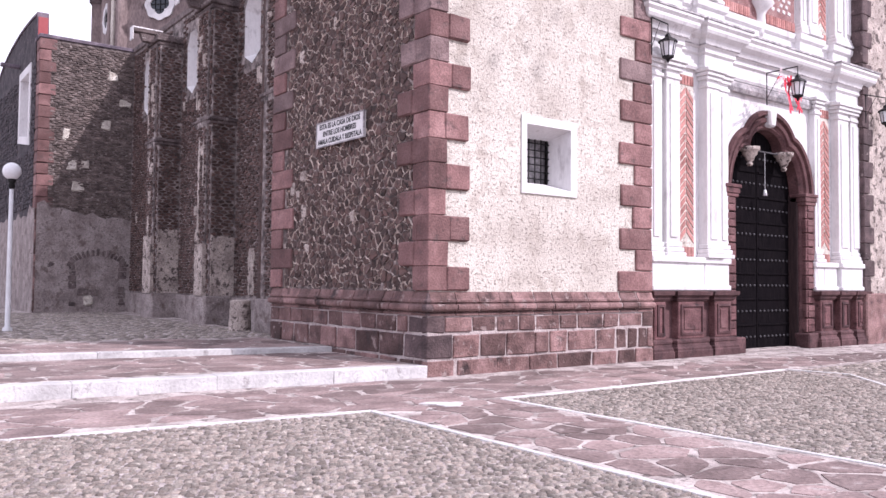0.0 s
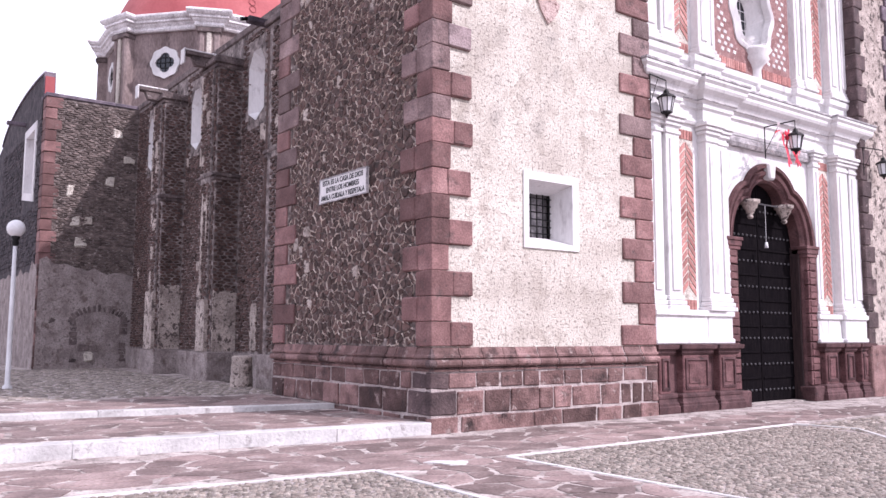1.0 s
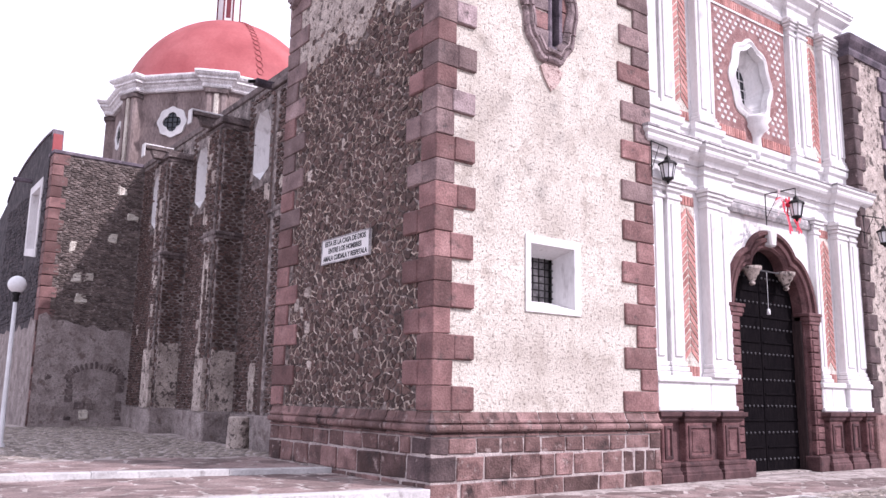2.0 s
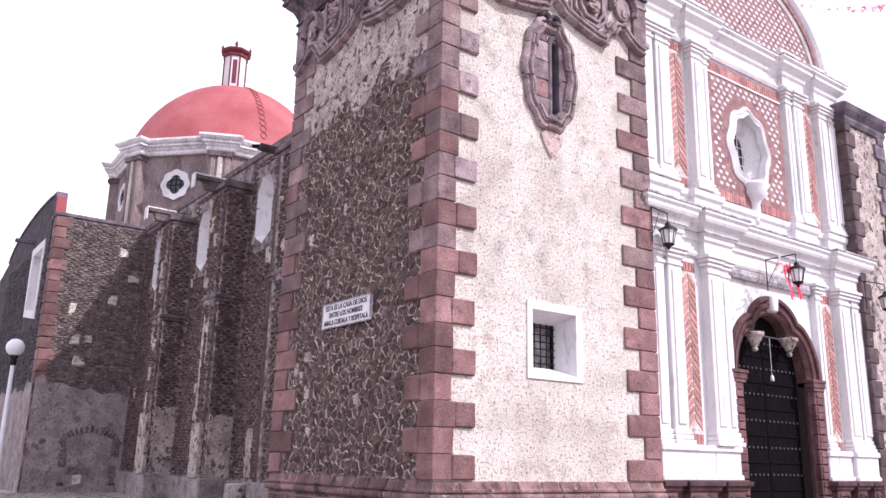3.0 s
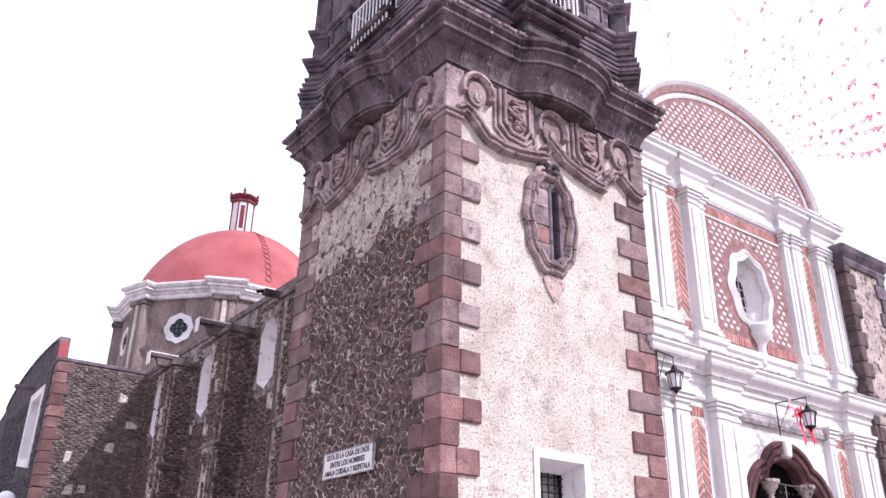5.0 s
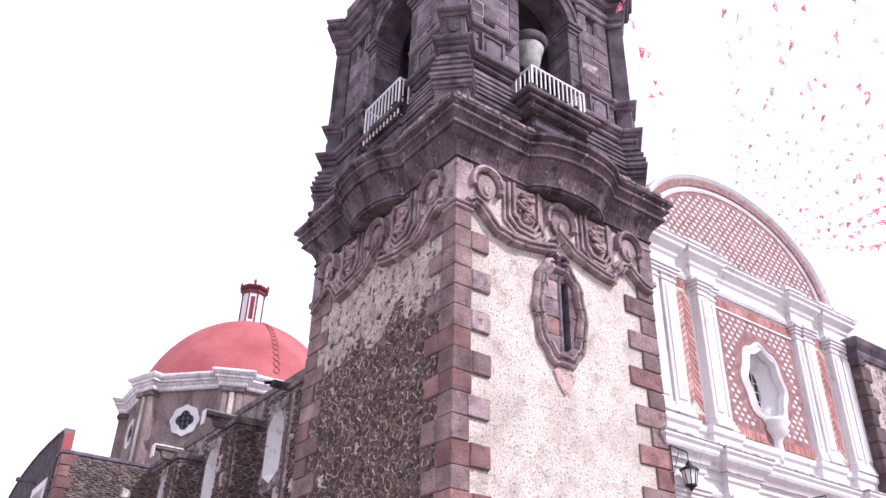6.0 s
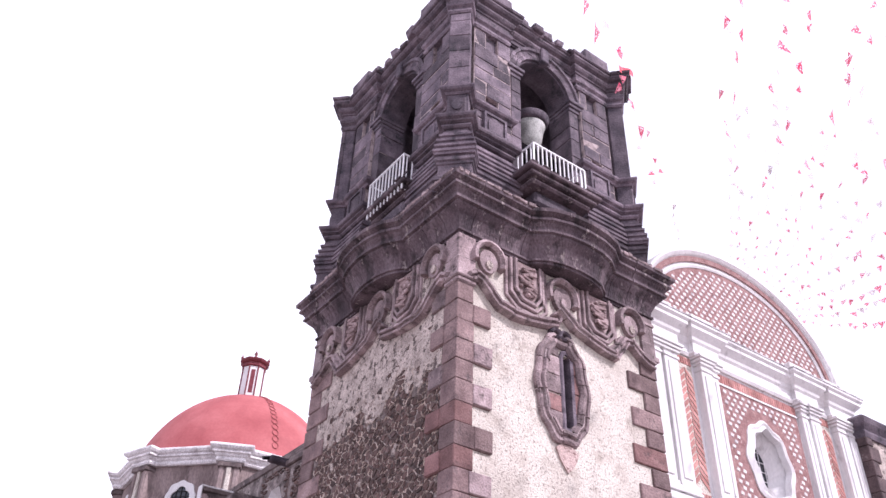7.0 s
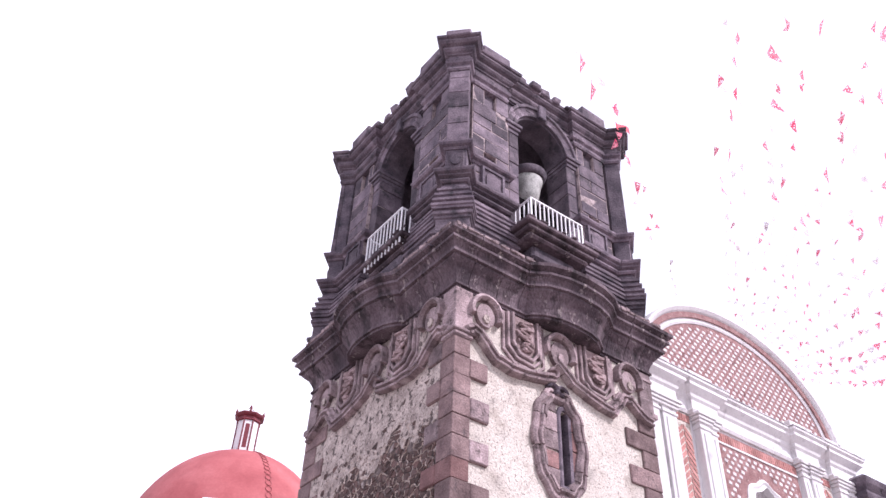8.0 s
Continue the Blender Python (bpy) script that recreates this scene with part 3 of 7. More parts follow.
def cobbles(parent, name, u0, u1, v0, v1, s, z, keep, label):
    """Small river stones set close together, joined, as nobody could count them."""
    verts, faces = [], []
    nu, nv = int((u1 - u0) / s), int((v1 - v0) / s)
    for i in range(nu):
        for j in range(nv):
            u, v = u0 + (i + 0.5 + 0.5 * (j % 2) + rng.uniform(-0.28, 0.28)) * s, v0 + (j + 0.5 + rng.uniform(-0.28, 0.28)) * s
            if not keep(u, v):
                continue
            a, b, t, h = s * rng.uniform(0.42, 0.8), s * rng.uniform(0.3, 0.5), rng.uniform(0, math.pi), s * rng.uniform(0.02, 0.075)
            ca, sa = math.cos(t), math.sin(t)
            k = len(verts)
            for ring, (rr, zz) in enumerate(((1.0, -0.02), (0.72, 0.75))):
                for q in range(6):
                    w = q * math.pi / 3 + rng.uniform(-0.2, 0.2)
                    x, y = a * rr * math.cos(w), b * rr * math.sin(w)
                    verts.append((u + ca * x - sa * y, v + sa * x + ca * y, z + (h * zz if ring else -0.015)))
            verts.append((u, v, z + h))
            faces += [(k + q, k + (q + 1) % 6, k + 6 + (q + 1) % 6, k + 6 + q) for q in range(6)]
            faces += [(k + 6 + q, k + 6 + (q + 1) % 6, k + 12) for q in range(6)]
    me = mesh_from(name, verts, faces, COBBLE)
    for p in me.polygons:
        p.use_smooth = True
    ob = new(name, me)
    hang(ob, parent, label)
    tagged(ob, kind="stuff")


def bed_right(x, y):
    return x > -0.5 and y < -2.48 and x < 6.0 + (y + 2.4) * 0.24


# ---- the bell tower ----
tower = thing("bell_tower", "tall bell tower of dark rubble, pale plaster and red-brown stone quoins", "church tower")
WIN = (2.06, 3.13, 3.14, 4.25)
slab("front_wall", front(0), rect(0.02, W1 - 0.02, 0, 11.5), [rect(*WIN), rect(2.58, 2.78, 8.04, 9.6)], 0, -0.4, PLASTER, tower, "pale pinkish plaster, pitted and worn")
slab("side_wall", side(0), rect(0.4, W2 - 0.02, 0, 11.5), [], 0, -0.4, RUBBLE_MORTAR, tower, "light mortar between dark stones")
box("rear_wall", (0.4, W2 - 0.4, 0), (W1, W2 - 0.02, 11.5), SOOT, tower)
box("inner_wall", (W1 - 0.4, 0.4, 0), (W1 - 0.02, W2 - 0.4, 11.5), SOOT, tower)
box("deck", (0.1, 0.1, 12.1), (W1 - 0.1, W2 - 0.1, 12.46), DARK, tower)

# plaster left on the upper part of the side wall, with a ragged lower edge
rng = random.Random(9)
edge = []
for i in range(60):
    u = 0.45 + (W2 - 0.9) * i / 59
    edge.append((u, 8.75 - 0.06 * u + 0.32 * noise.noise((u * 1.3, 2.0, 5.0)) + 0.22 * noise.noise((u * 4.2, 7.0, 1.0)) + rng.uniform(-0.06, 0.06)))
slab("upper_plaster", side(0), edge + [(W2 - 0.3, 11.4), (0.3, 11.4)], [], 0.016, -0.02, PLASTER_OLD, tower, "remains of grey-pink plaster, pitted")


def plaster_edge(u):
    return 8.75 - 0.06 * u + 0.32 * noise.noise((u * 1.3, 2.0, 5.0))


def quoin(u_front, u_side, z0, z1):
    """A corner stone that turns round the tower's front corner."""
    proud = 0.035 + random.uniform(0, 0.015)
    bm = bmesh.new()
    add_box(bm, (-proud, -proud, z0 + 0.003), (u_front, 0.3, z1 - 0.003), 0.012, jitter=0.006)
    add_box(bm, (-proud + 0.001, 0.28, z0 + 0.004), (0.2, u_side, z1 - 0.004), 0.012, jitter=0.006)
    stone = GREY_PINK if random.random() < (z0 - 3.5) / 5 else PINK
    part("quoin", bm, stone, tower)
    ear = random.choice((stone, stone, FRIEZE if z0 > 4 else stone))
    if u_front > 0.5:
        box("quoin", (u_front - 0.38 - random.uniform(0, 0.1), -proud - 0.02, z0 + 0.016), (u_front + 0.012, 0.1, z1 - 0.01), ear, tower, 0.014, jitter=0.008)
    else:
        box("quoin", (-proud - 0.018, u_side - 0.42, z0 + 0.016), (0.1, u_side + 0.012, z1 - 0.01), ear, tower, 0.014, jitter=0.008)


courses = [1.345 + 0.4075 * i for i in range(23)]
courses = [z + (random.uniform(-0.02, 0.02) if 0 < i < 22 else 0) for i, z in enumerate(courses)]
for i, (z0, z1) in enumerate(zip(courses, courses[1:])):
    if i % 2 == 0:
        quoin(0.74 + random.uniform(-0.04, 0.05), 0.4 + random.uniform(-0.03, 0.03), z0, z1)
    else:
        quoin(0.34 + random.uniform(-0.03, 0.03), 0.8 + random.uniform(-0.05, 0.05), z0, z1)
    reach = (0.92, 0.5) if i % 2 == 0 else (0.5, 0.92)
    box("quoin", (W1 - reach[0] + random.uniform(-0.04, 0.04), -0.05, z0 + 0.006), (W1 + 0.005, 0.2, z1 - 0.006), GREY_PINK if random.random() < (z0 - 3.5) / 5 else PINK, tower, 0.018, jitter=0.008)
    box("quoin", (-0.05, W2 - reach[1] + random.uniform(-0.05, 0.05), z0 + 0.006), (0.2, W2 + 0.03, z1 - 0.006), GREY_PINK if random.random() < (z0 - 3.5) / 5 else PINK, tower, 0.018, jitter=0.008)

# plinth: three courses of blocks, then a moulded course
box("plinth_core", (-0.02, -0.02, -0.05), (W1 + 0.03, W2, 1.0), PALE_MORTAR, tower, label="pale mortar of the plinth")
rng = random.Random(21)
for z0, z1, lo, hi in ((-0.03, 0.24, 0.5, 0.95), (0.28, 0.64, 0.26, 0.78), (0.684, 0.93, 0.3, 0.68)):
    for face in ("front", "side"):
        u, end = -0.045, (W1 + 0.04 if face == "front" else W2)
        while u < end - 0.1:
            w = min(rng.uniform(lo, hi), end - u)
            w = end - u if end - u - w < 0.16 else w
            p = 0.045 + rng.uniform(-0.012, 0.012)
            a, b = u + rng.choice((0.006, 0.012, 0.022, 0.045)), u + w - rng.choice((0.006, 0.01, 0.02, 0.035))
            a = u if u < 0 else a
            if face == "front":
                box("plinth_block", (a, -p, z0), (b, 0.1, z1), DAMP if u < 0 < z0 else BLOCK, tower, 0.014, jitter=0.013)
            else:
                box("plinth_block", (-p, max(a, 0.101), z0), (0.1, max(b, 0.16), z1), DAMP if u < 0 < z0 else BLOCK, tower, 0.014, jitter=0.013)
            u += w
MOULD = [(-0.1, 0.955), (0.05, 0.955), (0.05, 0.99), (0.015, 1.0), (0.015, 1.018), (0.1, 1.03), (0.12, 1.06), (0.12, 1.1), (0.1, 1.13), (0.045, 1.142), (0.045, 1.16), (0.075, 1.168), (0.075, 1.2), (0.045, 1.225), (0.02, 1.3), (0.0, 1.335), (-0.1, 1.335)]


def mould_run(a, b):
    a, b = Vector(a), Vector(b)
    n = max(2, round((b - a).length / 0.44))
    cuts = [0] + sorted((i + rng.uniform(-0.2, 0.2)) / n for i in range(1, n)) + [1]
    for s, t in zip(cuts, cuts[1:]):
        p, q = a.lerp(b, s), a.lerp(b, t)
        e = (q - p).normalized() * rng.choice((0.005, 0.01, 0.018))
        g = rng.uniform(-0.006, 0.008)
        sweep("plinth_moulding", [p + e, q - e], [(o + (g if o > 0 else 0), d) for o, d in MOULD], plan, BLOCK, tower)


sweep("moulding_bed", [(0.02, W2), (0.02, 0.02), (W1 + 0.02, 0.02)], [(o + 0.004 if o > 0 else o, d) for o, d in MOULD], plan, PALE_MORTAR, tower, label="pale mortar in the moulding's joints")
mould_run((0.0, 0.0), (W1 + 0.04, 0.0))
mould_run((0.0, W2), (0.0, 0.0))
bm = bmesh.new()
add_sweep(bm, [(0, 0.3), (0, 0), (0.3, 0)], [(o - 0.002 if o > 0 else o, d) for o, d in MOULD], plan)
part("plinth_moulding", bm, DAMP, tower, "dark damp corner of the moulding")

# square window: white painted border, splayed white recess, iron grille
window = part("window", (lambda b: (add_slab(b, front(0), rect(1.94, 3.29, 3.04, 4.4), [rect(*WIN)], 0.03, -0.05), b)[1])(bmesh.new()), WHITE, tower, "white painted border of a small square window")
bm = bmesh.new()
near = [front(0)(u, v, 0.025) for u, v in rect(*WIN)]
far = [front(0)(u, v, -0.46) for u, v in rect(2.2, 3.03, 3.3, 4.1)]
va, vb = [bm.verts.new(p) for p in near], [bm.verts.new(p) for p in far]
for i in range(4):
    bm.faces.new((va[i], va[(i + 1) % 4], vb[(i + 1) % 4], vb[i]))
part("recess", bm, WHITE, window)
box("shutter", (2.1, 0.62, 3.2), (3.1, 0.66, 4.2), GREYTRIM, window)
for i in range(6):
    rod("grille_bar", (2.24 + i * 0.15, 0.45, 3.28), (2.24 + i * 0.15, 0.45, 4.12), 0.013, IRON, window)
for i in range(6):
    rod("grille_bar", (2.18, 0.44, 3.38 + i * 0.13), (3.05, 0.44, 3.38 + i * 0.13), 0.011, IRON, window)

# long oval window with a worn stone frame and a small pendant below
OV = (2.54, 8.86)
OVAL = [(-0.02, -0.05), (-0.02, 0.06), (0.02, 0.1), (0.07, 0.1), (0.09, 0.06), (0.12, 0.06), (0.15, 0.13), (0.21, 0.12), (0.26, 0.06), (0.26, -0.05)]
wall_at = lambda a, c, d: front(0)(a, c, d)
oval_path = list(reversed([(OV[0] + 0.69 * (1 + 0.03 * math.cos(10 * k)) * math.copysign(abs(math.cos(k)) ** 0.85, math.cos(k)), OV[1] + 1.16 * (1 + 0.03 * math.cos(10 * k)) * math.sin(k)) for k in [0.3 + 2 * math.pi * i / 60 for i in range(60)]]))
oval = sweep("oval_frame", oval_path, [(o * 0.95, d - 0.022) for o, d in OVAL], wall_at, JOINT, tower, True, "oval frame of worn dark stone blocks in pale mortar")
for q in range(0, 60, 3):
    run = [Vector(oval_path[(q + e) % 60]) for e in range(4)]
    run[0], run[-1] = run[0].lerp(run[1], 0.08), run[-1].lerp(run[-2], 0.08)
    g, h = random.uniform(-0.03, 0.035), random.uniform(-0.02, 0.025)
    sweep("frame_stone", run, [(o + g * (o > 0.1), d + h * (d > 0)) for o, d in OVAL], wall_at, FRIEZE, oval)
sweep("slit_frame", [(2.555, 8.02), (2.805, 8.02), (2.805, 9.52), (2.76, 9.63), (2.68, 9.67), (2.6, 9.63), (2.555, 9.52)], [(-0.03, -0.2), (-0.03, 0.045), (0.03, 0.06), (0.06, 0.035), (0.06, -0.05)], wall_at, DARK, oval, True)
# Near-black sheet in the slit paints the darkness of the hollow behind.
box("slit_dark_sheet", (2.54, 0.2, 7.98), (2.83, 0.24, 9.7), WOOD, oval)
rod("bar", (2.62, 0.06, 8.0), (2.62, 0.06, 9.64), 0.014, GREYTRIM, oval)
for s in (-1, 1):
    z = 7.98
    while z < 9.6:
        hgt = random.uniform(0.3, 0.46)
        reach = 0.62 * math.sqrt(max(0.08, 1 - ((z + hgt / 2 - OV[1]) / 1.1) ** 2))
        a, b = 2.68 + s * 0.18, OV[0] + s * reach
        if (b - a) * s > 0.08:
            box("oval_stone", (min(a, b), -0.03, z + 0.012), (max(a, b), 0.05, z + hgt - 0.012), random.choice((FRIEZE, PINK)), oval, 0.01, jitter=0.014)
        z += hgt
slab("pendant", front(0), [(2.3, 7.6), (2.38, 7.42), (2.46, 7.3), (2.57, 7.17), (2.68, 7.26), (2.78, 7.4), (2.86, 7.58), (2.7, 7.7), (2.42, 7.7)], [], 0.04, -0.02, PINK_PLASTER, oval, "pale pink plaster point under the oval")
for s in (-1, 1):
    sweep("scroll", [(2.52 + s * (0.1 + 0.15 * math.cos(k) * (1 - k / 9)), 10.0 + 0.13 * math.sin(k) * (1 - k / 9)) for k in [0.4 * j for j in range(14)]][::s], [(-0.035, -0.02), (-0.035, 0.1), (0, 0.14), (0.035, 0.1), (0.035, -0.02)], wall_at, DARK, oval)


def frieze(frame_of, w):
    """Looping stone mouldings, nested borders and carved shields under the cornice of one face."""
    k = w / W1
    pl = lambda a, b, d: frame_of(a, b, d)
    loop = [(-0.13, -0.02), (-0.13, 0.06), (-0.09, 0.08), (-0.07, 0.16), (-0.01, 0.17), (0.01, 0.1), (0.05, 0.1), (0.07, 0.17), (0.11, 0.16), (0.13, 0.07), (0.13, -0.02)]
    runs = ([(0.22, 10.5), (0.36, 10.58), (0.52, 10.52), (0.74, 10.32), (0.96, 10.12), (1.25, 10.06), (1.6, 10.08), (1.9, 10.13), (2.2, 10.19), (2.42, 10.25)],
            [(2.55, 10.66), (2.74, 10.52), (2.93, 10.36), (3.3, 10.24), (3.7, 10.14), (4.08, 10.1), (4.24, 10.3), (4.42, 10.54), (4.64, 10.56), (4.9, 10.36), (5.12, 10.25), (5.28, 10.22)])
    for run in runs:
        path = [Vector((u * k, v)) for u, v in run]
        band = sweep("looped_moulding", path, [(o * 0.95, d - 0.014) for o, d in loop], pl, JOINT, tower, label="looping moulding of red-brown stone in pale mortar")
        for q in range(len(path) - 1):
            g, h = random.uniform(-0.014, 0.02), random.uniform(-0.015, 0.015)
            a, b = path[q].lerp(path[q + 1], 0.04), path[q + 1].lerp(path[q], 0.04)
            before = path[max(0, q - 1)]
            sweep("moulding_stone", [a, b], [(o + h, d + (g if d > 0 else 0)) for o, d in loop], pl, FRIEZE, band)
            if q:   # a small stone closes the bend
                c = path[q]
                sweep("moulding_stone", [c.lerp(before, 0.05), c, c.lerp(path[q + 1], 0.05)], [(o * 1.01, d + (0.006 if d > 0 else 0)) for o, d in loop], pl, FRIEZE, band)
    # curled end of the first loop
    curl = [(k * 2.42 + 0.11 * math.cos(a) * (1 - a / 9), 10.38 + 0.11 * math.sin(a) * (1 - a / 9)) for a in [-1.5 + 0.5 * j for j in range(10)]]
    sweep("volute", curl, [(-0.03, -0.02), (-0.03, 0.12), (0, 0.16), (0.03, 0.12), (0.03, -0.02)], pl, FRIEZE, tower)
    for u in (1.68 * k, 3.68 * k):
        for grow, high in ((0.0, 0.13), (0.1, 0.09), (0.2, 0.05)):
            nest = [(u - 0.33 - grow, 11.38), (u - 0.33 - grow, 10.68 - grow), (u - 0.16 - grow / 2, 10.46 - grow), (u + 0.18 + grow / 2, 10.42 - grow), (u + 0.33 + grow, 10.62 - grow), (u + 0.33 + grow, 11.38)]
            sweep("nested_border", nest, [(-0.035, -0.02), (-0.035, high), (0.02, high), (0.035, high - 0.03), (0.035, -0.02)], pl, FRIEZE, tower)
        shield = slab("carved_shield", frame_of, [(u - 0.28, 11.36), (u - 0.3, 10.74), (u - 0.14, 10.54), (u, 10.48), (u + 0.16, 10.52), (u + 0.3, 10.72), (u + 0.28, 11.36)], [], 0.06, -0.02, SHIELD, tower, "carved coat of arms, worn")
        r2 = random.Random(int(100 * (u + w)))
        prev = None
        for j in range(15):   # one wreathed relief: a winding ribbon with lumps on it
            a, b = u + 0.17 * math.sin(j * 1.9) + r2.uniform(-0.05, 0.05), 10.6 + 0.047 * j
            p = frame_of(a, b, 0.09 + r2.uniform(0, 0.06))
            if prev is not None:
                rod("relief", prev, p, r2.uniform(0.03, 0.05), SHIELD, shield)
            prev = p
        bm = bmesh.new()
        add_rod(bm, frame_of(u - 0.24, 11.0, 0.1), frame_of(u + 0.2, 10.72, 0.13), 0.04, 6)
        part("relief_band", bm, SHIELD, shield)
        for j in range(9):
            c_ = frame_of(u + r2.uniform(-0.2, 0.2), 10.62 + r2.uniform(0, 0.62), 0.09)
            lump = bmesh.new()
            bmesh.ops.create_icosphere(lump, subdivisions=1, radius=r2.uniform(0.04, 0.075), matrix=Matrix.Translation(c_))
            part("relief_lump", lump, SHIELD, shield)
    for n_disc, (u, z, r) in enumerate(((0.66 * k, 11.0, 0.25), (2.62 * k, 10.88, 0.27), (4.66 * k, 11.0, 0.24))):
        disc = slab("shield", frame_of, ellipse(u, z, r * 0.9, r * 1.08, 20), [], 0.1, -0.02, FRIEZE, tower, "small round stone shield")
        arcpath = [(u + (r + 0.09) * math.cos(a), z + 0.05 + (r + 0.1) * math.sin(a)) for a in [math.pi * (-0.12 + 1.24 * j / 14) for j in range(15)]]
        sweep("hood", arcpath, [(-0.05, -0.02), (-0.05, 0.12), (0.0, 0.2), (0.06, 0.18), (0.08, -0.02)], pl, FRIEZE, disc)
        slab("boss", frame_of, ellipse(u, z - 0.1, 0.08, 0.1, 12), [], 0.14, 0.05, PLASTER_OLD if n_disc != 1 else FRIEZE, disc)
        if n_disc != 1:
            slab("fillet", frame_of, rect(u - 0.22, u + 0.22, 11.36, 11.43), [], 0.055, -0.02, PLASTER, disc)
    for u in (w - 0.16,):
        cap = slab("corner_cap", frame_of, rect(u - 0.2, u + 0.2, 10.36, 11.44), [], 0.07, -0.02, FRIEZE, tower)
        slab("cap_ledge", frame_of, rect(u - 0.24, u + 0.24, 10.35, 10.46), [], 0.12, -0.02, FRIEZE, cap)
        slab("cap_ledge", frame_of, rect(u - 0.22, u + 0.22, 11.24, 11.3), [], 0.1, -0.02, FRIEZE, cap)
        slab("cap_joint", frame_of, rect(u - 0.202, u + 0.202, 10.78, 10.795), [], 0.073, -0.02, JOINT, cap)


frieze(front(0), W1)
frieze(side(0), W2)
cap = box("corner_cap", (-0.07, -0.07, 10.47), (0.36, 0.36, 11.425), FRIEZE, tower, 0.012, "pale-jointed corner stone under the cornice")
box("cap_ledge", (-0.12, -0.12, 10.4), (0.4, 0.4, 10.475), FRIEZE, cap, 0.02)
box("cap_foot", (-0.085, -0.085, 10.3), (0.38, 0.38, 10.41), FRIEZE, cap, 0.03)
box("cap_joint", (-0.074, -0.074, 10.86), (0.35, 0.35, 10.878), JOINT, cap)

# great cornice, bowed out in the middle of each face
BOW = ((-1.04, 0), (-0.95, 0.13), (-0.72, 0.28), (-0.4, 0.37), (0, 0.4), (0.4, 0.37), (0.72, 0.28), (0.95, 0.13), (1.04, 0))
bow = [(W1 / 2 + 0.13 + s, -o) for s, o in BOW]
bow_side = [(-o, W2 / 2 - s) for s, o in BOW]
ring = [(0, 0)] + bow + [(W1, 0), (W1, W2), (0, W2)] + bow_side
CORNICE = [(-0.35, 11.42), (0.05, 11.42), (0.05, 11.47), (0.1, 11.48), (0.1, 11.53), (0.055, 11.55), (0.08, 11.66), (0.16, 11.83), (0.29, 11.97), (0.29, 12.02), (0.36, 12.03), (0.36, 12.09), (0.325, 12.1), (0.34, 12.16), (0.4, 12.24), (0.46, 12.27), (0.46, 12.33), (0.41, 12.34), (0.41, 12.375), (0.47, 12.41), (0.53, 12.44), (0.54, 12.52), (0.3, 12.6), (-0.35, 12.6)]
core = sweep("cornice", ring, [(o - 0.045 if o > 0 else o + 0.02, min(12.57, max(11.45, d))) for o, d in CORNICE], plan, JOINT, tower, True, "heavy dark stone cornice, bowed in the middle")
sweep_blocks("cornice_stone", ring, CORNICE, plan, CORNICE_STONE, core, True, 0.5, 0.007, 0.012)
rng = random.Random(21)
for i in range(42):
    t = i / 42
    u = 5.9 * t - 0.45
    box("cornice_slab", (u, -0.56, 12.5), (u + rng.uniform(0.09, 0.2), 0.1, 12.56 + rng.uniform(0, 0.05)), FRIEZE, tower, 0.015, jitter=0.012) if abs(u - W1 / 2) > 0.85 else None
    box("cornice_slab", (-0.56, u, 12.5), (0.1, u + rng.uniform(0.09, 0.2), 12.56 + rng.uniform(0, 0.05)), FRIEZE, tower, 0.015, jitter=0.012) if abs(u - W2 / 2) > 0.85 else None

# ---- the belfry on the tower ----
CX, CY, H, CORE = 2.7, 2.88, 2.68, 2.54
OPEN, SILL, SPRINGS = 0.86, 13.55, (17.58, 17.5, 17.5, 17.62)
SHIFT = [0.08, 0.0, 0.0, -0.12]   # the openings stand a little off the middle of their faces


def turned(k):
    return lambda p: (CX + [p[0], -p[1], -p[0], p[1]][k], CY + [p[1], p[0], -p[1], -p[0]][k])


def wall_frame(k):
    """Frame of the belfry's face k (0 front, 1 right, 2 rear, 3 left): u along the face, v up, d out."""
    t = turned(k)
    return lambda u, v, d=0.0: Vector((*t((u + SHIFT[k] * (abs(u) < 1.3), -CORE - d)), v))


belfry = thing("belfry", "dark stone belfry with open arches, clustered corner pilasters and white rails", "belfry", at=(CX, CY, 12.46))
diag = Vector((-H, -H))
t_, n_ = Vector((1, -1)).normalized(), Vector((-1, -1)).normalized()
A, B = diag - t_ * 0.24 + n_ * 0.15, diag + t_ * 0.24 + n_ * 0.15
FLANK, BACK = 0.16, 0.05   # face of the flank's ashlar, and of the pier behind it
EDGE, NOTCH = CORE - 1.34, 2.37
CORNER = [(-CORE, -EDGE), (-CORE - BACK, -EDGE), (-CORE - BACK, -NOTCH), tuple(A - n_ * 0.36), tuple(A), tuple(B), tuple(B - n_ * 0.36), (-NOTCH, -CORE - BACK), (-EDGE, -CORE - BACK), (-EDGE, -CORE)]
FACE = [(-CORE, -EDGE), (-CORE - FLANK, -EDGE), (-CORE - FLANK, -NOTCH + 0.12), tuple(A - n_ * 0.42), tuple(A), tuple(B), tuple(B - n_ * 0.42), (-NOTCH + 0.12, -CORE - FLANK), (-EDGE, -CORE - FLANK), (-EDGE, -CORE)]


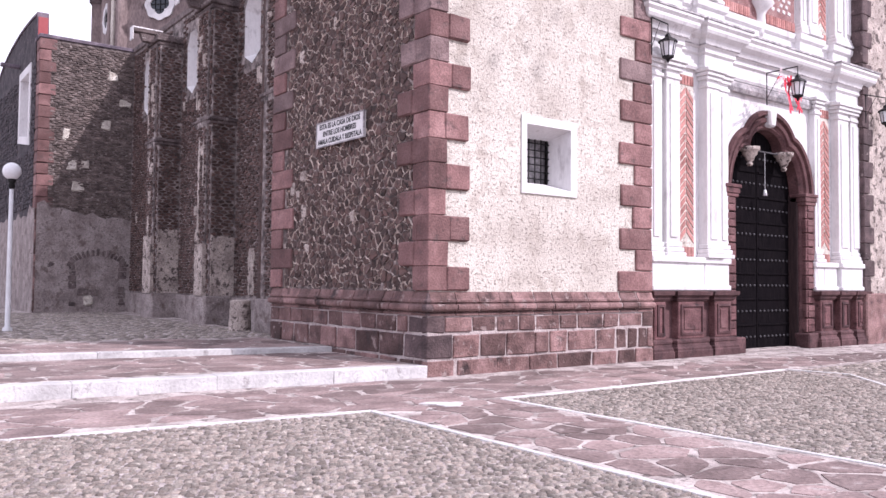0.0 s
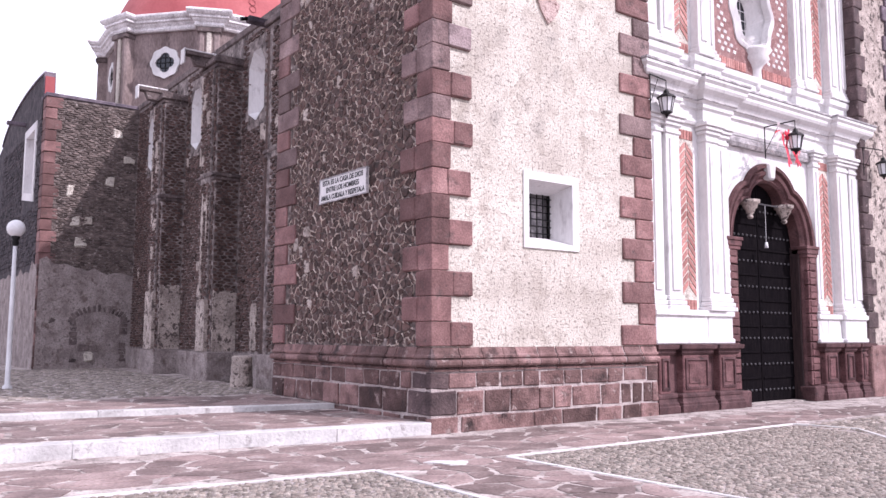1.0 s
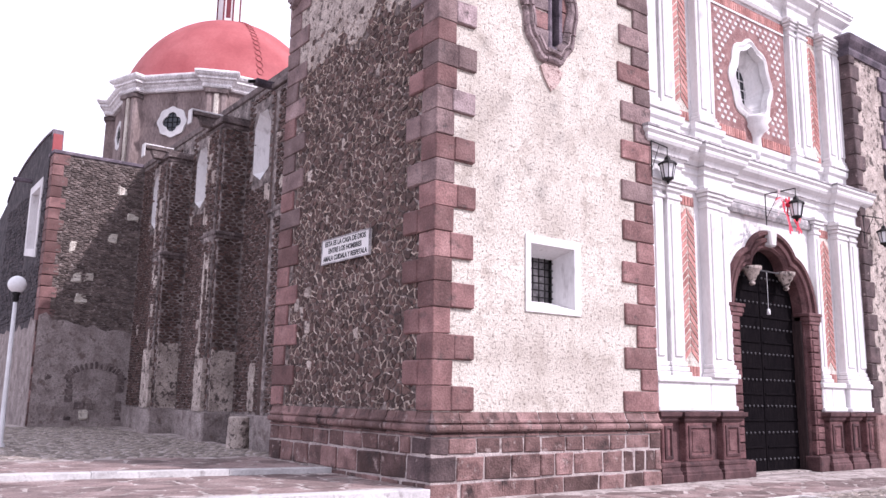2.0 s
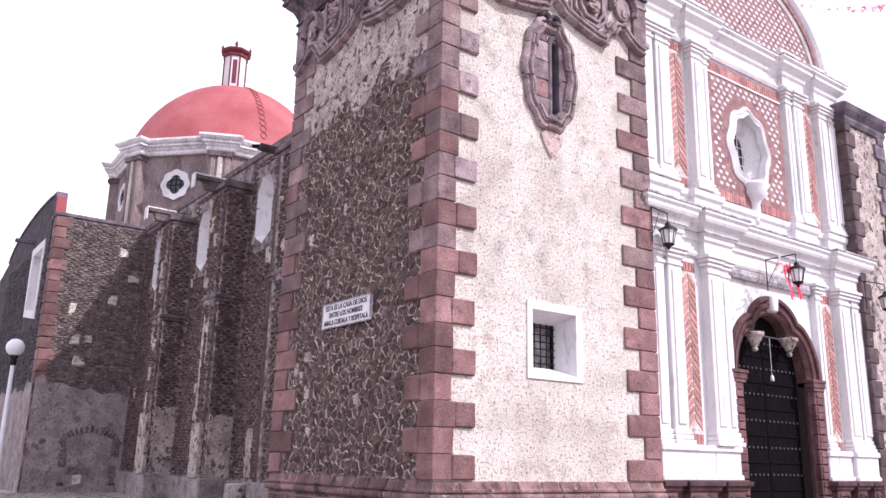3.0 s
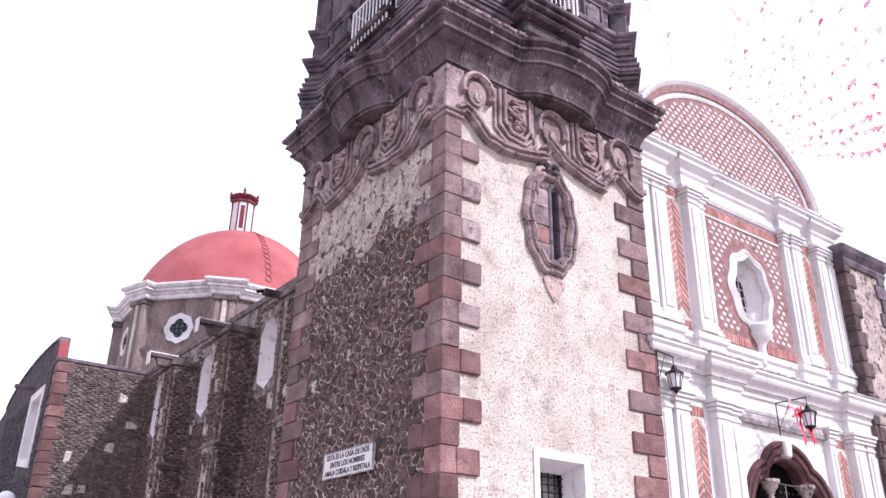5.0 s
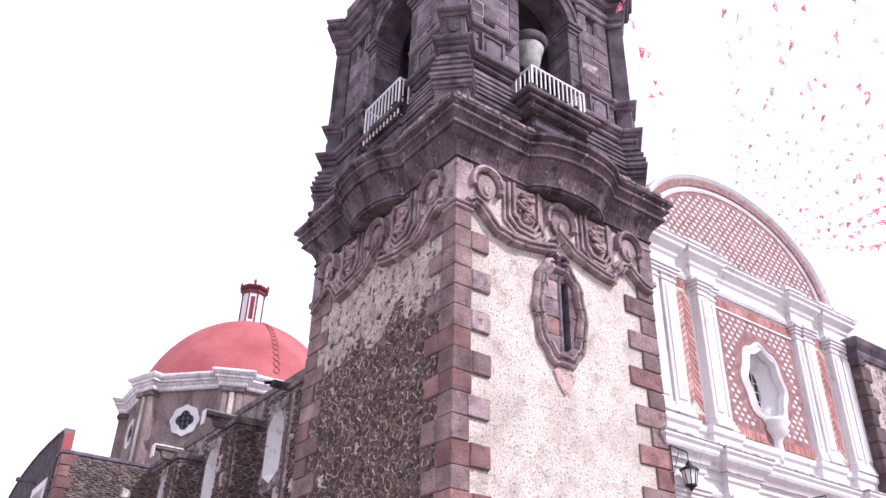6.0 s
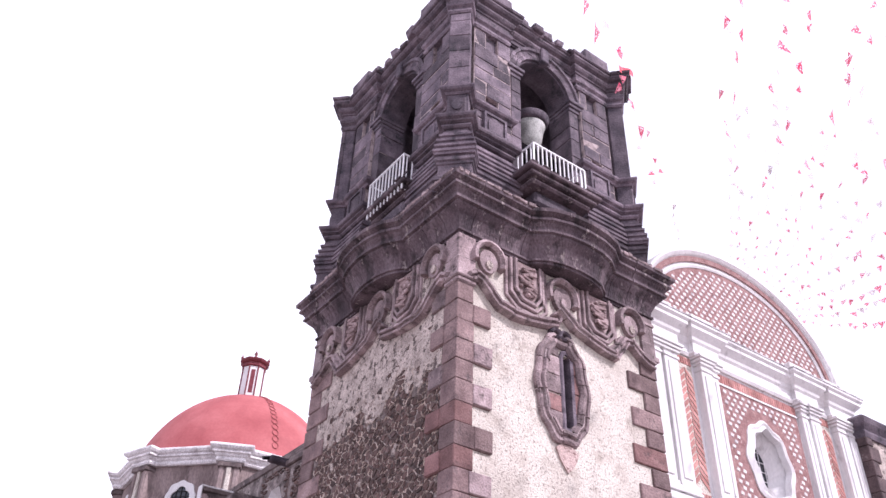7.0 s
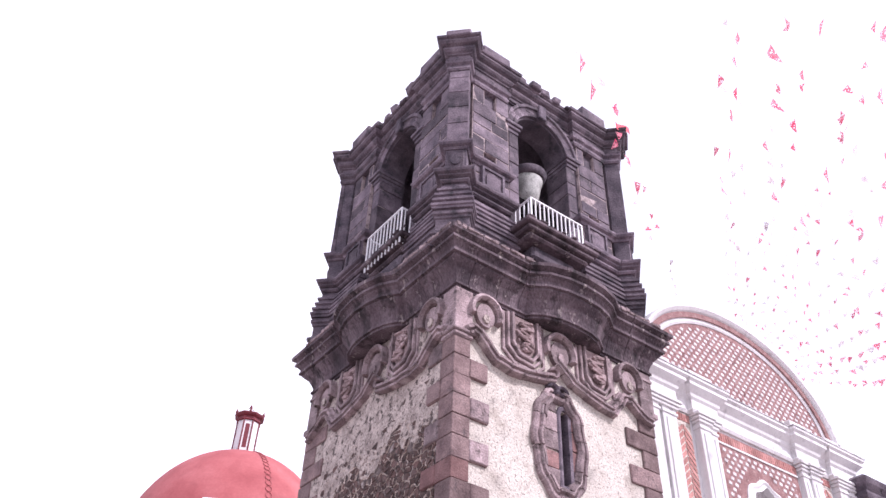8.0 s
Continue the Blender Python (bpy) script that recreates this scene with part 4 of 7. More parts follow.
for k in range(4):
    f, t, SPRING = wall_frame(k), turned(k), SPRINGS[k]
    slab("belfry_wall", f, rect(-CORE + (0 if k % 2 == 0 else 0.7), CORE - (0 if k % 2 == 0 else 0.7), 12.4, 18.9), [arch_outline(-OPEN, OPEN, SILL, SPRING)], 0, -0.7, DARK, belfry)
    pts = [t(p) for p in CORNER]
    bm = bmesh.new()
    add_slab(bm, plan, pts + [t((-H + 0.6, -H + 0.6))], [], 12.4, 18.8)
    part("corner_pier", bm, DARK, belfry, "clustered corner pilaster")
    outer = [t(p) for p in FACE]
    for prof in ([(-0.3, 12.4), (0.2, 12.4), (0.2, 12.62), (0.17, 12.64), (0.17, 12.7), (0.21, 12.72), (0.21, 12.8), (0.14, 12.86), (0.12, 12.9), (0.12, 13.16), (0.15, 13.18), (0.15, 13.24), (0.19, 13.27), (0.19, 13.34), (0.15, 13.36), (0.15, 13.415), (-0.3, 13.415)],
                 [(-0.3, 13.42), (0.2, 13.42), (0.2, 13.48), (0.23, 13.5), (0.23, 13.56), (0.16, 13.58), (0.16, 13.64), (0.21, 13.66), (0.21, 13.72), (0.13, 13.76), (0.13, 13.82), (0.17, 13.84), (0.17, 13.9), (0.09, 13.94), (0.09, 14.0), (0.13, 14.02), (0.13, 14.08), (0.05, 14.12), (0.05, 14.2), (-0.3, 14.2)],
                 [(-0.3, 14.3), (0.05, 14.3), (0.09, 14.34), (0.09, 14.38), (0.04, 14.39), (0.04, 14.43), (0.13, 14.46), (0.13, 14.5), (0.2, 14.53), (0.22, 14.58), (0.22, 14.62), (0.08, 14.68), (-0.3, 14.68)],
                 [(-0.3, 15.36), (0.03, 15.36), (0.06, 15.42), (0.13, 15.45), (0.16, 15.5), (0.16, 15.55), (0.02, 15.6), (-0.3, 15.6)],
                 [(-0.3, 18.2), (0.03, 18.2), (0.06, 18.26), (0.05, 18.32), (0.02, 18.36), (0.03, 18.4), (0.09, 18.45), (0.11, 18.52), (-0.3, 18.52)]):
        sweep("pier_moulding", outer, prof, plan, DARK_BLOCK, belfry)
    # raised panel and shaft stones on the diagonal face
    mid = (A + B) / 2
    m = pose(*t(tuple(mid)), 0, 0, 0, -45 + 90 * k)
    box("panel", (-0.2, -0.03, 14.74), (0.2, 0.1, 15.36), DARK_BLOCK, belfry, 0.03, m=m)
    bm = bmesh.new()
    add_slab(bm, lambda u, v, d: m @ Vector((u, -d, v)), ellipse(0, 15.05, 0.13, 0.2, 18), [], 0.07, 0.0)
    part("rosette", bm, DARK, belfry)
    z = 15.6
    while z < 18.1:
        hgt = min(random.uniform(0.5, 0.85), 18.18 - z)
        box("shaft_stone", (-0.235, -0.022, z + 0.006), (0.26, 0.1, z + hgt - 0.006), DARK_BLOCK, belfry, 0.012, m=m, jitter=0.006)
        z += hgt
    # ashlar on the flanks and beside the opening
    for s in (-1, 1):
        ua, ub = EDGE + 0.01, NOTCH - 0.1
        z = 14.68
        while z < 18.1:
            hgt = random.uniform(0.34, 0.5)
            if 18.19 - z - hgt < 0.3:
                hgt = 18.19 - z
            hollow = z < 15.75 < z + hgt or z < 17.8 < z + hgt
            if hollow:   # a putlog hole is left between two stones
                cuts = [(0, 0.3), (0.66, 1)]
            elif random.random() < 0.65:
                c_ = random.uniform(0.3, 0.7)
                cuts = [(0, c_), (c_, 1)]
            else:
                cuts = [(0, 1)]
            for a, b in cuts:
                va, vb = ua + (ub - ua) * a, ua + (ub - ua) * b
                g = random.uniform(-0.012, 0.012)
                pa, pb = f(s * (va - 0.001), z, BACK - 0.03), f(s * (vb + 0.001), z + hgt, FLANK - 0.012)
                box("joint_mortar", [min(x, y) for x, y in zip(pa, pb)], [max(x, y) for x, y in zip(pa, pb)], JOINT, belfry)
                pa, pb = f(s * (va + 0.012), z + 0.012, BACK - 0.02), f(s * (vb - 0.012), z + hgt - 0.012, FLANK + g)
                box("ashlar", [min(x, y) for x, y in zip(pa, pb)], [max(x, y) for x, y in zip(pa, pb)], DARK_BLOCK, belfry, 0.012, jitter=0.007)
            z += hgt
        pc = CORE - 0.86
        pa, pb = f(s * (pc - 0.34), 14.74, 0.09), f(s * (pc + 0.34), 15.38, FLANK + 0.045)
        box("panel", [min(x, y) for x, y in zip(pa, pb)], [max(x, y) for x, y in zip(pa, pb)], DARK_BLOCK, belfry, 0.02)
        sweep("panel_border", rect(s * pc - 0.3, s * pc + 0.3, 14.78, 15.34)[::-1], [(-0.03, 0), (-0.03, 0.06), (0.03, 0.06), (0.03, 0)], lambda a, b, d, f=f: f(a, b, d + FLANK + 0.03), DARK, belfry, True)
        slab("rosette", f, [(s * pc - 0.2, 14.82), (s * pc + 0.2, 14.82)] + [(s * pc + 0.2 * math.cos(math.pi * i / 12), 15.08 + 0.19 * math.sin(math.pi * i / 12)) for i in range(13)], [], FLANK + 0.075, FLANK, DARK_BLOCK, belfry)
        # jamb pilaster and impost of the arch
        pa, pb = f(s * (OPEN - 0.012), SILL + 0.003, -0.2), f(s * (OPEN + 0.26), SPRING - 0.28, 0.06)
        box("jamb", [min(x, y) for x, y in zip(pa, pb)], [max(x, y) for x, y in zip(pa, pb)], JOINT, belfry, 0.015)
        z = SILL + 0.005
        while z < SPRING - 0.3:
            hgt = min(random.uniform(0.4, 0.7), SPRING - 0.28 - z)
            hgt = SPRING - 0.28 - z if SPRING - 0.28 - z - hgt < 0.2 else hgt
            g = random.uniform(0.0, 0.014)
            pa, pb = f(s * (OPEN - 0.022 - g), z + 0.008, -0.64), f(s * (OPEN + 0.275), z + hgt - 0.008, 0.075 + g)
            box("jamb_stone", [min(x, y) for x, y in zip(pa, pb)], [max(x, y) for x, y in zip(pa, pb)], DARK_BLOCK, belfry, 0.012, jitter=0.006)
            z += hgt
        for z0, z1, g in ((-0.28, -0.16, 0.05), (-0.16, -0.06, 0.1), (-0.06, 0.04, 0.15)):
            pa, pb = f(s * (OPEN - g * 0.6), SPRING + z0, -0.62), f(s * (OPEN + 0.28 + g), SPRING + z1, 0.06 + g)
            box("impost", [min(x, y) for x, y in zip(pa, pb)], [max(x, y) for x, y in zip(pa, pb)], DARK, belfry, 0.012)
    arc = [((OPEN + 0.02) * math.cos(math.pi * i / 20), SPRING + 0.04 + (OPEN + 0.02) * math.sin(math.pi * i / 20)) for i in range(21)]
    sweep_blocks("voussoir", arc, [(0.005, -0.2), (0.005, 0.085), (0.1, 0.105), (0.12, 0.07), (0.24, 0.09), (0.26, 0.14), (0.345, 0.14), (0.345, -0.1)], lambda a, b, d, f=f: f(a, b, d), DARK_BLOCK, belfry, False, 0.12, 0.003, 0.006)
    sweep("archivolt", arc, [(0.0, -0.2), (0.0, 0.08), (0.1, 0.1), (0.12, 0.06), (0.24, 0.08), (0.26, 0.13), (0.34, 0.13), (0.34, -0.1)], lambda a, b, d, f=f: f(a, b, d), DARK, belfry, label="moulded round arch")
    # keystone
    pa, pb = f(-0.13, SPRING + 0.86, -0.1), f(0.13, SPRING + 1.4, 0.2)
    box("keystone", [min(x, y) for x, y in zip(pa, pb)], [max(x, y) for x, y in zip(pa, pb)], DARK, belfry, 0.03)
    # blocks on the cornice over the corners
    for s, uu in ((-1, CORE - 0.8), (1, CORE - 0.8)):
        pa, pb = f(s * uu - 0.44, 19.2, -0.2), f(s * uu + 0.44, 19.56 + random.uniform(-0.03, 0.05), 0.5)
        box("cornice_block", [min(x, y) for x, y in zip(pa, pb)], [max(x, y) for x, y in zip(pa, pb)], DARK_BLOCK, belfry, 0.03, jitter=0.02)
    box("cornice_block", (-0.31, -0.38, 19.2), (0.32, 0.5, 19.4), DARK_BLOCK, belfry, 0.03, m=m, jitter=0.02)
    box("cornice_block", (-0.2, -0.26, 19.38), (0.2, 0.4, 19.52), DARK_BLOCK, belfry, 0.03, m=m, jitter=0.02)
    for i in range(7):
        u = -1.2 + i * 0.4
        pa, pb = f(u - random.uniform(0.1, 0.18), 19.22, -0.3), f(u + random.uniform(0.1, 0.18), 19.38 + random.uniform(-0.04, 0.12), 0.36 + random.uniform(-0.02, 0.1))
        box("cornice_block", [min(x, y) for x, y in zip(pa, pb)], [max(x, y) for x, y in zip(pa, pb)], DARK_BLOCK, belfry, 0.03, jitter=0.03)
top_ring = [p for k in range(4) for p in map(turned(k), FACE)]
BELFRY_CORNICE = [(-0.02, 18.5), (0.05, 18.5), (0.05, 18.54), (0.09, 18.55), (0.09, 18.6), (0.03, 18.62), (0.03, 18.76), (0.07, 18.78), (0.07, 18.82), (0.13, 18.86), (0.17, 18.92), (0.17, 18.97), (0.13, 18.98), (0.15, 19.03), (0.24, 19.06), (0.29, 19.12), (0.29, 19.17), (0.25, 19.18), (0.32, 19.22), (0.34, 19.29), (-0.6, 19.328), (-0.6, 18.92), (-0.02, 18.9)]
core = sweep("belfry_cornice", top_ring, [(o - 0.015 if o > 0 else o + 0.004, min(19.31, max(18.512, d))) for o, d in BELFRY_CORNICE], plan, DARK, belfry, True, "projecting broken cornice")
sweep_blocks("cornice_stone", top_ring, BELFRY_CORNICE, plan, DARK_BLOCK, core, True, 0.6)
box("belfry_vault", (CX - H + 0.3, CY - H + 0.3, 18.86), (CX + H - 0.3, CY + H - 0.3, 19.2), DARK, belfry)


def balcony(k, half, mid, label, out=0.12, foot=13.72, head=14.56, n=12, lip=0.2):
    """A small balcony with a moulded stone bracket and a white rail, on face k of the belfry."""
    face = wall_frame(k)
    f = lambda u, v, d=0.0: face(0, v, d) + (face(1, v, d) - face(0, v, d)) * (u + mid)
    ob = thing("balcony", label, "balcony", "belfry balconies", at=f(0, 13.3, 0.3))
    def bx(name, u0, u1, v0, v1, d0, d1, mat, c=0.02):
        pa, pb = f(u0, v0, d0 + out), f(u1, v1, d1 + out)
        return box(name, [min(x, y) for x, y in zip(pa, pb)], [max(x, y) for x, y in zip(pa, pb)], mat, ob, c)
    bx("slab", -half - lip - 0.1, half + lip + 0.1, foot - 0.08, foot + 0.05, -0.1, 0.64 + lip, CORNICE_STONE, 0.03)
    bx("slab_step", -half - lip, half + lip, foot - 0.2, foot - 0.08, -0.1, 0.56 + lip, CORNICE_STONE, 0.03)
    bx("slab_step", -half - lip / 2, half + lip / 2, foot - 0.34, foot - 0.2, -0.1, 0.46 + lip, CORNICE_STONE, 0.05)
    bx("bracket", -half + 0.15, half - 0.15, foot - 0.7, foot - 0.34, -0.1, 0.46, DARK, 0.06)
    bx("bracket_foot", -half + 0.4, half - 0.4, foot - 1.1, foot - 0.7, -0.1, 0.3, DARK, 0.06)
    r3 = random.Random(int(half * 1000))
    for i in range(7):   # broken stones along the slab's edge
        u = -half - 0.25 + i * (2 * half + 0.36) / 6
        bx("edge_stone", u, u + r3.uniform(0.12, 0.26), foot + 0.04, foot + r3.uniform(0.06, 0.11), 0.66, 0.66 + lip + r3.uniform(-0.04, 0.03), CORNICE_STONE, 0.02)
    for v in (foot, head):
        bx("rail", -half, half, v - 0.022, v + 0.022, 0.6, 0.645, RAIL, 0.008)
        for s in (-1, 1):
            bx("side_rail", s * half - 0.02, s * half + 0.02, v - 0.022, v + 0.022, 0.0, 0.62, RAIL, 0.008)
    for i in range(n + 1):
        u = -half + 2 * half * i / n
        w = 0.022 if i in (0, n) else 0.013
        bx("baluster", u - w, u + w, 13.58, head + 0.02, 0.607, 0.637, RAIL, 0.004)
    for s in (-1, 1):
        for i in range(4):
            d = 0.08 + 0.15 * i
            bx("baluster", s * half - 0.013, s * half + 0.013, 13.58, head + 0.02, d - 0.013, d + 0.013, RAIL, 0.004)


balcony(0, 0.79, -0.29, "stone balcony with a white iron rail under the bell arch")
balcony(3, 0.74, 0.48, "stone balcony with a white iron rail on the tower's shaded face", -0.1, 13.8, 14.62, 10, 0.05)

bell = thing("bell", "pale verdigris church bell tipped mouth upwards on its beam", "bell", at=(2.84, 0.95, 15.3))
lathe("bell_body", (2.84, 0.95, 15.9), [(0.0, 0.0), (0.16, 0.02), (0.26, 0.1), (0.3, 0.32), (0.35, 0.62), (0.42, 0.86), (0.4, 0.88), (0.32, 0.7), (0.0, 0.3)], BRONZE, bell, 28)
lathe("bell_rim", (2.84, 0.95, 16.75), [(0.38, 0.02), (0.41, -0.03), (0.47, 0.06), (0.52, 0.2), (0.5, 0.22), (0.4, 0.06)], DARK, bell, 28, label="dark flared rim")
box("headstock", (1.7, 0.78, 15.3), (4.0, 1.12, 15.91), WOOD, bell, 0.05)
rod("clapper", (2.84, 0.95, 16.15), (2.84, 0.95, 16.85), 0.03, IRON, bell)
flag = thing("small_flag", "small bright red flag on the belfry's cornice", "flag", at=(5.45, -0.1, 19.2))
rod("staff", (5.6, -0.1, 19.0), (5.6, -0.1, 19.75), 0.02, IRON, flag)
bm = bmesh.new()
gridv = [[bm.verts.new((5.6 - 0.55 * i / 6, -0.42 - 0.04 * math.sin(i), 19.25 + 0.26 * j - 0.01 * i)) for j in (0, 1)] for i in range(7)]
for i in range(6):
    bm.faces.new((gridv[i][0], gridv[i + 1][0], gridv[i + 1][1], gridv[i][1]))
part("cloth", bm, RIBBON, flag)

# ---- painted sign on the side wall ----
sign = thing("sign", "white painted sign board with black capital letters on the rubble wall", "sign", at=(-0.05, 2.75, 4.0))
box("board", (-0.075, 1.9, 4.05), (-0.02, 3.64, 4.51), PANEL, sign, 0.006)
sweep("border", rect(1.9, 3.64, 4.05, 4.51), [(-0.012, 0.05), (-0.012, 0.084), (0.012, 0.084), (0.012, 0.05)], lambda a, b, d: Vector((-d, a, b)), GREYTRIM, sign, True)


def lettering(text, u, v, size, width):
    cu = bpy.data.curves.new("lettering", "FONT")
    cu.body, cu.size, cu.align_x, cu.align_y, cu.extrude, cu.resolution_u, cu.offset = text, size, "CENTER", "CENTER", 0.002, 3, 0.004
    cu.materials.append(INK)
    tmp = bpy.data.objects.new("lettering", cu)
    scene.collection.objects.link(tmp)
    bpy.context.view_layer.update()
    me = bpy.data.meshes.new_from_object(tmp.evaluated_get(bpy.context.evaluated_depsgraph_get()))
    scene.collection.objects.unlink(tmp)
    bpy.data.objects.remove(tmp)
    xs = [p.co.x for p in me.vertices]
    k = width / max(1e-3, max(xs) - min(xs))
    m = Matrix(((0, 0, -1, -0.078), (-k, 0, 0, u), (0, 1, 0, v), (0, 0, 0, 1)))
    me.transform(m)
    ob = new("lettering", me)
    hang(ob, sign, text)


lettering("ESTA ES LA CASA DE DIOS", 2.77, 4.42, 0.135, 1.5)
lettering("ENTRE LOS HOMBRES", 2.77, 4.28, 0.135, 1.22)
lettering("AMALA CUIDALA Y RESPETALA", 2.77, 4.135, 0.135, 1.62)

# ---- the church front ----
LOW, UP = 0.36, 0.52
facade = thing("church_facade", "white baroque church front with red brick panels and a curved gable", "church front")
DX = 10.0


def door_path(o):
    """The door arch drawn outwards by o: jambs, two side lobes and a raised middle lobe that meet in cusps."""
    arm, h, rm, rs, spring, base = 0.62 + o, 1.05 + o, 0.69 + o, 0.5 + o, 3.62, 4.65
    a = math.radians(50)
    while a < math.radians(150):
        u, v = 0.8 + arm * math.cos(a), spring + h * math.sin(a)
        if (u / rm) ** 2 + ((v - base) / rs) ** 2 <= 1:
            break
        a += 0.004
    right = [(1.42 + o, -0.02)] + [(0.8 + arm * math.cos(a * i / 12), spring + h * math.sin(a * i / 12)) for i in range(13)]
    p0 = math.atan2((v - base) / rs, u / rm)
    right += [(rm * math.cos(p0 + (math.pi / 2 - p0) * i / 12), base + rs * math.sin(p0 + (math.pi / 2 - p0) * i / 12)) for i in range(1, 13)]
    return [(DX + u, v) for u, v in right] + [(DX - u, v) for u, v in reversed(right[:-1])]


def door_moulding(name, profile, material, parent, label=""):
    """A moulding whose every line runs parallel to the door arch."""
    lines = [[front(LOW)(u, v, d) for u, v in door_path(o)] for o, d in profile]
    bm = bmesh.new()
    rows = [[bm.verts.new(p) for p in line] for line in lines]
    k, n = len(rows), len(rows[0])
    for i in range(n - 1):
        for j in range(k):
            bm.faces.new((rows[j][i], rows[(j + 1) % k][i], rows[(j + 1) % k][i + 1], rows[j][i + 1]))
    bm.faces.new([r[0] for r in rows])
    bm.faces.new([r[-1] for r in reversed(rows)])
    return part(name, bm, material, parent, label)


slab("lower_wall", front(LOW), rect(5.36, 14.15, -0.05, 7.0), [door_path(0.12)], 0, -0.5, WHITE, facade, "white limewashed wall")
# upper wall with its lobed oval opening and the round gable above
OC = (9.88, 9.32)
oct_hole = ellipse(*OC, 0.78, 0.98, 48, 8, 0.05, 0.39)
GA, GB, GX, GZ = 3.95, 2.75, 9.78, 12.3
gable = [(GX + GA * math.cos(math.pi * i / 40), GZ + GB * math.sin(math.pi * i / 40)) for i in range(41)]
slab("upper_wall", front(UP), [(5.36, 6.9), (14.2, 6.9), (14.2, 12.25)] + gable + [(5.36, 12.25)], [oct_hole], 0, -0.5, WHITE, facade, "white limewashed upper wall")

door_frame = door_moulding("door_surround", [(-0.02, -0.26), (-0.02, 0.0), (0.03, 0.05), (0.07, 0.02), (0.13, 0.05), (0.15, 0.1), (0.23, 0.12), (0.26, 0.06), (0.3, 0.07), (0.32, 0.15), (0.4, 0.16), (0.42, 0.07), (0.42, -0.3)], DOOR_STONE, facade, "moulded door arch of red-brown stone")
for s in (-1, 1):
    for i in range(9):
        z0 = 0.35 + i * 0.345
        a, b = DX + s * 1.44, DX + s * 1.84
        box("jamb_stone", (min(a, b), LOW - 0.15, z0 + 0.01), (max(a, b), LOW, z0 + 0.335), DOOR_STONE, door_frame, 0.014, jitter=0.004)
        for h_ in (0.09, 0.25):   # two small sunk-edged fields on each stone
            box("field", (min(a, b) + 0.06, LOW - 0.172, z0 + h_ - 0.066), (max(a, b) - 0.06, LOW - 0.1, z0 + h_ + 0.066), DOOR_STONE, door_frame, 0.008)
    for z0, z1, g in ((3.44, 3.52, 0.02), (3.52, 3.64, 0.05), (3.64, 3.72, 0.08)):
        a, b = DX + s * (1.4 - g), DX + s * (1.85 + g * 0.6)
        box("impost", (min(a, b), LOW - 0.17 - g * 0.7, z0), (max(a, b), LOW + 0.2, z1), DOOR_STONE, door_frame, 0.012)
    box("jamb_base", (DX + s * 1.62 - 0.32, LOW - 0.3, -0.03), (DX + s * 1.62 + 0.32, LOW + 0.1, 0.34), PEDESTAL, door_frame, 0.03)
    # white corbel under each cusp
    cx_, cz_ = DX + s * 0.7, 4.66
    corbel = lathe("corbel", (cx_, LOW - 0.02, cz_ - 0.55), [(0.0, 0.1), (0.05, 0.11), (0.075, 0.16), (0.045, 0.2), (0.09, 0.24), (0.11, 0.31), (0.16, 0.36), (0.18, 0.44), (0.22, 0.46), (0.23, 0.54), (0.0, 0.55)], PLASTER_OLD, door_frame, 14, label="whitish carved corbel")
box("keystone", (DX - 0.12, LOW - 0.2, 5.18), (DX + 0.12, LOW + 0.1, 5.58), WHITE, door_frame, 0.04, label="white keystone", taper=(-0.06, 0))
# white border that follows the arch
door_moulding("arch_border", [(0.43, -0.05), (0.43, 0.06), (0.53, 0.06), (0.53, -0.05)], WHITE, facade)
tie = thing("door_lamp", "bare hanging lamp on a bar across the door arch", "hanging lamp", at=(DX, LOW, 4.9))
rod("bar", (DX - 0.75, LOW, 4.6), (DX + 0.75, LOW, 4.6), 0.018, STUD, tie)
rod("cord", (DX - 0.06, LOW, 4.6), (DX - 0.06, LOW, 3.72), 0.006, POLE, tie)
lathe("shade", (DX - 0.06, LOW, 3.58), [(0.0, 0.14), (0.035, 0.13), (0.05, 0.0), (0.0, 0.0)], GLOBE, tie, 10)

ribbon = thing("ribbon_bow", "red and white ribbons tied to the lantern over the door", "ribbon", at=(9.6, -0.45, 6.0))
rng = random.Random(17)
for i in range(14):
    c = Vector((9.56 + rng.uniform(-0.14, 0.2), -0.42 + rng.uniform(-0.1, 0.1), 6.0 + rng.uniform(-0.1, 0.2)))
    a = rng.uniform(0, 2 * math.pi)
    way = Vector((math.cos(a), rng.uniform(-0.3, 0.3), math.sin(a))).normalized()
    wid = way.cross(Vector((0, 1, 0))).normalized() * rng.uniform(0.03, 0.06)
    bm = bmesh.new()
    pts = [c + way * (0.5 * j / 5) * rng.uniform(0.8, 1.1) + Vector((0, 0.05 * math.sin(j + i), -0.012 * j * j)) for j in range(6)]
    vs = [(bm.verts.new(p - wid), bm.verts.new(p + wid)) for p in pts]
    for p, q in zip(vs, vs[1:]):
        bm.faces.new((p[0], q[0], q[1], p[1]))
    part("ribbon", bm, RIBBON if i % 3 else CLOTH_PALE, ribbon)

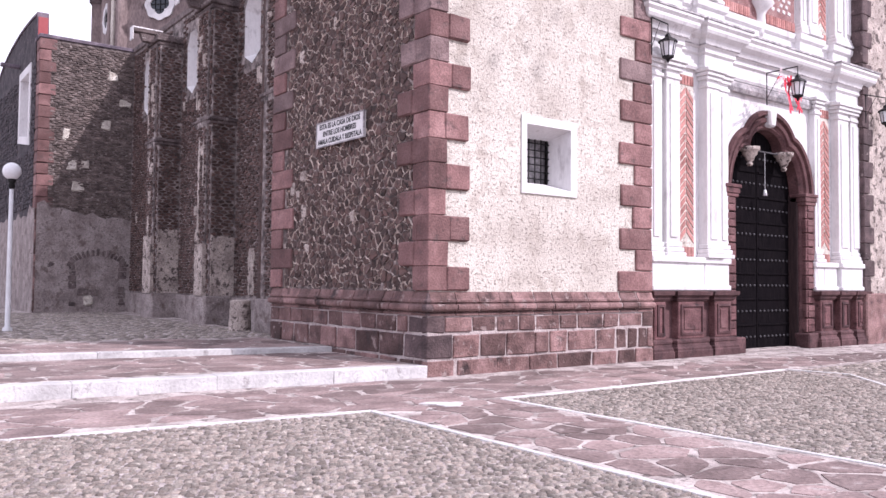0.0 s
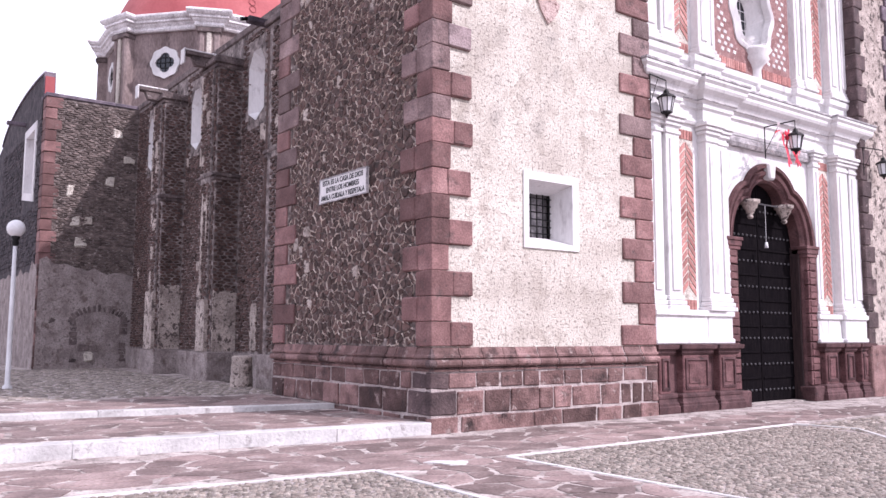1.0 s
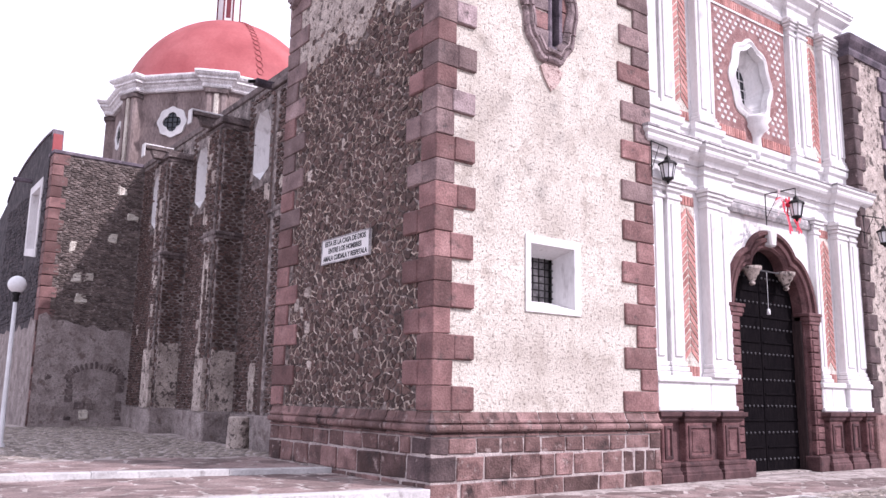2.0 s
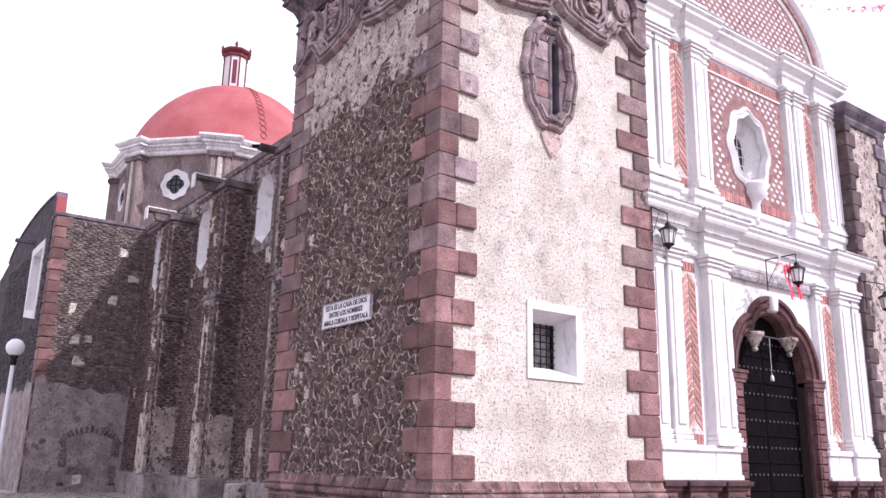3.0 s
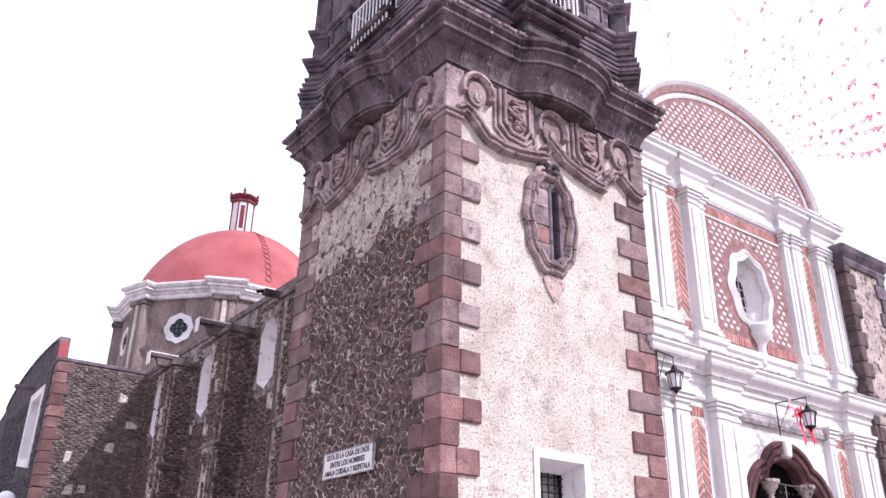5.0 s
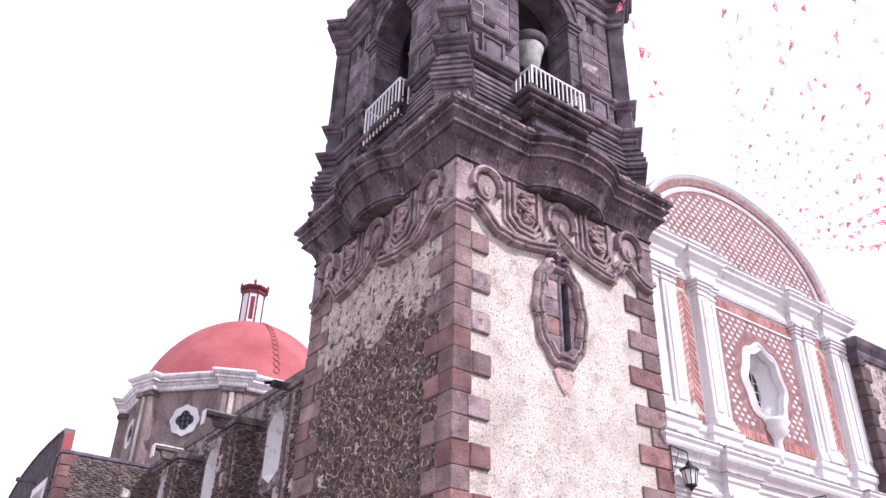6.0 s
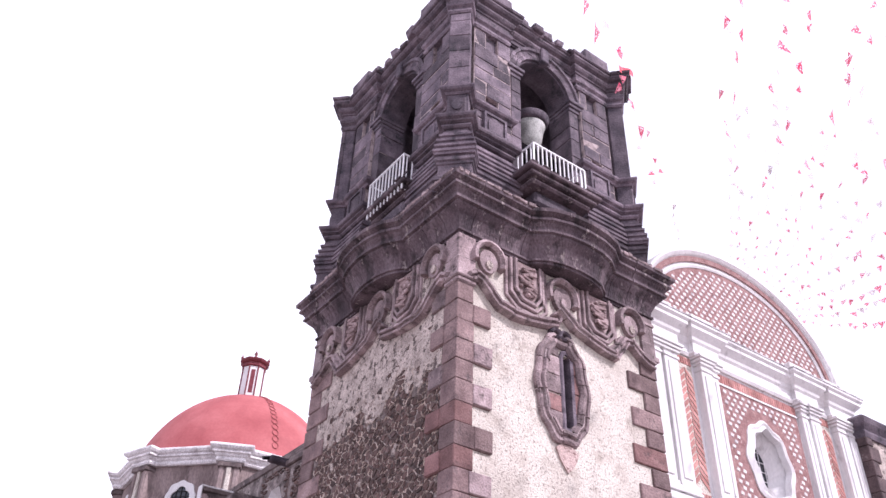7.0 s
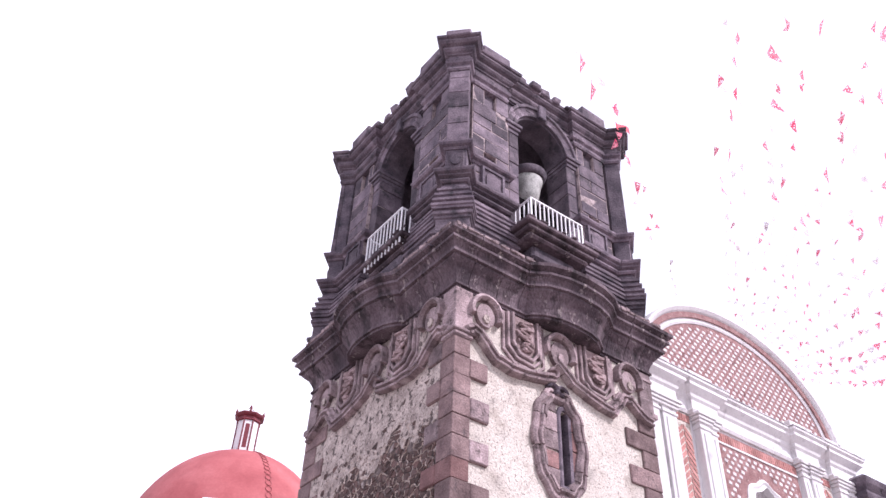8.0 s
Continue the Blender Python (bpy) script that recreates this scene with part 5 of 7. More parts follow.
door = thing("door", "tall dark wooden double door studded with rows of nails", "door", at=(DX, LOW + 0.9, 0))
box("reveal_floor", (DX - 1.6, LOW - 0.05, -0.05), (DX + 1.6, LOW + 1.3, 0.012), BEDDING, door)
for s in (-1, 1):
    a, b = DX + s * 0.01, DX + s * 1.6
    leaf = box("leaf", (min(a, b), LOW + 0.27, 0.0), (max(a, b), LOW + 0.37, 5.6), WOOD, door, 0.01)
    for i in range(8):
        z = 0.28 + i * 0.6
        bm = bmesh.new()
        for j in range(9):
            u = DX + s * (0.12 + j * 0.165)
            add_box(bm, (u - 0.026, LOW + 0.235, z - 0.026), (u + 0.026, LOW + 0.275, z + 0.026), 0.014)
        part("nail_row", bm, STUD, leaf)
        if i < 7:
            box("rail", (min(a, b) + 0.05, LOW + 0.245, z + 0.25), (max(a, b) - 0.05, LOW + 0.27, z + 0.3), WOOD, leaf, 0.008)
    a, b = DX + s * 1.5, DX + s * 1.75
    box("reveal", (min(a, b), LOW + 0.25, -0.03), (max(a, b), LOW + 1.2, 6.5), PEDESTAL, door)
# Dark linings over the reveal: its shade is put into their brown.
for s in (-1, 1):
    a, b = DX + s * 1.35, DX + s * 1.46
    box("reveal_lining", (min(a, b), LOW + 0.03, 0.0), (max(a, b), LOW + 0.268, 3.7), REVEAL_SHADE, door, 0.012, "dark brown lining that paints the shade of the door reveal")
box("lintel", (DX - 1.7, LOW + 0.5, 6.4), (DX + 1.7, LOW + 1.2, 6.8), PEDESTAL, door)
# Unseen near-black panel, added in place of an unlit room behind the leaves.
box("dark_panel", (DX - 1.9, LOW + 1.06, -0.03), (DX + 1.9, LOW + 1.2, 6.8), WOOD, door)


def pedestal(x0, x1, y, parts_):
    """Red-brown stone pedestal with a heavy base, sunk panels and a cap."""
    ob = thing("pedestal", "red-brown stone pedestal with a moulded base under the white pilasters", "pedestal", "pedestals of the church front", at=((x0 + x1) / 2, y, 0))
    box("die", (x0, y + 0.17, -0.03), (x1, LOW + 0.05, 1.3), PEDESTAL, ob)
    path = [(x0 - 0.001, y + 0.2)]
    for a, b in parts_:
        path += [(a, y + 0.14), (a, y + 0.02), (b, y + 0.02), (b, y + 0.14)]
    path += [(x1 + 0.001, y + 0.2)]
    path = [p for i, p in enumerate(path) if i == 0 or (Vector(p) - Vector(path[i - 1])).length > 0.01]
    sweep("base", path, [(-0.2, -0.03), (0.12, -0.03), (0.12, 0.13), (0.105, 0.15), (0.105, 0.19), (0.08, 0.22), (0.06, 0.28), (0.075, 0.3), (0.075, 0.34), (0.02, 0.38), (-0.2, 0.38)], plan, PEDESTAL, ob)
    sweep("cap", path, [(-0.2, 1.14), (0.02, 1.14), (0.06, 1.19), (0.06, 1.23), (0.12, 1.27), (0.13, 1.35), (-0.2, 1.37)], plan, PEDESTAL, ob)
    for a, b in parts_:
        box("panel_block", (a + 0.03, y, 0.37), (b - 0.03, y + 0.3, 1.14), DOOR_STONE, ob, 0.02)
        sweep("panel_border", rect(a + 0.12, b - 0.12, 0.48, 1.05)[::-1], [(-0.03, 0.0), (-0.03, 0.025), (0.015, 0.035), (0.03, 0.0)], lambda u, v, d: front(y)(u, v, d), PEDESTAL, ob, True)
        if b - a > 0.5:
            box("panel", (a + 0.2, y - 0.018, 0.56), (b - 0.2, y + 0.1, 0.97), DOOR_STONE, ob, 0.008)


pedestal(5.45, 8.24, 0.06, [(5.56, 5.96), (6.3, 7.22), (7.54, 8.18)])
pedestal(11.75, 14.1, 0.06, [(11.8, 12.42), (12.74, 13.22), (13.54, 14.05)])


def pilaster(x0, x1, y, back, z0, z1, cap_h=0.42, base_h=0.3):
    """White pilaster: stepped base, shaft with a raised field, stepped capital."""
    e = 0.003 * (int(x0 * 50) % 4)
    y, z1 = y - e, z1 - e
    ob = part("pilaster", (lambda b: (add_box(b, (x0, y, z0), (x1, back + 0.02, z1), 0.012), b)[1])(bmesh.new()), WHITE, facade)
    box("field", (x0 + 0.1, y - 0.03, z0 + base_h + 0.1), (x1 - 0.1, y + 0.02, z1 - cap_h - 0.1), WHITE, ob, 0.012)
    for i, g in enumerate((0.09, 0.06, 0.03)):
        box("base", (x0 - g, y - g, z0 + base_h * i / 3), (x1 + g, back, z0 + base_h * (i + 1) / 3 - 0.004), WHITE, ob, 0.015)
    for i, g in enumerate((0.03, 0.0, 0.05, 0.09, 0.13)):
        if g:
            box("capital", (x0 - g, y - g, z1 - cap_h + cap_h * i / 5), (x1 + g, back, z1 - cap_h + cap_h * (i + 1) / 5 - 0.003), WHITE, ob, 0.012)
    return ob


for x0, x1 in ((5.6, 6.0), (6.06, 6.5), (7.42, 7.85), (7.9, 8.26), (12.9, 13.42), (13.52, 14.02), (11.86, 12.12)):
    pilaster(x0, x1, LOW - 0.16 - 0.05 * (x1 - x0 > 0.42), LOW, 2.05, 6.15)
for x0, x1 in ((5.5, 6.55), (6.56, 7.34), (7.35, 8.23), (11.76, 12.2), (12.2, 12.82), (12.84, 14.12)):
    d = 0.3 if x1 - x0 > 0.9 else 0.2
    blk = box("white_plinth", (x0, LOW - d, 1.36), (x1 - 0.006, LOW + 0.02, 2.0), WHITE, facade, 0.02)
    box("plinth_cap", (x0 - 0.03, LOW - d - 0.05, 1.93), (x1 + 0.02, LOW + 0.02, 2.06), WHITE, blk, 0.02)
    box("plinth_foot", (x0 - 0.02, LOW - d - 0.04, 1.36), (x1 + 0.015, LOW + 0.02, 1.47), WHITE, blk, 0.02)


def broken(xs, y, step, x0, x1):
    """Plan of an entablature that breaks forward over the pilasters."""
    path = [(x0, y)]
    for a, b in xs:
        path += [(a, y), (a, y - step), (b, y - step), (b, y)]
    return path + [(x1, y)]


ENT_LOW = [(-0.3, 6.1), (0.06, 6.1), (0.09, 6.16), (0.06, 6.22), (0.06, 6.42), (0.11, 6.46), (0.1, 6.56), (0.16, 6.62), (0.2, 6.72), (0.3, 6.8), (0.33, 6.86), (0.33, 6.92), (0.38, 6.98), (0.38, 7.04), (-0.3, 7.12)]
sweep("lower_entablature", broken([(5.5, 6.5), (7.4, 8.3), (12.85, 14.05)], LOW, 0.16, 5.38, 14.25), ENT_LOW, plan, WHITE, facade, label="white moulded entablature")
sweep("weathered_ledge", broken([(5.5, 6.5), (7.4, 8.3), (12.85, 14.05)], LOW, 0.16, 5.38, 14.25), [(-0.2, 7.06), (0.4, 7.045), (0.4, 7.09), (-0.2, 7.16)], plan, GREYTRIM, facade, label="rain-stained grey ledge")
sweep("weathered_ledge", broken([(5.5, 6.75), (7.4, 8.26), (11.5, 12.4), (13.05, 14.08)], UP, 0.14, 5.38, 14.25), [(-0.2, 12.26), (0.335, 12.225), (0.335, 12.26), (-0.2, 12.335)], plan, GREYTRIM, facade, label="rain-stained grey ledge")
sweep("weathered_ledge", broken([(5.5, 6.5), (7.4, 8.3), (12.85, 14.05)], LOW, 0.16, 5.38, 14.25), [(-0.05, 6.605), (0.175, 6.605), (0.175, 6.625), (-0.05, 6.625)], plan, GREYTRIM, facade)
sweep("inscription_band", [(8.34, LOW), (11.82, LOW)], [(-0.05, 5.84), (0.1, 5.84), (0.14, 5.92), (0.14, 6.02), (0.1, 6.06), (-0.05, 6.06)], plan, GREYTRIM, facade, label="grey weathered band over the door")

# upper storey
for x0, x1 in ((5.62, 6.1), (6.2, 6.68), (7.5, 7.9), (7.94, 8.2), (11.56, 11.84), (11.88, 12.3), (13.12, 13.55), (13.62, 14.0)):
    pilaster(x0, x1, UP - 0.15 - 0.05 * (x1 - x0 > 0.35), UP, 7.72, 11.42, 0.4, 0.26)
podium_path = broken([(5.5, 6.75), (7.4, 8.26), (11.5, 12.4), (13.05, 14.08)], UP, 0.14, 5.38, 14.25)
sweep("podium", podium_path, [(-0.2, 7.0), (0.12, 7.0), (0.12, 7.14), (0.06, 7.18), (0.06, 7.5), (0.12, 7.55), (0.14, 7.68), (-0.2, 7.72)], plan, WHITE, facade)
ENT_UP = [(-0.3, 11.38), (0.06, 11.38), (0.1, 11.46), (0.05, 11.52), (0.05, 11.74), (0.1, 11.8), (0.12, 11.88), (0.2, 11.96), (0.26, 12.02), (0.26, 12.1), (0.32, 12.16), (0.32, 12.24), (-0.3, 12.32)]
sweep("upper_entablature", podium_path, ENT_UP, plan, WHITE, facade, label="white moulded upper entablature")
for x0, x1 in ((5.5, 6.75), (7.45, 8.25), (11.5, 12.4), (13.05, 14.1)):
    box("gable_block", (x0, UP - 0.2, 12.28), (x1, UP + 0.3, 12.62), WHITE, facade, 0.02)
sweep("gable_moulding", [(u, v) for u, v in gable], [(-0.42, -0.1), (-0.42, 0.05), (-0.36, 0.08), (-0.3, 0.05), (-0.12, 0.06), (-0.06, 0.14), (0.02, 0.2), (0.08, 0.2), (0.1, 0.1), (0.1, -0.5)], lambda a, b, d: front(UP)(a, b, d), WHITE, facade, label="white rounded coping of the gable")
red_arc = [(GX + (GA - 0.36) * math.cos(math.pi * i / 40), GZ + (GB - 0.36) * math.sin(math.pi * i / 40)) for i in range(41)]
sweep("gable_red_band", red_arc, [(0.1, -0.05), (0.1, 0.1), (0.26, 0.1), (0.26, -0.05)], lambda a, b, d: front(UP)(a, b, d), BRICKFIELD, facade, label="faded red band under the coping")

# brick panels
field_arc = [(GX + (GA - 0.44) * math.cos(math.pi * i / 40), GZ + 0.02 + (GB - 0.44) * math.sin(math.pi * i / 40)) for i in range(41)]
gable_field = slab("gable_field", front(UP), field_arc, [], 0.03, -0.05, BRICKFIELD, facade, "red brick gable set with white tiles")
PAN = (8.3, 11.48, 7.75, 11.3)
panel_field = slab("brick_panel", front(UP), rect(*PAN), [ellipse(*OC, 0.9, 1.08, 48, 8, 0.05, 0.39)], 0.03, -0.05, BRICKFIELD, facade, "red brick panel set with white tiles")


def tile_grid(parent, inside, u0, u1, v0, v1, pitch, frame_of, base):
    """Small white tiles in a leaning grid with brick lozenges between; one joined part."""
    verts, faces = [], []
    j, v = 0, v0
    while v < v1:
        u = u0 + (j % 2) * pitch / 2
        while u < u1:
            a, b = pitch * 0.29, pitch * 0.235
            quad = [(u - a, v - b * 0.55), (u + a * 0.6, v - b), (u + a, v + b * 0.55), (u - a * 0.6, v + b)]
            if all(inside(*q) for q in quad):
                k = len(verts)
                verts += [frame_of(x, y, base) for x, y in quad] + [frame_of(u + (x - u) * 0.86, v + (y - v) * 0.86, base + 0.014) for x, y in quad]
                faces += [(k + i, k + (i + 1) % 4, k + 4 + (i + 1) % 4, k + 4 + i) for i in range(4)] + [(k + 4, k + 5, k + 6, k + 7)]
            u += pitch
        v += pitch * 0.6
        j += 1
    ob = new("white_tiles", mesh_from("white_tiles", verts, faces, TILE))
    hang(ob, parent, "small white tiles set in the brick")
    tagged(ob, kind="stuff")


tile_grid(gable_field, lambda u, v: ((u - GX) / (GA - 0.5)) ** 2 + ((v - GZ) / (GB - 0.5)) ** 2 < 1 and v > 12.5, 5.8, 13.8, 12.3, 15.2, 0.235, front(UP), 0.03)
tile_grid(panel_field, lambda u, v: ((u - OC[0]) / 1.08) ** 2 + ((v - OC[1]) / 1.3) ** 2 > 1 and PAN[0] + 0.06 < u < PAN[1] - 0.06 and 8.02 < v < 10.98, *PAN, 0.235, front(UP), 0.03)
rng = random.Random(31)
for v0 in (7.76, 11.04):
    u = PAN[0] + 0.02
    while u < PAN[1] - 0.08:
        if not (v0 < 8 and abs(u - OC[0]) < 0.35):
            box("soldier_brick", (u, UP - 0.05, v0), (u + 0.075, UP, v0 + 0.22), BRICK, panel_field, 0.006, jitter=0.003)
        u += 0.088
box("panel_fillet", (PAN[0], UP - 0.055, 10.98), (PAN[1], UP, 11.03), WHITE, panel_field)

# lobed window in the upper wall
big_window = sweep("lobed_window", list(reversed(ellipse(*OC, 0.84, 1.03, 48, 8, 0.05, 0.39))), [(-0.06, -0.1), (-0.06, 0.06), (0.02, 0.1), (0.08, 0.06), (0.16, 0.11), (0.18, -0.05)], lambda a, b, d: front(UP)(a, b, d), WHITE, facade, True, "white lobed window with a deep splayed recess")
bm = bmesh.new()
na, nb = ellipse(*OC, 0.8, 1.0, 48, 8, 0.05, 0.39), ellipse(OC[0] - 0.04, OC[1] - 0.05, 0.5, 0.7, 48)
va, vb = [bm.verts.new(front(UP)(u, v, 0.02)) for u, v in na], [bm.verts.new(front(UP)(u, v, -0.42)) for u, v in nb]
for i in range(48):
    bm.faces.new((va[i], va[(i + 1) % 48], vb[(i + 1) % 48], vb[i]))
part("recess", bm, WHITE, big_window)
slab("pane", front(UP), ellipse(OC[0], OC[1], 0.56, 0.72, 32), [], -0.43, -0.45, GLASS, big_window)
for i in range(-2, 3):
    rod("glazing_bar", (OC[0] + i * 0.2, UP + 0.41, OC[1] - 0.66), (OC[0] + i * 0.2, UP + 0.41, OC[1] + 0.66), 0.012, WHITE, big_window)
for i in range(-2, 3):
    rod("glazing_bar", (OC[0] - 0.5, UP + 0.41, OC[1] + i * 0.24), (OC[0] + 0.5, UP + 0.41, OC[1] + i * 0.24), 0.012, WHITE, big_window)
bracket = part("bracket", (lambda b: (add_lathe(b, (OC[0] + 0.1, UP - 0.02, 7.4), [(0.0, 0.0), (0.09, 0.0), (0.1, 0.1), (0.14, 0.3), (0.13, 0.5), (0.2, 0.62), (0.34, 0.74), (0.3, 0.84), (0.4, 0.95), (0.36, 1.02), (0.0, 1.02)], 12), b)[1])(bmesh.new()), WHITE, facade, "white scrolled bracket below the window", True)


def herringbone(u0, u1, v0, v1, frame_of, base, name="herringbone"):
    """A strip of red bricks laid in chevrons with pale joints, each brick a piece."""
    strip = slab(name, frame_of, rect(u0, u1, v0, v1), [], base, -0.02, PLASTER, facade, "red bricks laid in chevrons with white joints")
    mid, pitch, rise = (u0 + u1) / 2, 0.165, (u1 - u0) * 0.42
    th, g = pitch - 0.05, 0.018
    shapes = []
    for s in (-1, 1):
        a, b = s * g, s * ((u1 - u0) / 2 - 0.012)
        quad = [(a, 0), (b, -rise), (b, -rise - th), (a, -th)]
        vs = [frame_of(mid + u, v, base - 0.002) for u, v in quad] + [frame_of(mid + u * 0.97, v, base + 0.014) for u, v in quad]
        fs = [(i, (i + 1) % 4, 4 + (i + 1) % 4, 4 + i) for i in range(4)] + [(4, 5, 6, 7)]
        shapes.append(mesh_from("brick", vs, fs, BRICK))
    z = v0 + 0.3 + rise + th
    while z < v1 - 0.24:
        for me in shapes:
            ob = new("brick", me)
            ob.location.z = z
            hang(ob, strip)
        z += pitch
    for v in (v0 + 0.02, v1 - 0.22):
        n = max(2, round((u1 - u0) / 0.1))
        for i in range(n):
            w = (u1 - u0) / n
            pa, pb = frame_of(u0 + i * w + 0.008, v, base - 0.01), frame_of(u0 + (i + 1) * w - 0.008, v + 0.2, base + 0.014)
            box("brick", [min(x, y) for x, y in zip(pa, pb)], [max(x, y) for x, y in zip(pa, pb)], BRICK, strip, 0.004)


herringbone(6.66, 7.2, 2.06, 5.95, front(LOW), 0.03)
herringbone(12.26, 12.76, 2.06, 5.95, front(LOW), 0.03)
herringbone(5.38, 5.56, 2.06, 6.9, front(LOW - 0.05), 0.03)
herringbone(6.8, 7.36, 7.75, 11.35, front(UP), 0.03)
herringbone(12.46, 12.98, 7.75, 11.35, front(UP), 0.03)
herringbone(5.4, 5.58, 7.75, 11.35, front(UP), 0.03)


def lantern(at, arm_from, label):
    """An old iron street lantern that hangs from a square bracket."""
    x, y, z = at
    ob = thing("wall_lantern", label, "lantern", "wall lanterns", at=at)
    rod("arm", arm_from, (x, y, z + 0.45), 0.014, IRON, ob)
    rod("upright", (arm_from[0], arm_from[1], arm_from[2]), (arm_from[0], arm_from[1], arm_from[2] - 0.75), 0.014, IRON, ob)
    rod("brace", (arm_from[0], arm_from[1], arm_from[2] - 0.6), ((x + arm_from[0]) / 2, (y + arm_from[1]) / 2, z + 0.45), 0.008, IRON, ob)
    rod("hook", (x, y, z + 0.45), (x, y, z + 0.25), 0.01, IRON, ob)
    lathe("hood", (x, y, z), [(0.02, 0.27), (0.05, 0.24), (0.07, 0.18), (0.19, 0.11), (0.2, 0.08), (0.0, 0.09)], IRON, ob, 8, False)
    lathe("glass", (x, y, z), [(0.155, 0.08), (0.1, -0.22)], GLOBE, ob, 8, False, "milky glass")
    for i in range(8):
        a = 2 * math.pi * i / 8
        rod("glazing_bar", (x + 0.16 * math.cos(a), y + 0.16 * math.sin(a), z + 0.08), (x + 0.105 * math.cos(a), y + 0.105 * math.sin(a), z - 0.22), 0.01, IRON, ob, 4)
    lathe("foot", (x, y, z), [(0.0, -0.34), (0.02, -0.32), (0.04, -0.27), (0.12, -0.23), (0.12, -0.2), (0.0, -0.2)], IRON, ob, 8, False)


lantern((5.8, -0.1, 6.26), (5.32, -0.08, 6.76), "black iron lantern on a bracket at the tower's edge")
lantern((9.72, -0.6, 5.95), (9.72, LOW - 0.2, 6.4), "black iron lantern over the church door")

lantern((14.58, -0.25, 5.99), (14.02, 0.0, 6.49), "black iron lantern on a bracket of the second tower")

# ---- the unfinished second tower beyond the front ----
stump = thing("second_tower", "lower second tower of plaster with dark stone edges", "church tower")
RX = 13.95
box("body", (RX, 0.06, -0.03), (16.05, 5, 11.25), PLASTER_OLD, stump, label="grey-pink plaster")
box("far_wing", (16.05, 1.5, -0.03), (24.0, 5.0, 7.0), PLASTER_OLD, stump)
for i in range(26):
    z0 = 0.02 + i * 0.43
    long = i % 2 == 0
    box("quoin", (RX - 0.05, -0.0, z0), (RX + (0.46 if long else 0.26), 0.7, z0 + 0.42), DAMP, stump, 0.02, jitter=0.01)
    box("quoin", (15.72 - (0.2 if long else 0.0), 0.0, z0), (16.1, 0.4, z0 + 0.42), DARK_BLOCK, stump, 0.02, jitter=0.01)
sweep("cap", [(RX, 5.0), (RX, 0.06), (16.05, 0.06), (16.05, 5.0)], [(-0.5, 11.0), (0.06, 11.0), (0.1, 11.12), (0.08, 11.2), (0.2, 11.36), (0.26, 11.5), (0.1, 11.62), (-0.5, 11.66)], plan, DARK, stump, label="dark stone cap")
box("base_block", (RX - 0.08, -0.06, -0.03), (16.15, 0.3, 1.3), BLOCK, stump, 0.03)

# ---- nave ----
NX, BX = 1.7, 0.95
nave = thing("nave", "long nave of dark rubble with buttresses and tall white window splays", "church nave")
WINS = [(10.3, 11.35), (15.05, 16.0), (19.7, 20.55)]


def tall_window(a, b):
    c = (a + b) / 2
    return [(a, 7.8), (c, 7.52), (b, 7.8), (b, 9.15), (c + 0.24, 9.56), (c - 0.24, 9.56), (a, 9.15)]


slab("nave_wall", side(NX), rect(W2 - 0.3, 22.3, 0.1, 10.25), [tall_window(*w) for w in WINS], 0, -0.8, NAVE_MORTAR, nave, "sooty dark rubble wall")
box("nave_roof", (NX + 0.8, W2, 9.6), (13.5, 24, 10.1), SOOT, nave)
for a, b in WINS:
    out = tall_window(a, b)
    c = (a + b) / 2
    bm = bmesh.new()
    va = [bm.verts.new(side(NX)(u, v, 0.012)) for u, v in out]
    vb = [bm.verts.new(side(NX)(c + (u - c) * 0.8, 8.6 + (v - 8.6) * 0.8, -0.4)) for u, v in out]
    for i in range(len(out)):
        bm.faces.new((va[i], va[(i + 1) % len(out)], vb[(i + 1) % len(out)], vb[i]))
    win = part("nave_window", bm, WHITE, nave, "white splayed window recess")
    slab("pane", side(NX), [(c + (u - c) * 0.82, 8.6 + (v - 8.6) * 0.78) for u, v in out], [], -0.4, -0.42, PANEL, win, "white painted board")


def gutter(y, z, length, x=BX):
    """A white-painted water spout bracket on a buttress head."""
    ob = thing("water_spout", "white-painted water spout on a buttress", "water spout", "water spouts", at=(x, y, z))
    box("trough", (x - 0.72, y - 0.13, z - 0.02), (x + 0.2, y + 0.13, z + 0.1), SOOT, ob, 0.02)
    box("painted_rim", (x - 0.78, y - 0.14, z + 0.1), (x + 0.2, y + 0.14, z + 0.15), WHITE_OLD, ob, 0.01, "white-painted rim")
    box("lip", (x - 0.8, y - 0.15, z - 0.3), (x - 0.755, y + 0.15, z + 0.152), WHITE, ob, 0.015, "white-painted lip")
    box("support", (x - 0.45, y - 0.09, z - 0.3), (x + 0.1, y + 0.09, z), SOOT, ob, 0.03, taper=(-0.1, 0))


def buttress(y0, y1):
    """A dark rubble buttress with a moulded head and a stepped foot."""
    ob = part("buttress", (lambda b: (add_box(b, (BX, y0, 0.1), (NX + 0.1, y1, 9.25), 0.03, jitter=0.02), b)[1])(bmesh.new()), NAVE_MORTAR, nave, "dark rubble buttress")
    for z0, z1, g in ((9.2, 9.32, 0.05), (9.32, 9.46, 0.12), (9.46, 9.56, 0.06), (5.9, 6.0, 0.06), (6.0, 6.1, 0.1)):
        box("moulding", (BX - g, y0 - g, z0), (NX + 0.1, y1 + g, z1), SOOT, ob, 0.02)
    box("foot", (BX - 0.12, y0 - 0.1, 0.1), (NX + 0.1, y1 + 0.1, 1.05), LOW_PLASTER, ob, 0.04)
    box("pilaster_strip", (BX - 0.08, y0 + 0.15, 1.05), (BX + 0.1, y1 - 0.15, 9.2), NAVE_MORTAR, ob, 0.02)
    return ob


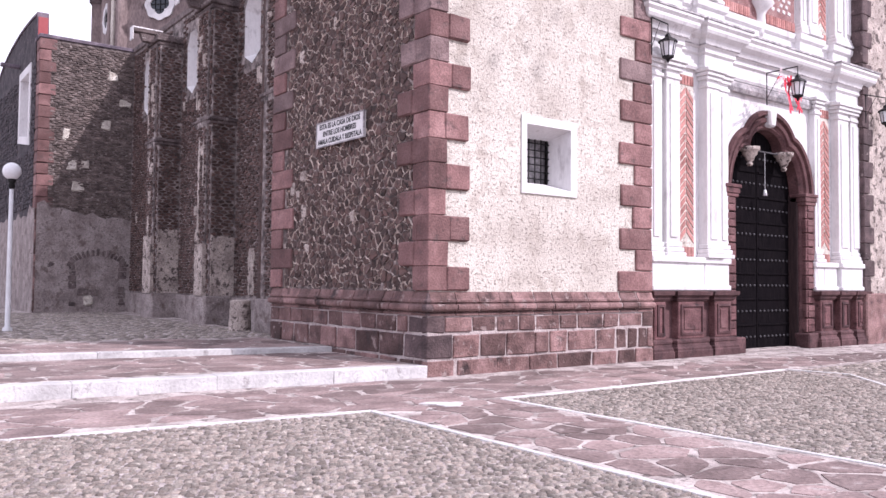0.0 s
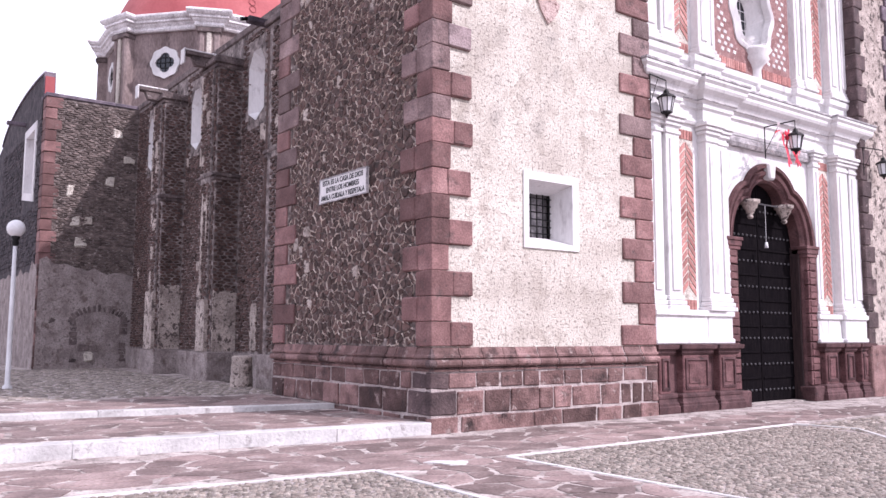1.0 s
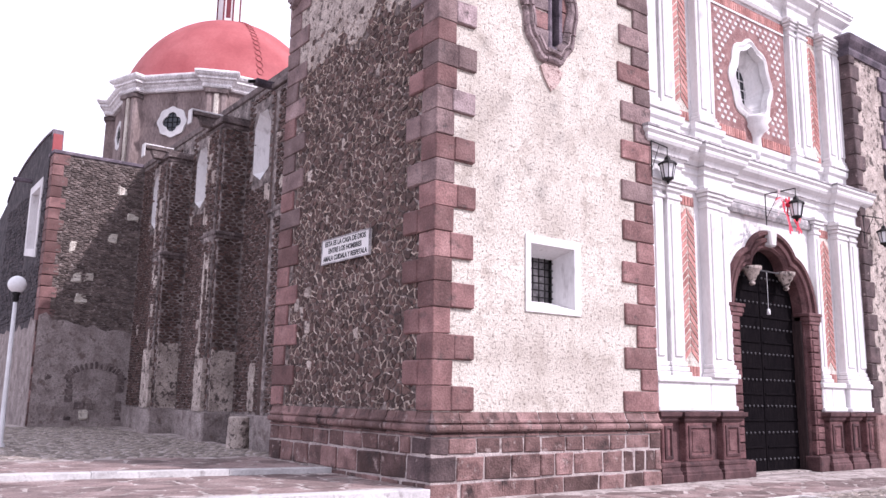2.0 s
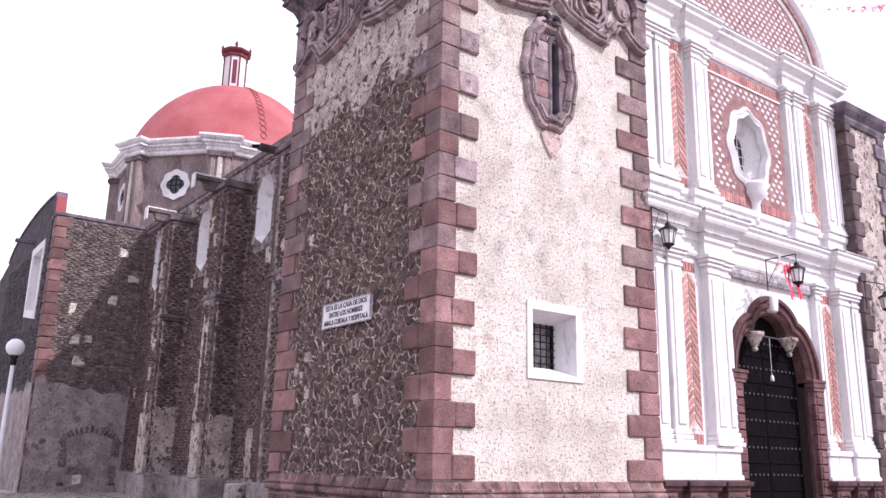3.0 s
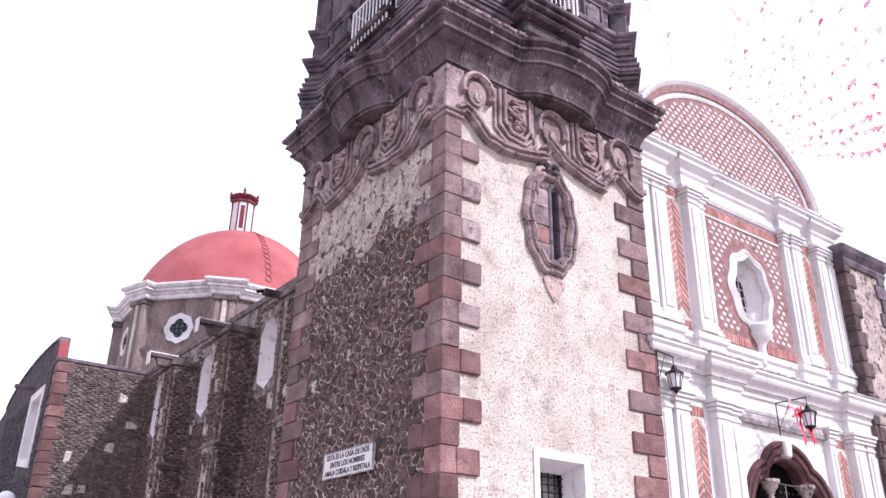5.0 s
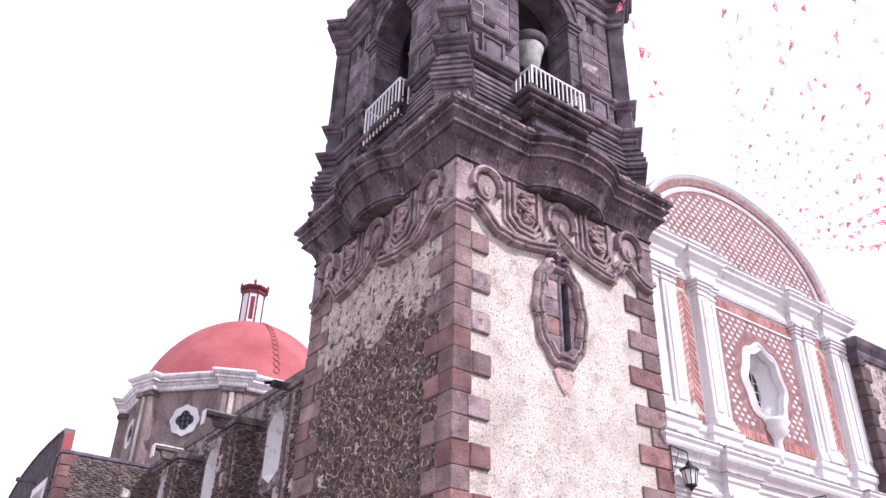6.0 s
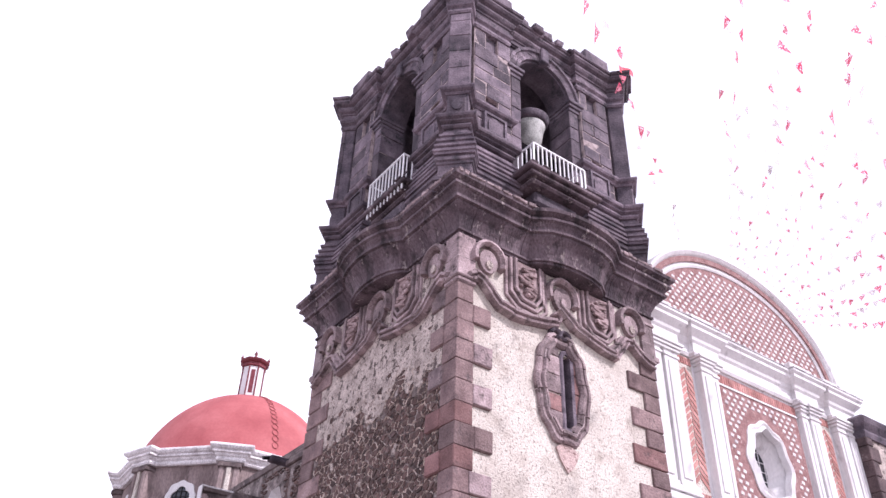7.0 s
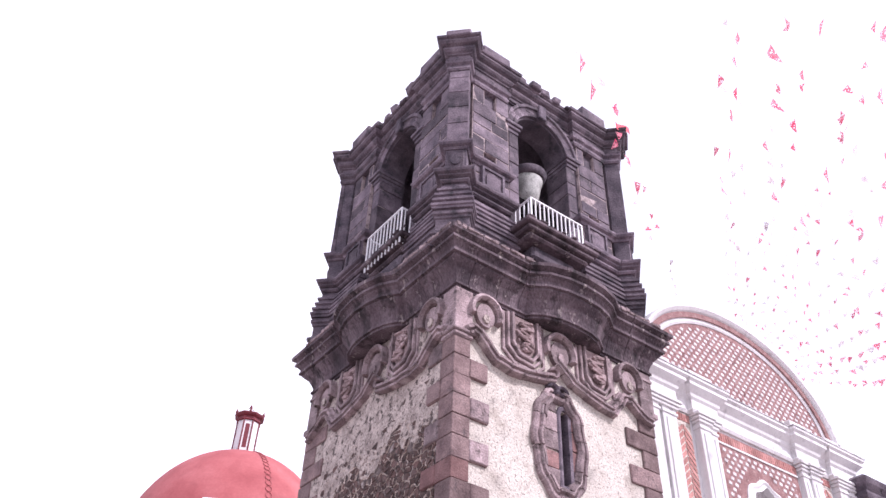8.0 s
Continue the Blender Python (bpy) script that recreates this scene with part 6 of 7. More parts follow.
for y0, y1 in ((6.5, 8.35), (11.85, 12.95), (16.5, 17.5)):
    buttress(y0, y1)
gutter(12.6, 9.62, 1.0)
gutter(17.0, 9.62, 1.0)
box("parapet", (NX - 0.05, W2, 10.22), (NX + 0.7, 22.0, 10.45), SOOT, nave, 0.03)
box("nave_foot", (NX - 0.1, W2, 0.1), (NX + 0.1, 22.0, 1.0), LOW_PLASTER, nave, 0.02)
for y0, y1, z1 in ((11.98, 12.6, 2.5), (16.6, 17.4, 2.9)):
    edge_ = [(y0 + (y1 - y0) * i / 12, z1 + 0.1 * noise.noise((i * 0.9, y0, 2.0))) for i in range(13)]
    slab("plaster_patch", side(BX), [(y1, 1.05), (y0, 1.05)] + edge_, [], 0.135, -0.05, PLASTER_OLD, nave)
    top_ = [(BX + 0.05 + 0.68 * i / 8, z1 + 0.2 + 0.12 * noise.noise((i * 1.1, y1, 4.0))) for i in range(9)]
    slab("plaster_patch", front(round(y0) - (0.15 if y0 < 14 else 0.5)), [(BX + 0.73, 1.05), (BX + 0.05, 1.05)] + top_, [], 0.06, -0.05, PLASTER_OLD, nave)
rng = random.Random(61)
for y, x, z0, z1, w in ((12.42, BX - 0.08, 2.3, 5.7, 0.09), (12.1, BX - 0.08, 1.2, 5.4, 0.05), (17.0, BX - 0.08, 2.6, 5.6, 0.12), (17.2, BX - 0.08, 6.3, 8.8, 0.08), (12.7, BX - 0.08, 6.4, 8.6, 0.06), (13.2, NX, 1.4, 6.8, 0.1), (17.8, NX, 1.6, 6.4, 0.14), (18.6, NX, 1.2, 3.8, 0.2), (9.4, NX, 1.1, 2.1, 0.35), (10.6, NX, 1.1, 1.9, 0.25)):
    z = z0
    while z < z1:   # broken lengths with ragged edges
        hgt = rng.uniform(0.25, 0.8)
        if rng.random() < 0.72:
            pts = [(y - w * rng.uniform(0.4, 1.1), z + hgt * i / 5) for i in range(6)]
            pts += [(y + w * rng.uniform(0.3, 1.1), z + hgt * i / 5) for i in range(5, -1, -1)]
            slab("plaster_patch", side(x), pts, [], 0.045, -0.03, PLASTER_OLD, nave)
        z += hgt
# half-round shaft with rings beside the tower
lathe("round_shaft", (NX - 0.35, 8.62, 0.2), [(0.34, 0.0), (0.34, 4.5), (0.4, 4.56), (0.42, 4.66), (0.36, 4.72), (0.33, 5.6), (0.4, 5.7), (0.44, 5.86), (0.36, 5.92), (0.32, 6.0), (0.3, 8.9), (0.0, 8.95)], RUBBLE, nave, 14, False, "half-round rubble shaft with ring mouldings")
trough = thing("stone_drum", "stubby pale stone drum against the foot of the nave", "stone drum", at=(0.6, 8.9, 0.26))
lathe("block", (0.6, 8.75, 0.24), [(0.0, 0.78), (0.2, 0.77), (0.25, 0.74), (0.24, 0.56), (0.26, 0.54), (0.25, 0.3), (0.27, 0.28), (0.27, 0.0)], PLASTER_OLD, trough, 14, False)

# drain at the nave's roof corner
drain = thing("drain_spout", "dark drain trough with an iron spout by the tower", "drain spout", at=(0.9, 8.67, 9.42))
box("trough", (0.45, 8.55, 9.42), (1.75, 8.8, 9.58), DARK, drain, 0.03)
rod("pipe", (0.5, 8.67, 9.52), (0.28, 8.67, 9.46), 0.05, IRON, drain, 8)

# ---- transept ----
transept = thing("transept", "transept arm of dark coursed stone with a curved gable", "church transept")
TX, TY = -1.62, 22.0
box("front_wall", (TX, TY, 0.1), (2.2, TY + 0.8, 10.28), NAVE_MORTAR, transept, label="coursed dark stone in grey mortar")
pg = [(TX + 0.02, 0.1)] + [(2.2, 0.1), (2.2, 3.7)] + [(2.2 - 3.8 * i / 16, 3.75 + 0.25 * noise.noise((i * 0.7, 3.0, 1.0)) + 0.5 * (i / 16) ** 2) for i in range(1, 17)]
slab("low_plaster", front(TY), pg, [], 0.05, -0.02, LOW_PLASTER, transept, "remains of grey plaster on the lower wall")
gz = [(22.0, 0.1), (34.0, 0.1), (34.0, 9.4)] + [(31.4 - 8.9 * i / 24, 9.55 + 1.75 * math.sqrt(max(0, 1 - ((31.4 - 8.9 * i / 24 - 24.3) / 7.4) ** 2))) for i in range(25)] + [(22.4, 10.28), (22.0, 10.28)]
slab("gable_wall", side(TX), gz, [[(23.6, 6.6), (25.7, 6.95), (25.7, 9.5), (23.6, 9.55)]], 0.0, -0.32, GABLE, transept, "gable wall with its shade put into the colour")
plast = [(22.05, 0.1), (31.8, 0.1), (31.8, 3.7)] + [(31.0 - 8.9 * i / 20, 3.85 + 0.3 * noise.noise((i * 0.8, 9.0, 1.0)) + 0.2 * (i > 17)) for i in range(21)]
slab("low_plaster", side(TX), plast, [], 0.04, -0.02, LOW_PLASTER, transept, "remains of grey plaster on the lower wall")
sweep("coping", [p for p in gz if p[1] > 9.5][:-1], [(-0.02, -0.34), (-0.02, 0.05), (0.06, 0.05), (0.06, -0.34)], lambda a, b, d: side(TX)(a, b, d), DARK, transept)
box("gable_end", (TX - 0.03, 22.33, 10.28), (TX + 0.3, 22.41, 11.1), DOME, transept, label="red painted end of the gable")
wf = slab("transept_window", side(TX), [(23.5, 6.5), (25.8, 6.85), (25.8, 9.6), (23.5, 9.65)], [[(23.8, 6.85), (25.5, 7.1), (25.5, 9.3), (23.8, 9.35)]], 0.04, -0.5, WHITE, transept, "white framed tall window")
slab("pane", side(TX), rect(23.7, 25.6, 6.7, 9.5), [], -0.3, -0.32, WHITE_OLD, wf)
box("coping_slab", (TX - 0.05, TY - 0.06, 10.26), (2.2, TY + 0.8, 10.4), DARK, transept, 0.02)
for i in range(24):
    z0 = 0.3 + i * 0.415
    w = 0.55 if i % 2 else 0.38
    box("quoin", (TX - 0.03, TY - 0.035, z0), (TX + w, TY + 0.5, z0 + 0.4), PINK if i > 8 else BLOCK, transept, 0.02, jitter=0.012)
box("rear_block", (TX + 0.7, 23.0, 0.1), (14.0, 38.0, 9.6), SOOT, transept)
box("spout", (TX - 0.7, 25.9, 9.9), (TX + 0.1, 26.1, 10.05), DARK, transept, 0.02)
# blocked old arch: a ring of dark bricks on rough dark jamb stones
rng = random.Random(52)
for i in range(17):
    k = math.pi * (i + 0.5) / 17
    m = pose(0.53 + 0.98 * math.cos(k), TY - 0.05, 1.95 + 0.52 * math.sin(k), 0, 90 - math.degrees(math.atan2(math.sin(k) * 0.98, math.cos(k) * 0.6)), 0)
    box("voussoir", (-0.05, -0.03, -0.12), (0.05, 0.06, 0.12 + rng.uniform(-0.03, 0.03)), SOOT, transept, 0.012, m=m, jitter=0.012)
for x in (-0.36, 1.42):
    z = 0.5
    while z < 1.95:
        hgt = rng.uniform(0.12, 0.3)
        if rng.random() < 0.75:
            box("jamb_stone", (x - rng.uniform(0.08, 0.16), TY - 0.075, z), (x + rng.uniform(0.08, 0.16), TY + 0.02, z + hgt - 0.02), SOOT, transept, 0.02, jitter=0.02)
        z += hgt
for x, z, w in ((-1.05, 2.05, 0.12), (0.05, 1.02, 0.2), (0.36, 0.98, 0.16)):
    box("dark_stone", (x - w, TY - 0.07, z - 0.12), (x + w, TY, z + 0.12), SOOT, transept, 0.03, jitter=0.04)
box("niche_stone", (0.05, TY - 0.16, 0.5), (0.38, TY, 0.86), PLASTER, transept, 0.06, jitter=0.03)

# rough stones of the gable wall, its shade put into their dark colour
gable_rng = random.Random(70)
masonry(transept, "rubble_stone", [p for p in cells(22.45, 31.0, 4.1, 9.45, 0.4, 0.16, gable_rng, 0.4) if not (23.3 < sum(q[0] for q in p) / len(p) < 26.0 and 6.3 < sum(q[1] for q in p) / len(p) < 9.8)], side(TX), 0.012, 0.035, gable_rng, GABLE, GABLE, lambda p: False, "rubble_rest", "stones with the shade of the wall in their colour", True)

# ---- dome over the crossing ----
DC = Vector((8.34, 31.0))
dome = thing("dome", "smooth red dome with a lantern on an octagonal drum", "dome", at=(8.34, 31.0, 9.6))
view = math.atan2(-0.933, -0.36) - math.radians(4.6)


def quatrefoil(cu, cv, k):
    """Four round lobes, up, down and to the sides."""
    out = []
    for i in range(48):
        t = 2 * math.pi * i / 48
        p = (t + math.pi / 4) % (math.pi / 2) - math.pi / 4
        r = k * (0.23 * math.cos(p) + math.sqrt(0.25 ** 2 - (0.23 * math.sin(p)) ** 2))
        out.append((cu + r * math.cos(t), cv + r * math.sin(t)))
    return out


def octagon(r, shift=0.0):
    return [(DC.x + r * math.cos(view + shift + k * math.pi / 4), DC.y + r * math.sin(view + shift + k * math.pi / 4)) for k in range(8)]


bm = bmesh.new()
add_slab(bm, plan, octagon(5.75), [], 9.4, 15.9)
part("drum", bm, DRUM, dome, "weathered grey-brown render")
rib_path = []
for k in range(8):
    a = view + k * math.pi / 4
    rad, tan = Vector((math.cos(a), math.sin(a))), Vector((-math.sin(a), math.cos(a)))
    c = DC + rad * 5.75
    m = pose(c.x, c.y, 0, 0, 0, math.degrees(a) + 90)
    pier = box("drum_pier", (-0.48, -0.2, 9.4), (0.48, 0.4, 15.76), DRUM, dome, 0.03, m=m)
    for u in (-0.33, 0.0, 0.33):
        box("pilaster_strip", (u - 0.11, -0.3 if u == 0 else -0.26, 10.5), (u + 0.11, 0.1, 15.45), DRUM if u else PLASTER, pier, 0.03, m=m)
    box("pier_capital", (-0.54, -0.36, 15.42), (0.54, 0.4, 15.66), SOOT, pier, 0.04, m=m)
    box("pier_base", (-0.58, -0.36, 11.6), (0.58, 0.4, 11.9), DRUM, pier, 0.04, m=m)
    for w, o in ((-0.6, 0.0), (-0.6, 0.26), (0.6, 0.26), (0.6, 0.0)):
        p = DC + rad * (5.75 + o - (0.12 if o == 0 else 0)) + tan * w
        rib_path.append((p.x, p.y))
sweep("drum_cornice", rib_path, [(-0.8, 15.7), (0.05, 15.7), (0.1, 15.78), (0.06, 15.82), (0.06, 15.9), (0.14, 15.96), (0.18, 16.04), (0.28, 16.08), (0.28, 16.16), (0.25, 16.18), (0.36, 16.24), (0.43, 16.34), (0.43, 16.42), (0.28, 16.5), (-0.8, 16.55)], plan, WHITE_OLD, dome, True, "white stained cornice, broken over the piers")
sweep("drum_string", rib_path, [(-0.3, 11.5), (0.08, 11.5), (0.1, 11.6), (-0.3, 11.66)], plan, DARK, dome, True)
shell = lathe("dome_shell", (DC.x, DC.y, 14.9), [(5.6 * math.cos(math.pi / 2 * i / 28), 6.5 * math.sin(math.pi / 2 * i / 28)) for i in range(4, 29)], DOME, dome, 72, True, "smooth red painted dome")
for i in range(18):
    t = math.radians(20 + i * 3.7)
    a = view + math.radians(21)
    c = Vector((DC.x + 5.62 * math.cos(t) * math.cos(a), DC.y + 5.62 * math.cos(t) * math.sin(a), 14.9 + 6.52 * math.sin(t)))
    tanv, up = Vector((-math.sin(a), math.cos(a), 0)), Vector((-math.sin(t) * math.cos(a), -math.sin(t) * math.sin(a), math.cos(t)))
    bm = bmesh.new()
    outv = tanv.cross(up)
    loop_ = [[bm.verts.new(c + (tanv * 0.16 * math.cos(w) + up * 0.19 * math.sin(w)) * r + outv * h) for r, h in ((0.9, 0), (1.0, 0.015), (1.1, 0), (1.0, -0.03))] for w in [2 * math.pi * q / 12 for q in range(12)]]
    for q in range(12):
        for e in range(4):
            bm.faces.new((loop_[q][e], loop_[q][(e + 1) % 4], loop_[(q + 1) % 12][(e + 1) % 4], loop_[(q + 1) % 12][e]))
    part("dome_ring", bm, RING, shell)
for k in (0, 7, 1):
    a = view - math.pi / 8 - (k - 0) * math.pi / 4 if k < 7 else view + math.pi / 8
    face = DC + Vector((math.cos(a), math.sin(a))) * (5.75 * math.cos(math.pi / 8))
    tan = Vector((-math.sin(a), math.cos(a)))
    fr = lambda u, v, d=0.0, face=face, tan=tan, a=a: Vector((face.x + tan.x * u + math.cos(a) * d, face.y + tan.y * u + math.sin(a) * d, v))
    w_ = slab("quatrefoil_window", fr, ellipse(0, 14.2, 0.74, 0.74, 48, 8, 0.045), [quatrefoil(0, 14.2, 1.0)], 0.09, -0.05, WHITE, dome, "white four-lobed window frame")
    slab("pane", fr, quatrefoil(0, 14.2, 1.06), [], 0.012, -0.06, GLASS, w_)
    for i in (-1, 0, 1):
        rod("glazing_bar", fr(i * 0.25, 13.75, 0.035), fr(i * 0.25, 14.65, 0.035), 0.02, IRON, w_, 4)
        rod("glazing_bar", fr(-0.45, 14.2 + i * 0.25, 0.035), fr(0.45, 14.2 + i * 0.25, 0.035), 0.02, IRON, w_, 4)
LC = (DC.x - 0.2, DC.y + 0.06)
lant = lathe("lantern", (*LC, 21.1), [(0.64, 0.0), (0.64, 2.45), (0.0, 2.5)], WHITE, dome, 8, False, "white octagonal lantern with dark red trim")
lathe("lantern_foot", (*LC, 21.2), [(0.78, -0.1), (0.78, 0.12), (0.7, 0.18), (0.64, 0.22)], TRIMRED, lant, 8, False)
lathe("lantern_cornice", (*LC, 23.42), [(0.66, 0.0), (0.74, 0.05), (0.7, 0.12), (0.7, 0.24), (0.82, 0.3), (0.88, 0.38), (0.88, 0.46), (0.7, 0.52), (0.0, 0.6)], TRIMRED, lant, 8, False)
for k in range(8):
    a = k * math.pi / 4
    c0 = Vector((LC[0] + 0.65 * math.cos(a), LC[1] + 0.65 * math.sin(a), 0))
    rod("lantern_rib", c0 + Vector((0, 0, 21.35)), c0 + Vector((0, 0, 23.5)), 0.045, TRIMRED, lant, 6)
    a += math.pi / 8
    c1 = Vector((LC[0] + 0.59 * math.cos(a), LC[1] + 0.59 * math.sin(a), 0))
    m = pose(c1.x, c1.y, 0, 0, 0, math.degrees(a) + 90)
    if k % 2 == 1:
        box("lantern_window", (-0.12, -0.02, 21.75), (0.12, 0.05, 23.2), TRIMRED, lant, 0.01, m=m)
        lathe("finial", (LC[0] + 0.76 * math.cos(a), LC[1] + 0.76 * math.sin(a), 23.85), [(0.0, 0.5), (0.04, 0.36), (0.1, 0.24), (0.06, 0.14), (0.09, 0.0)], TRIMRED, lant, 8)
rod("cross", (*LC, 23.9), (*LC, 24.6), 0.03, WHITE, lant)
rod("cross_arm", (LC[0] - 0.2, LC[1], 24.4), (LC[0] + 0.2, LC[1], 24.4), 0.03, WHITE, lant)

# ---- globe lamp in the yard ----
lamp = thing("street_lamp", "thin pale lamp post with a white globe in the yard", "street lamp", at=(-4.17, 11.0, STEP_2))
lathe("post", (-4.17, 11.0, 0.24), [(0.11, 0.0), (0.11, 0.08), (0.06, 0.12), (0.055, 1.4), (0.045, 3.4), (0.0, 3.4)], POLE, lamp, 12)
lathe("neck", (-4.17, 11.0, 3.58), [(0.045, 0.0), (0.08, 0.06), (0.06, 0.14), (0.1, 0.2), (0.09, 0.26), (0.0, 0.26)], IRON, lamp, 12)
lathe("globe", (-4.17, 11.0, 4.0), [(0.205 * math.sin(math.pi * i / 18), -0.205 * math.cos(math.pi * i / 18)) for i in range(19)], GLOBE, lamp, 28)

# ---- strings of paper pennants over the yard ----
rng = random.Random(77)


def pennant_string(a, b, n, sag, first):
    a, b = Vector(a), Vector(b)
    ob = thing("pennant_string", "string of pink and pale paper pennants against the sky", "pennants", "strings of pennants", at=a)
    pts = [a.lerp(b, i / 24) - Vector((0, 0, sag * 4 * (i / 24) * (1 - i / 24))) for i in range(25)]
    bm = bmesh.new()
    for p, q in zip(pts, pts[1:]):
        add_rod(bm, p, q, 0.0008, 3)
    part("cord", bm, CLOTH_PALE, ob)
    for i in range(n):
        t = first + (1 - first) * (i + rng.uniform(0.1, 0.9)) / n
        p = a.lerp(b, t) - Vector((0, 0, sag * 4 * t * (1 - t)))
        way = (b - a).normalized()
        s = rng.uniform(0.06, 0.115) * (0.45 + 1.15 * t)
        p += Vector((rng.uniform(-0.35, 0.35), rng.uniform(-0.2, 0.2), 0)) * t
        p.z += rng.uniform(-0.15, 0.15) * t
        swing = Vector((rng.uniform(-0.5, 0.5), rng.uniform(-0.5, 0.5), -1)).normalized()
        bm = bmesh.new()
        fold = way.cross(swing).normalized() * rng.uniform(-0.1, 0.1)
        tip = p + swing * s * rng.uniform(1.5, 2.1) + way * s * rng.uniform(-0.4, 0.4)
        v = [bm.verts.new(x) for x in (p - way * s, p + fold, p + way * s, p.lerp(tip, 0.55) + fold * 0.6, tip)]
        bm.faces.new((v[0], v[1], v[3]))
        bm.faces.new((v[1], v[2], v[3]))
        bm.faces.new((v[0], v[3], v[4]))
        bm.faces.new((v[3], v[2], v[4]))
        part("pennant", bm, CLOTH_PINK if rng.random() < 0.35 + 0.4 * t else CLOTH_PALE, ob)


pennant_string((6.53, -0.52, 13.36), (-2.89, -6.24, 11.16), 22, 0.06, 0.10)
pennant_string((9.64, 0.3, 15.1), (-1.5, -7.55, 11.47), 19, 0.30, 0.02)
pennant_string((9.89, 0.3, 15.1), (-0.25, -7.27, 13.03), 19, 0.30, 0.02)
pennant_string((10.14, 0.3, 15.09), (-0.84, -8.17, 11.2), 19, 0.30, 0.02)
pennant_string((10.38, 0.3, 15.07), (1.11, -7.84, 13.48), 19, 0.30, 0.02)
pennant_string((10.63, 0.3, 15.04), (0.51, -8.62, 11.54), 19, 0.30, 0.02)
pennant_string((10.87, 0.3, 14.99), (2.88, -8.08, 13.39), 19, 0.30, 0.02)
pennant_string((11.11, 0.3, 14.94), (2.71, -8.36, 12.22), 19, 0.30, 0.02)
pennant_string((11.34, 0.3, 14.88), (3.98, -7.63, 12.18), 19, 0.30, 0.02)
pennant_string((11.56, 0.3, 14.8), (5.94, -6.72, 12.74), 19, 0.30, 0.02)
pennant_string((11.78, 0.3, 14.72), (7.96, -5.69, 13.09), 19, 0.30, 0.02)
pennant_string((11.99, 0.3, 14.63), (9.88, -4.76, 13.52), 19, 0.30, 0.02)
pennant_string((12.19, 0.3, 14.53), (11.78, -3.82, 13.92), 19, 0.30, 0.02)
pennant_string((12.38, 0.3, 14.42), (13.61, -2.97, 14.44), 19, 0.30, 0.02)
pennant_string((12.56, 0.3, 14.3), (15.51, -2.0, 14.74), 19, 0.30, 0.02)

# ---- the smallest pieces: rubble, flagstones and cobbles ----
rng = random.Random(3)


def rubble_kept(poly):
    u, v = sum(p[0] for p in poly) / len(poly), sum(p[1] for p in poly) / len(poly)
    e = plaster_edge(u) - v
    return e > 0.15 or (e > -1.1 and rng.random() < 0.5 + 0.45 * e)


tower_cells = list(cells(0.45, W2 - 0.6, 1.36, 9.7, 0.142, 0.115, rng, 0.5, 0.27))
masonry(tower, "rubble_stone", [p for p in tower_cells if rubble_kept(p)], side(0), 0.012, 0.017, rng, RUBBLE_PIECE, RUBBLE, lambda p: p[0][1] < 4.4 and p[0][0] < 3.6, "rubble_rest", "dark rubble stones, roughly laid", True, 0.14)
for share, seed in ((1.1, 5), (0.85, 6)):
    smears(tower, [p for p in tower_cells if p[0][1] < plaster_edge(p[0][0]) + 0.5], side(0), random.Random(seed), share, "pale squiggles of mortar between the stones")
masonry(transept, "rubble_stone", cells(TX + 0.34, NX, 3.7, 10.2, 0.32, 0.08, rng, 0.26), front(TY), 0.008, 0.035, rng, RUBBLE_PIECE, COURSED, lambda p: False, "rubble_rest", "thin courses of dark stone", True)
for y0, y1 in ((6.85, 8.0), (12.0, 12.8), (16.65, 17.35)):
    masonry(nave, "rubble_stone", cells(y0, y1, 1.1, 5.85, 0.32, 0.092, rng, 0.3), side(BX - 0.08), 0.009, 0.03, rng, RUBBLE_PIECE, RUBBLE, lambda p: False, "rubble_rest", "dark rubble stones", True)
    masonry(nave, "rubble_stone", cells(y0, y1, 6.15, 9.15, 0.32, 0.092, rng, 0.3), side(BX - 0.08), 0.009, 0.03, rng, RUBBLE_PIECE, RUBBLE, lambda p: False, "rubble_rest", "dark rubble stones", True)
for y0, y1 in ((6.5, 6.65), (8.2, 8.35), (11.86, 12.0), (12.8, 12.94), (16.51, 16.65), (17.35, 17.49)):
    for z0, z1 in ((1.1, 5.85), (6.15, 9.15)):
        masonry(nave, "rubble_stone", cells(y0, y1, z0, z1, 0.15, 0.14, rng, 0.2), side(BX), 0.008, 0.03, rng, RUBBLE_PIECE, RUBBLE, lambda p: False, "rubble_rest", "dark rubble stones", True)
for y0 in (11.85, 16.5):
    masonry(nave, "rubble_stone", cells(BX + 0.02, NX - 0.02, 1.1, 9.15, 0.26, 0.092, rng, 0.3), front(y0), 0.009, 0.03, rng, RUBBLE_PIECE, RUBBLE, lambda p: False, "rubble_rest", "dark rubble stones", True)
for y0, y1 in ((8.45, 11.8), (13.0, 16.45), (17.55, 21.9)):
    keep = [p for p in cells(y0, y1, 1.05, 10.1, 0.34, 0.092, rng, 0.32) if not any(a - 0.15 < sum(q[0] for q in p) / len(p) < b + 0.15 and 7.35 < sum(q[1] for q in p) / len(p) < 9.9 for a, b in WINS)]
    masonry(nave, "rubble_stone", keep, side(NX), 0.009, 0.03, rng, RUBBLE_PIECE, RUBBLE, lambda p: False, "rubble_rest", "dark rubble stones", True)

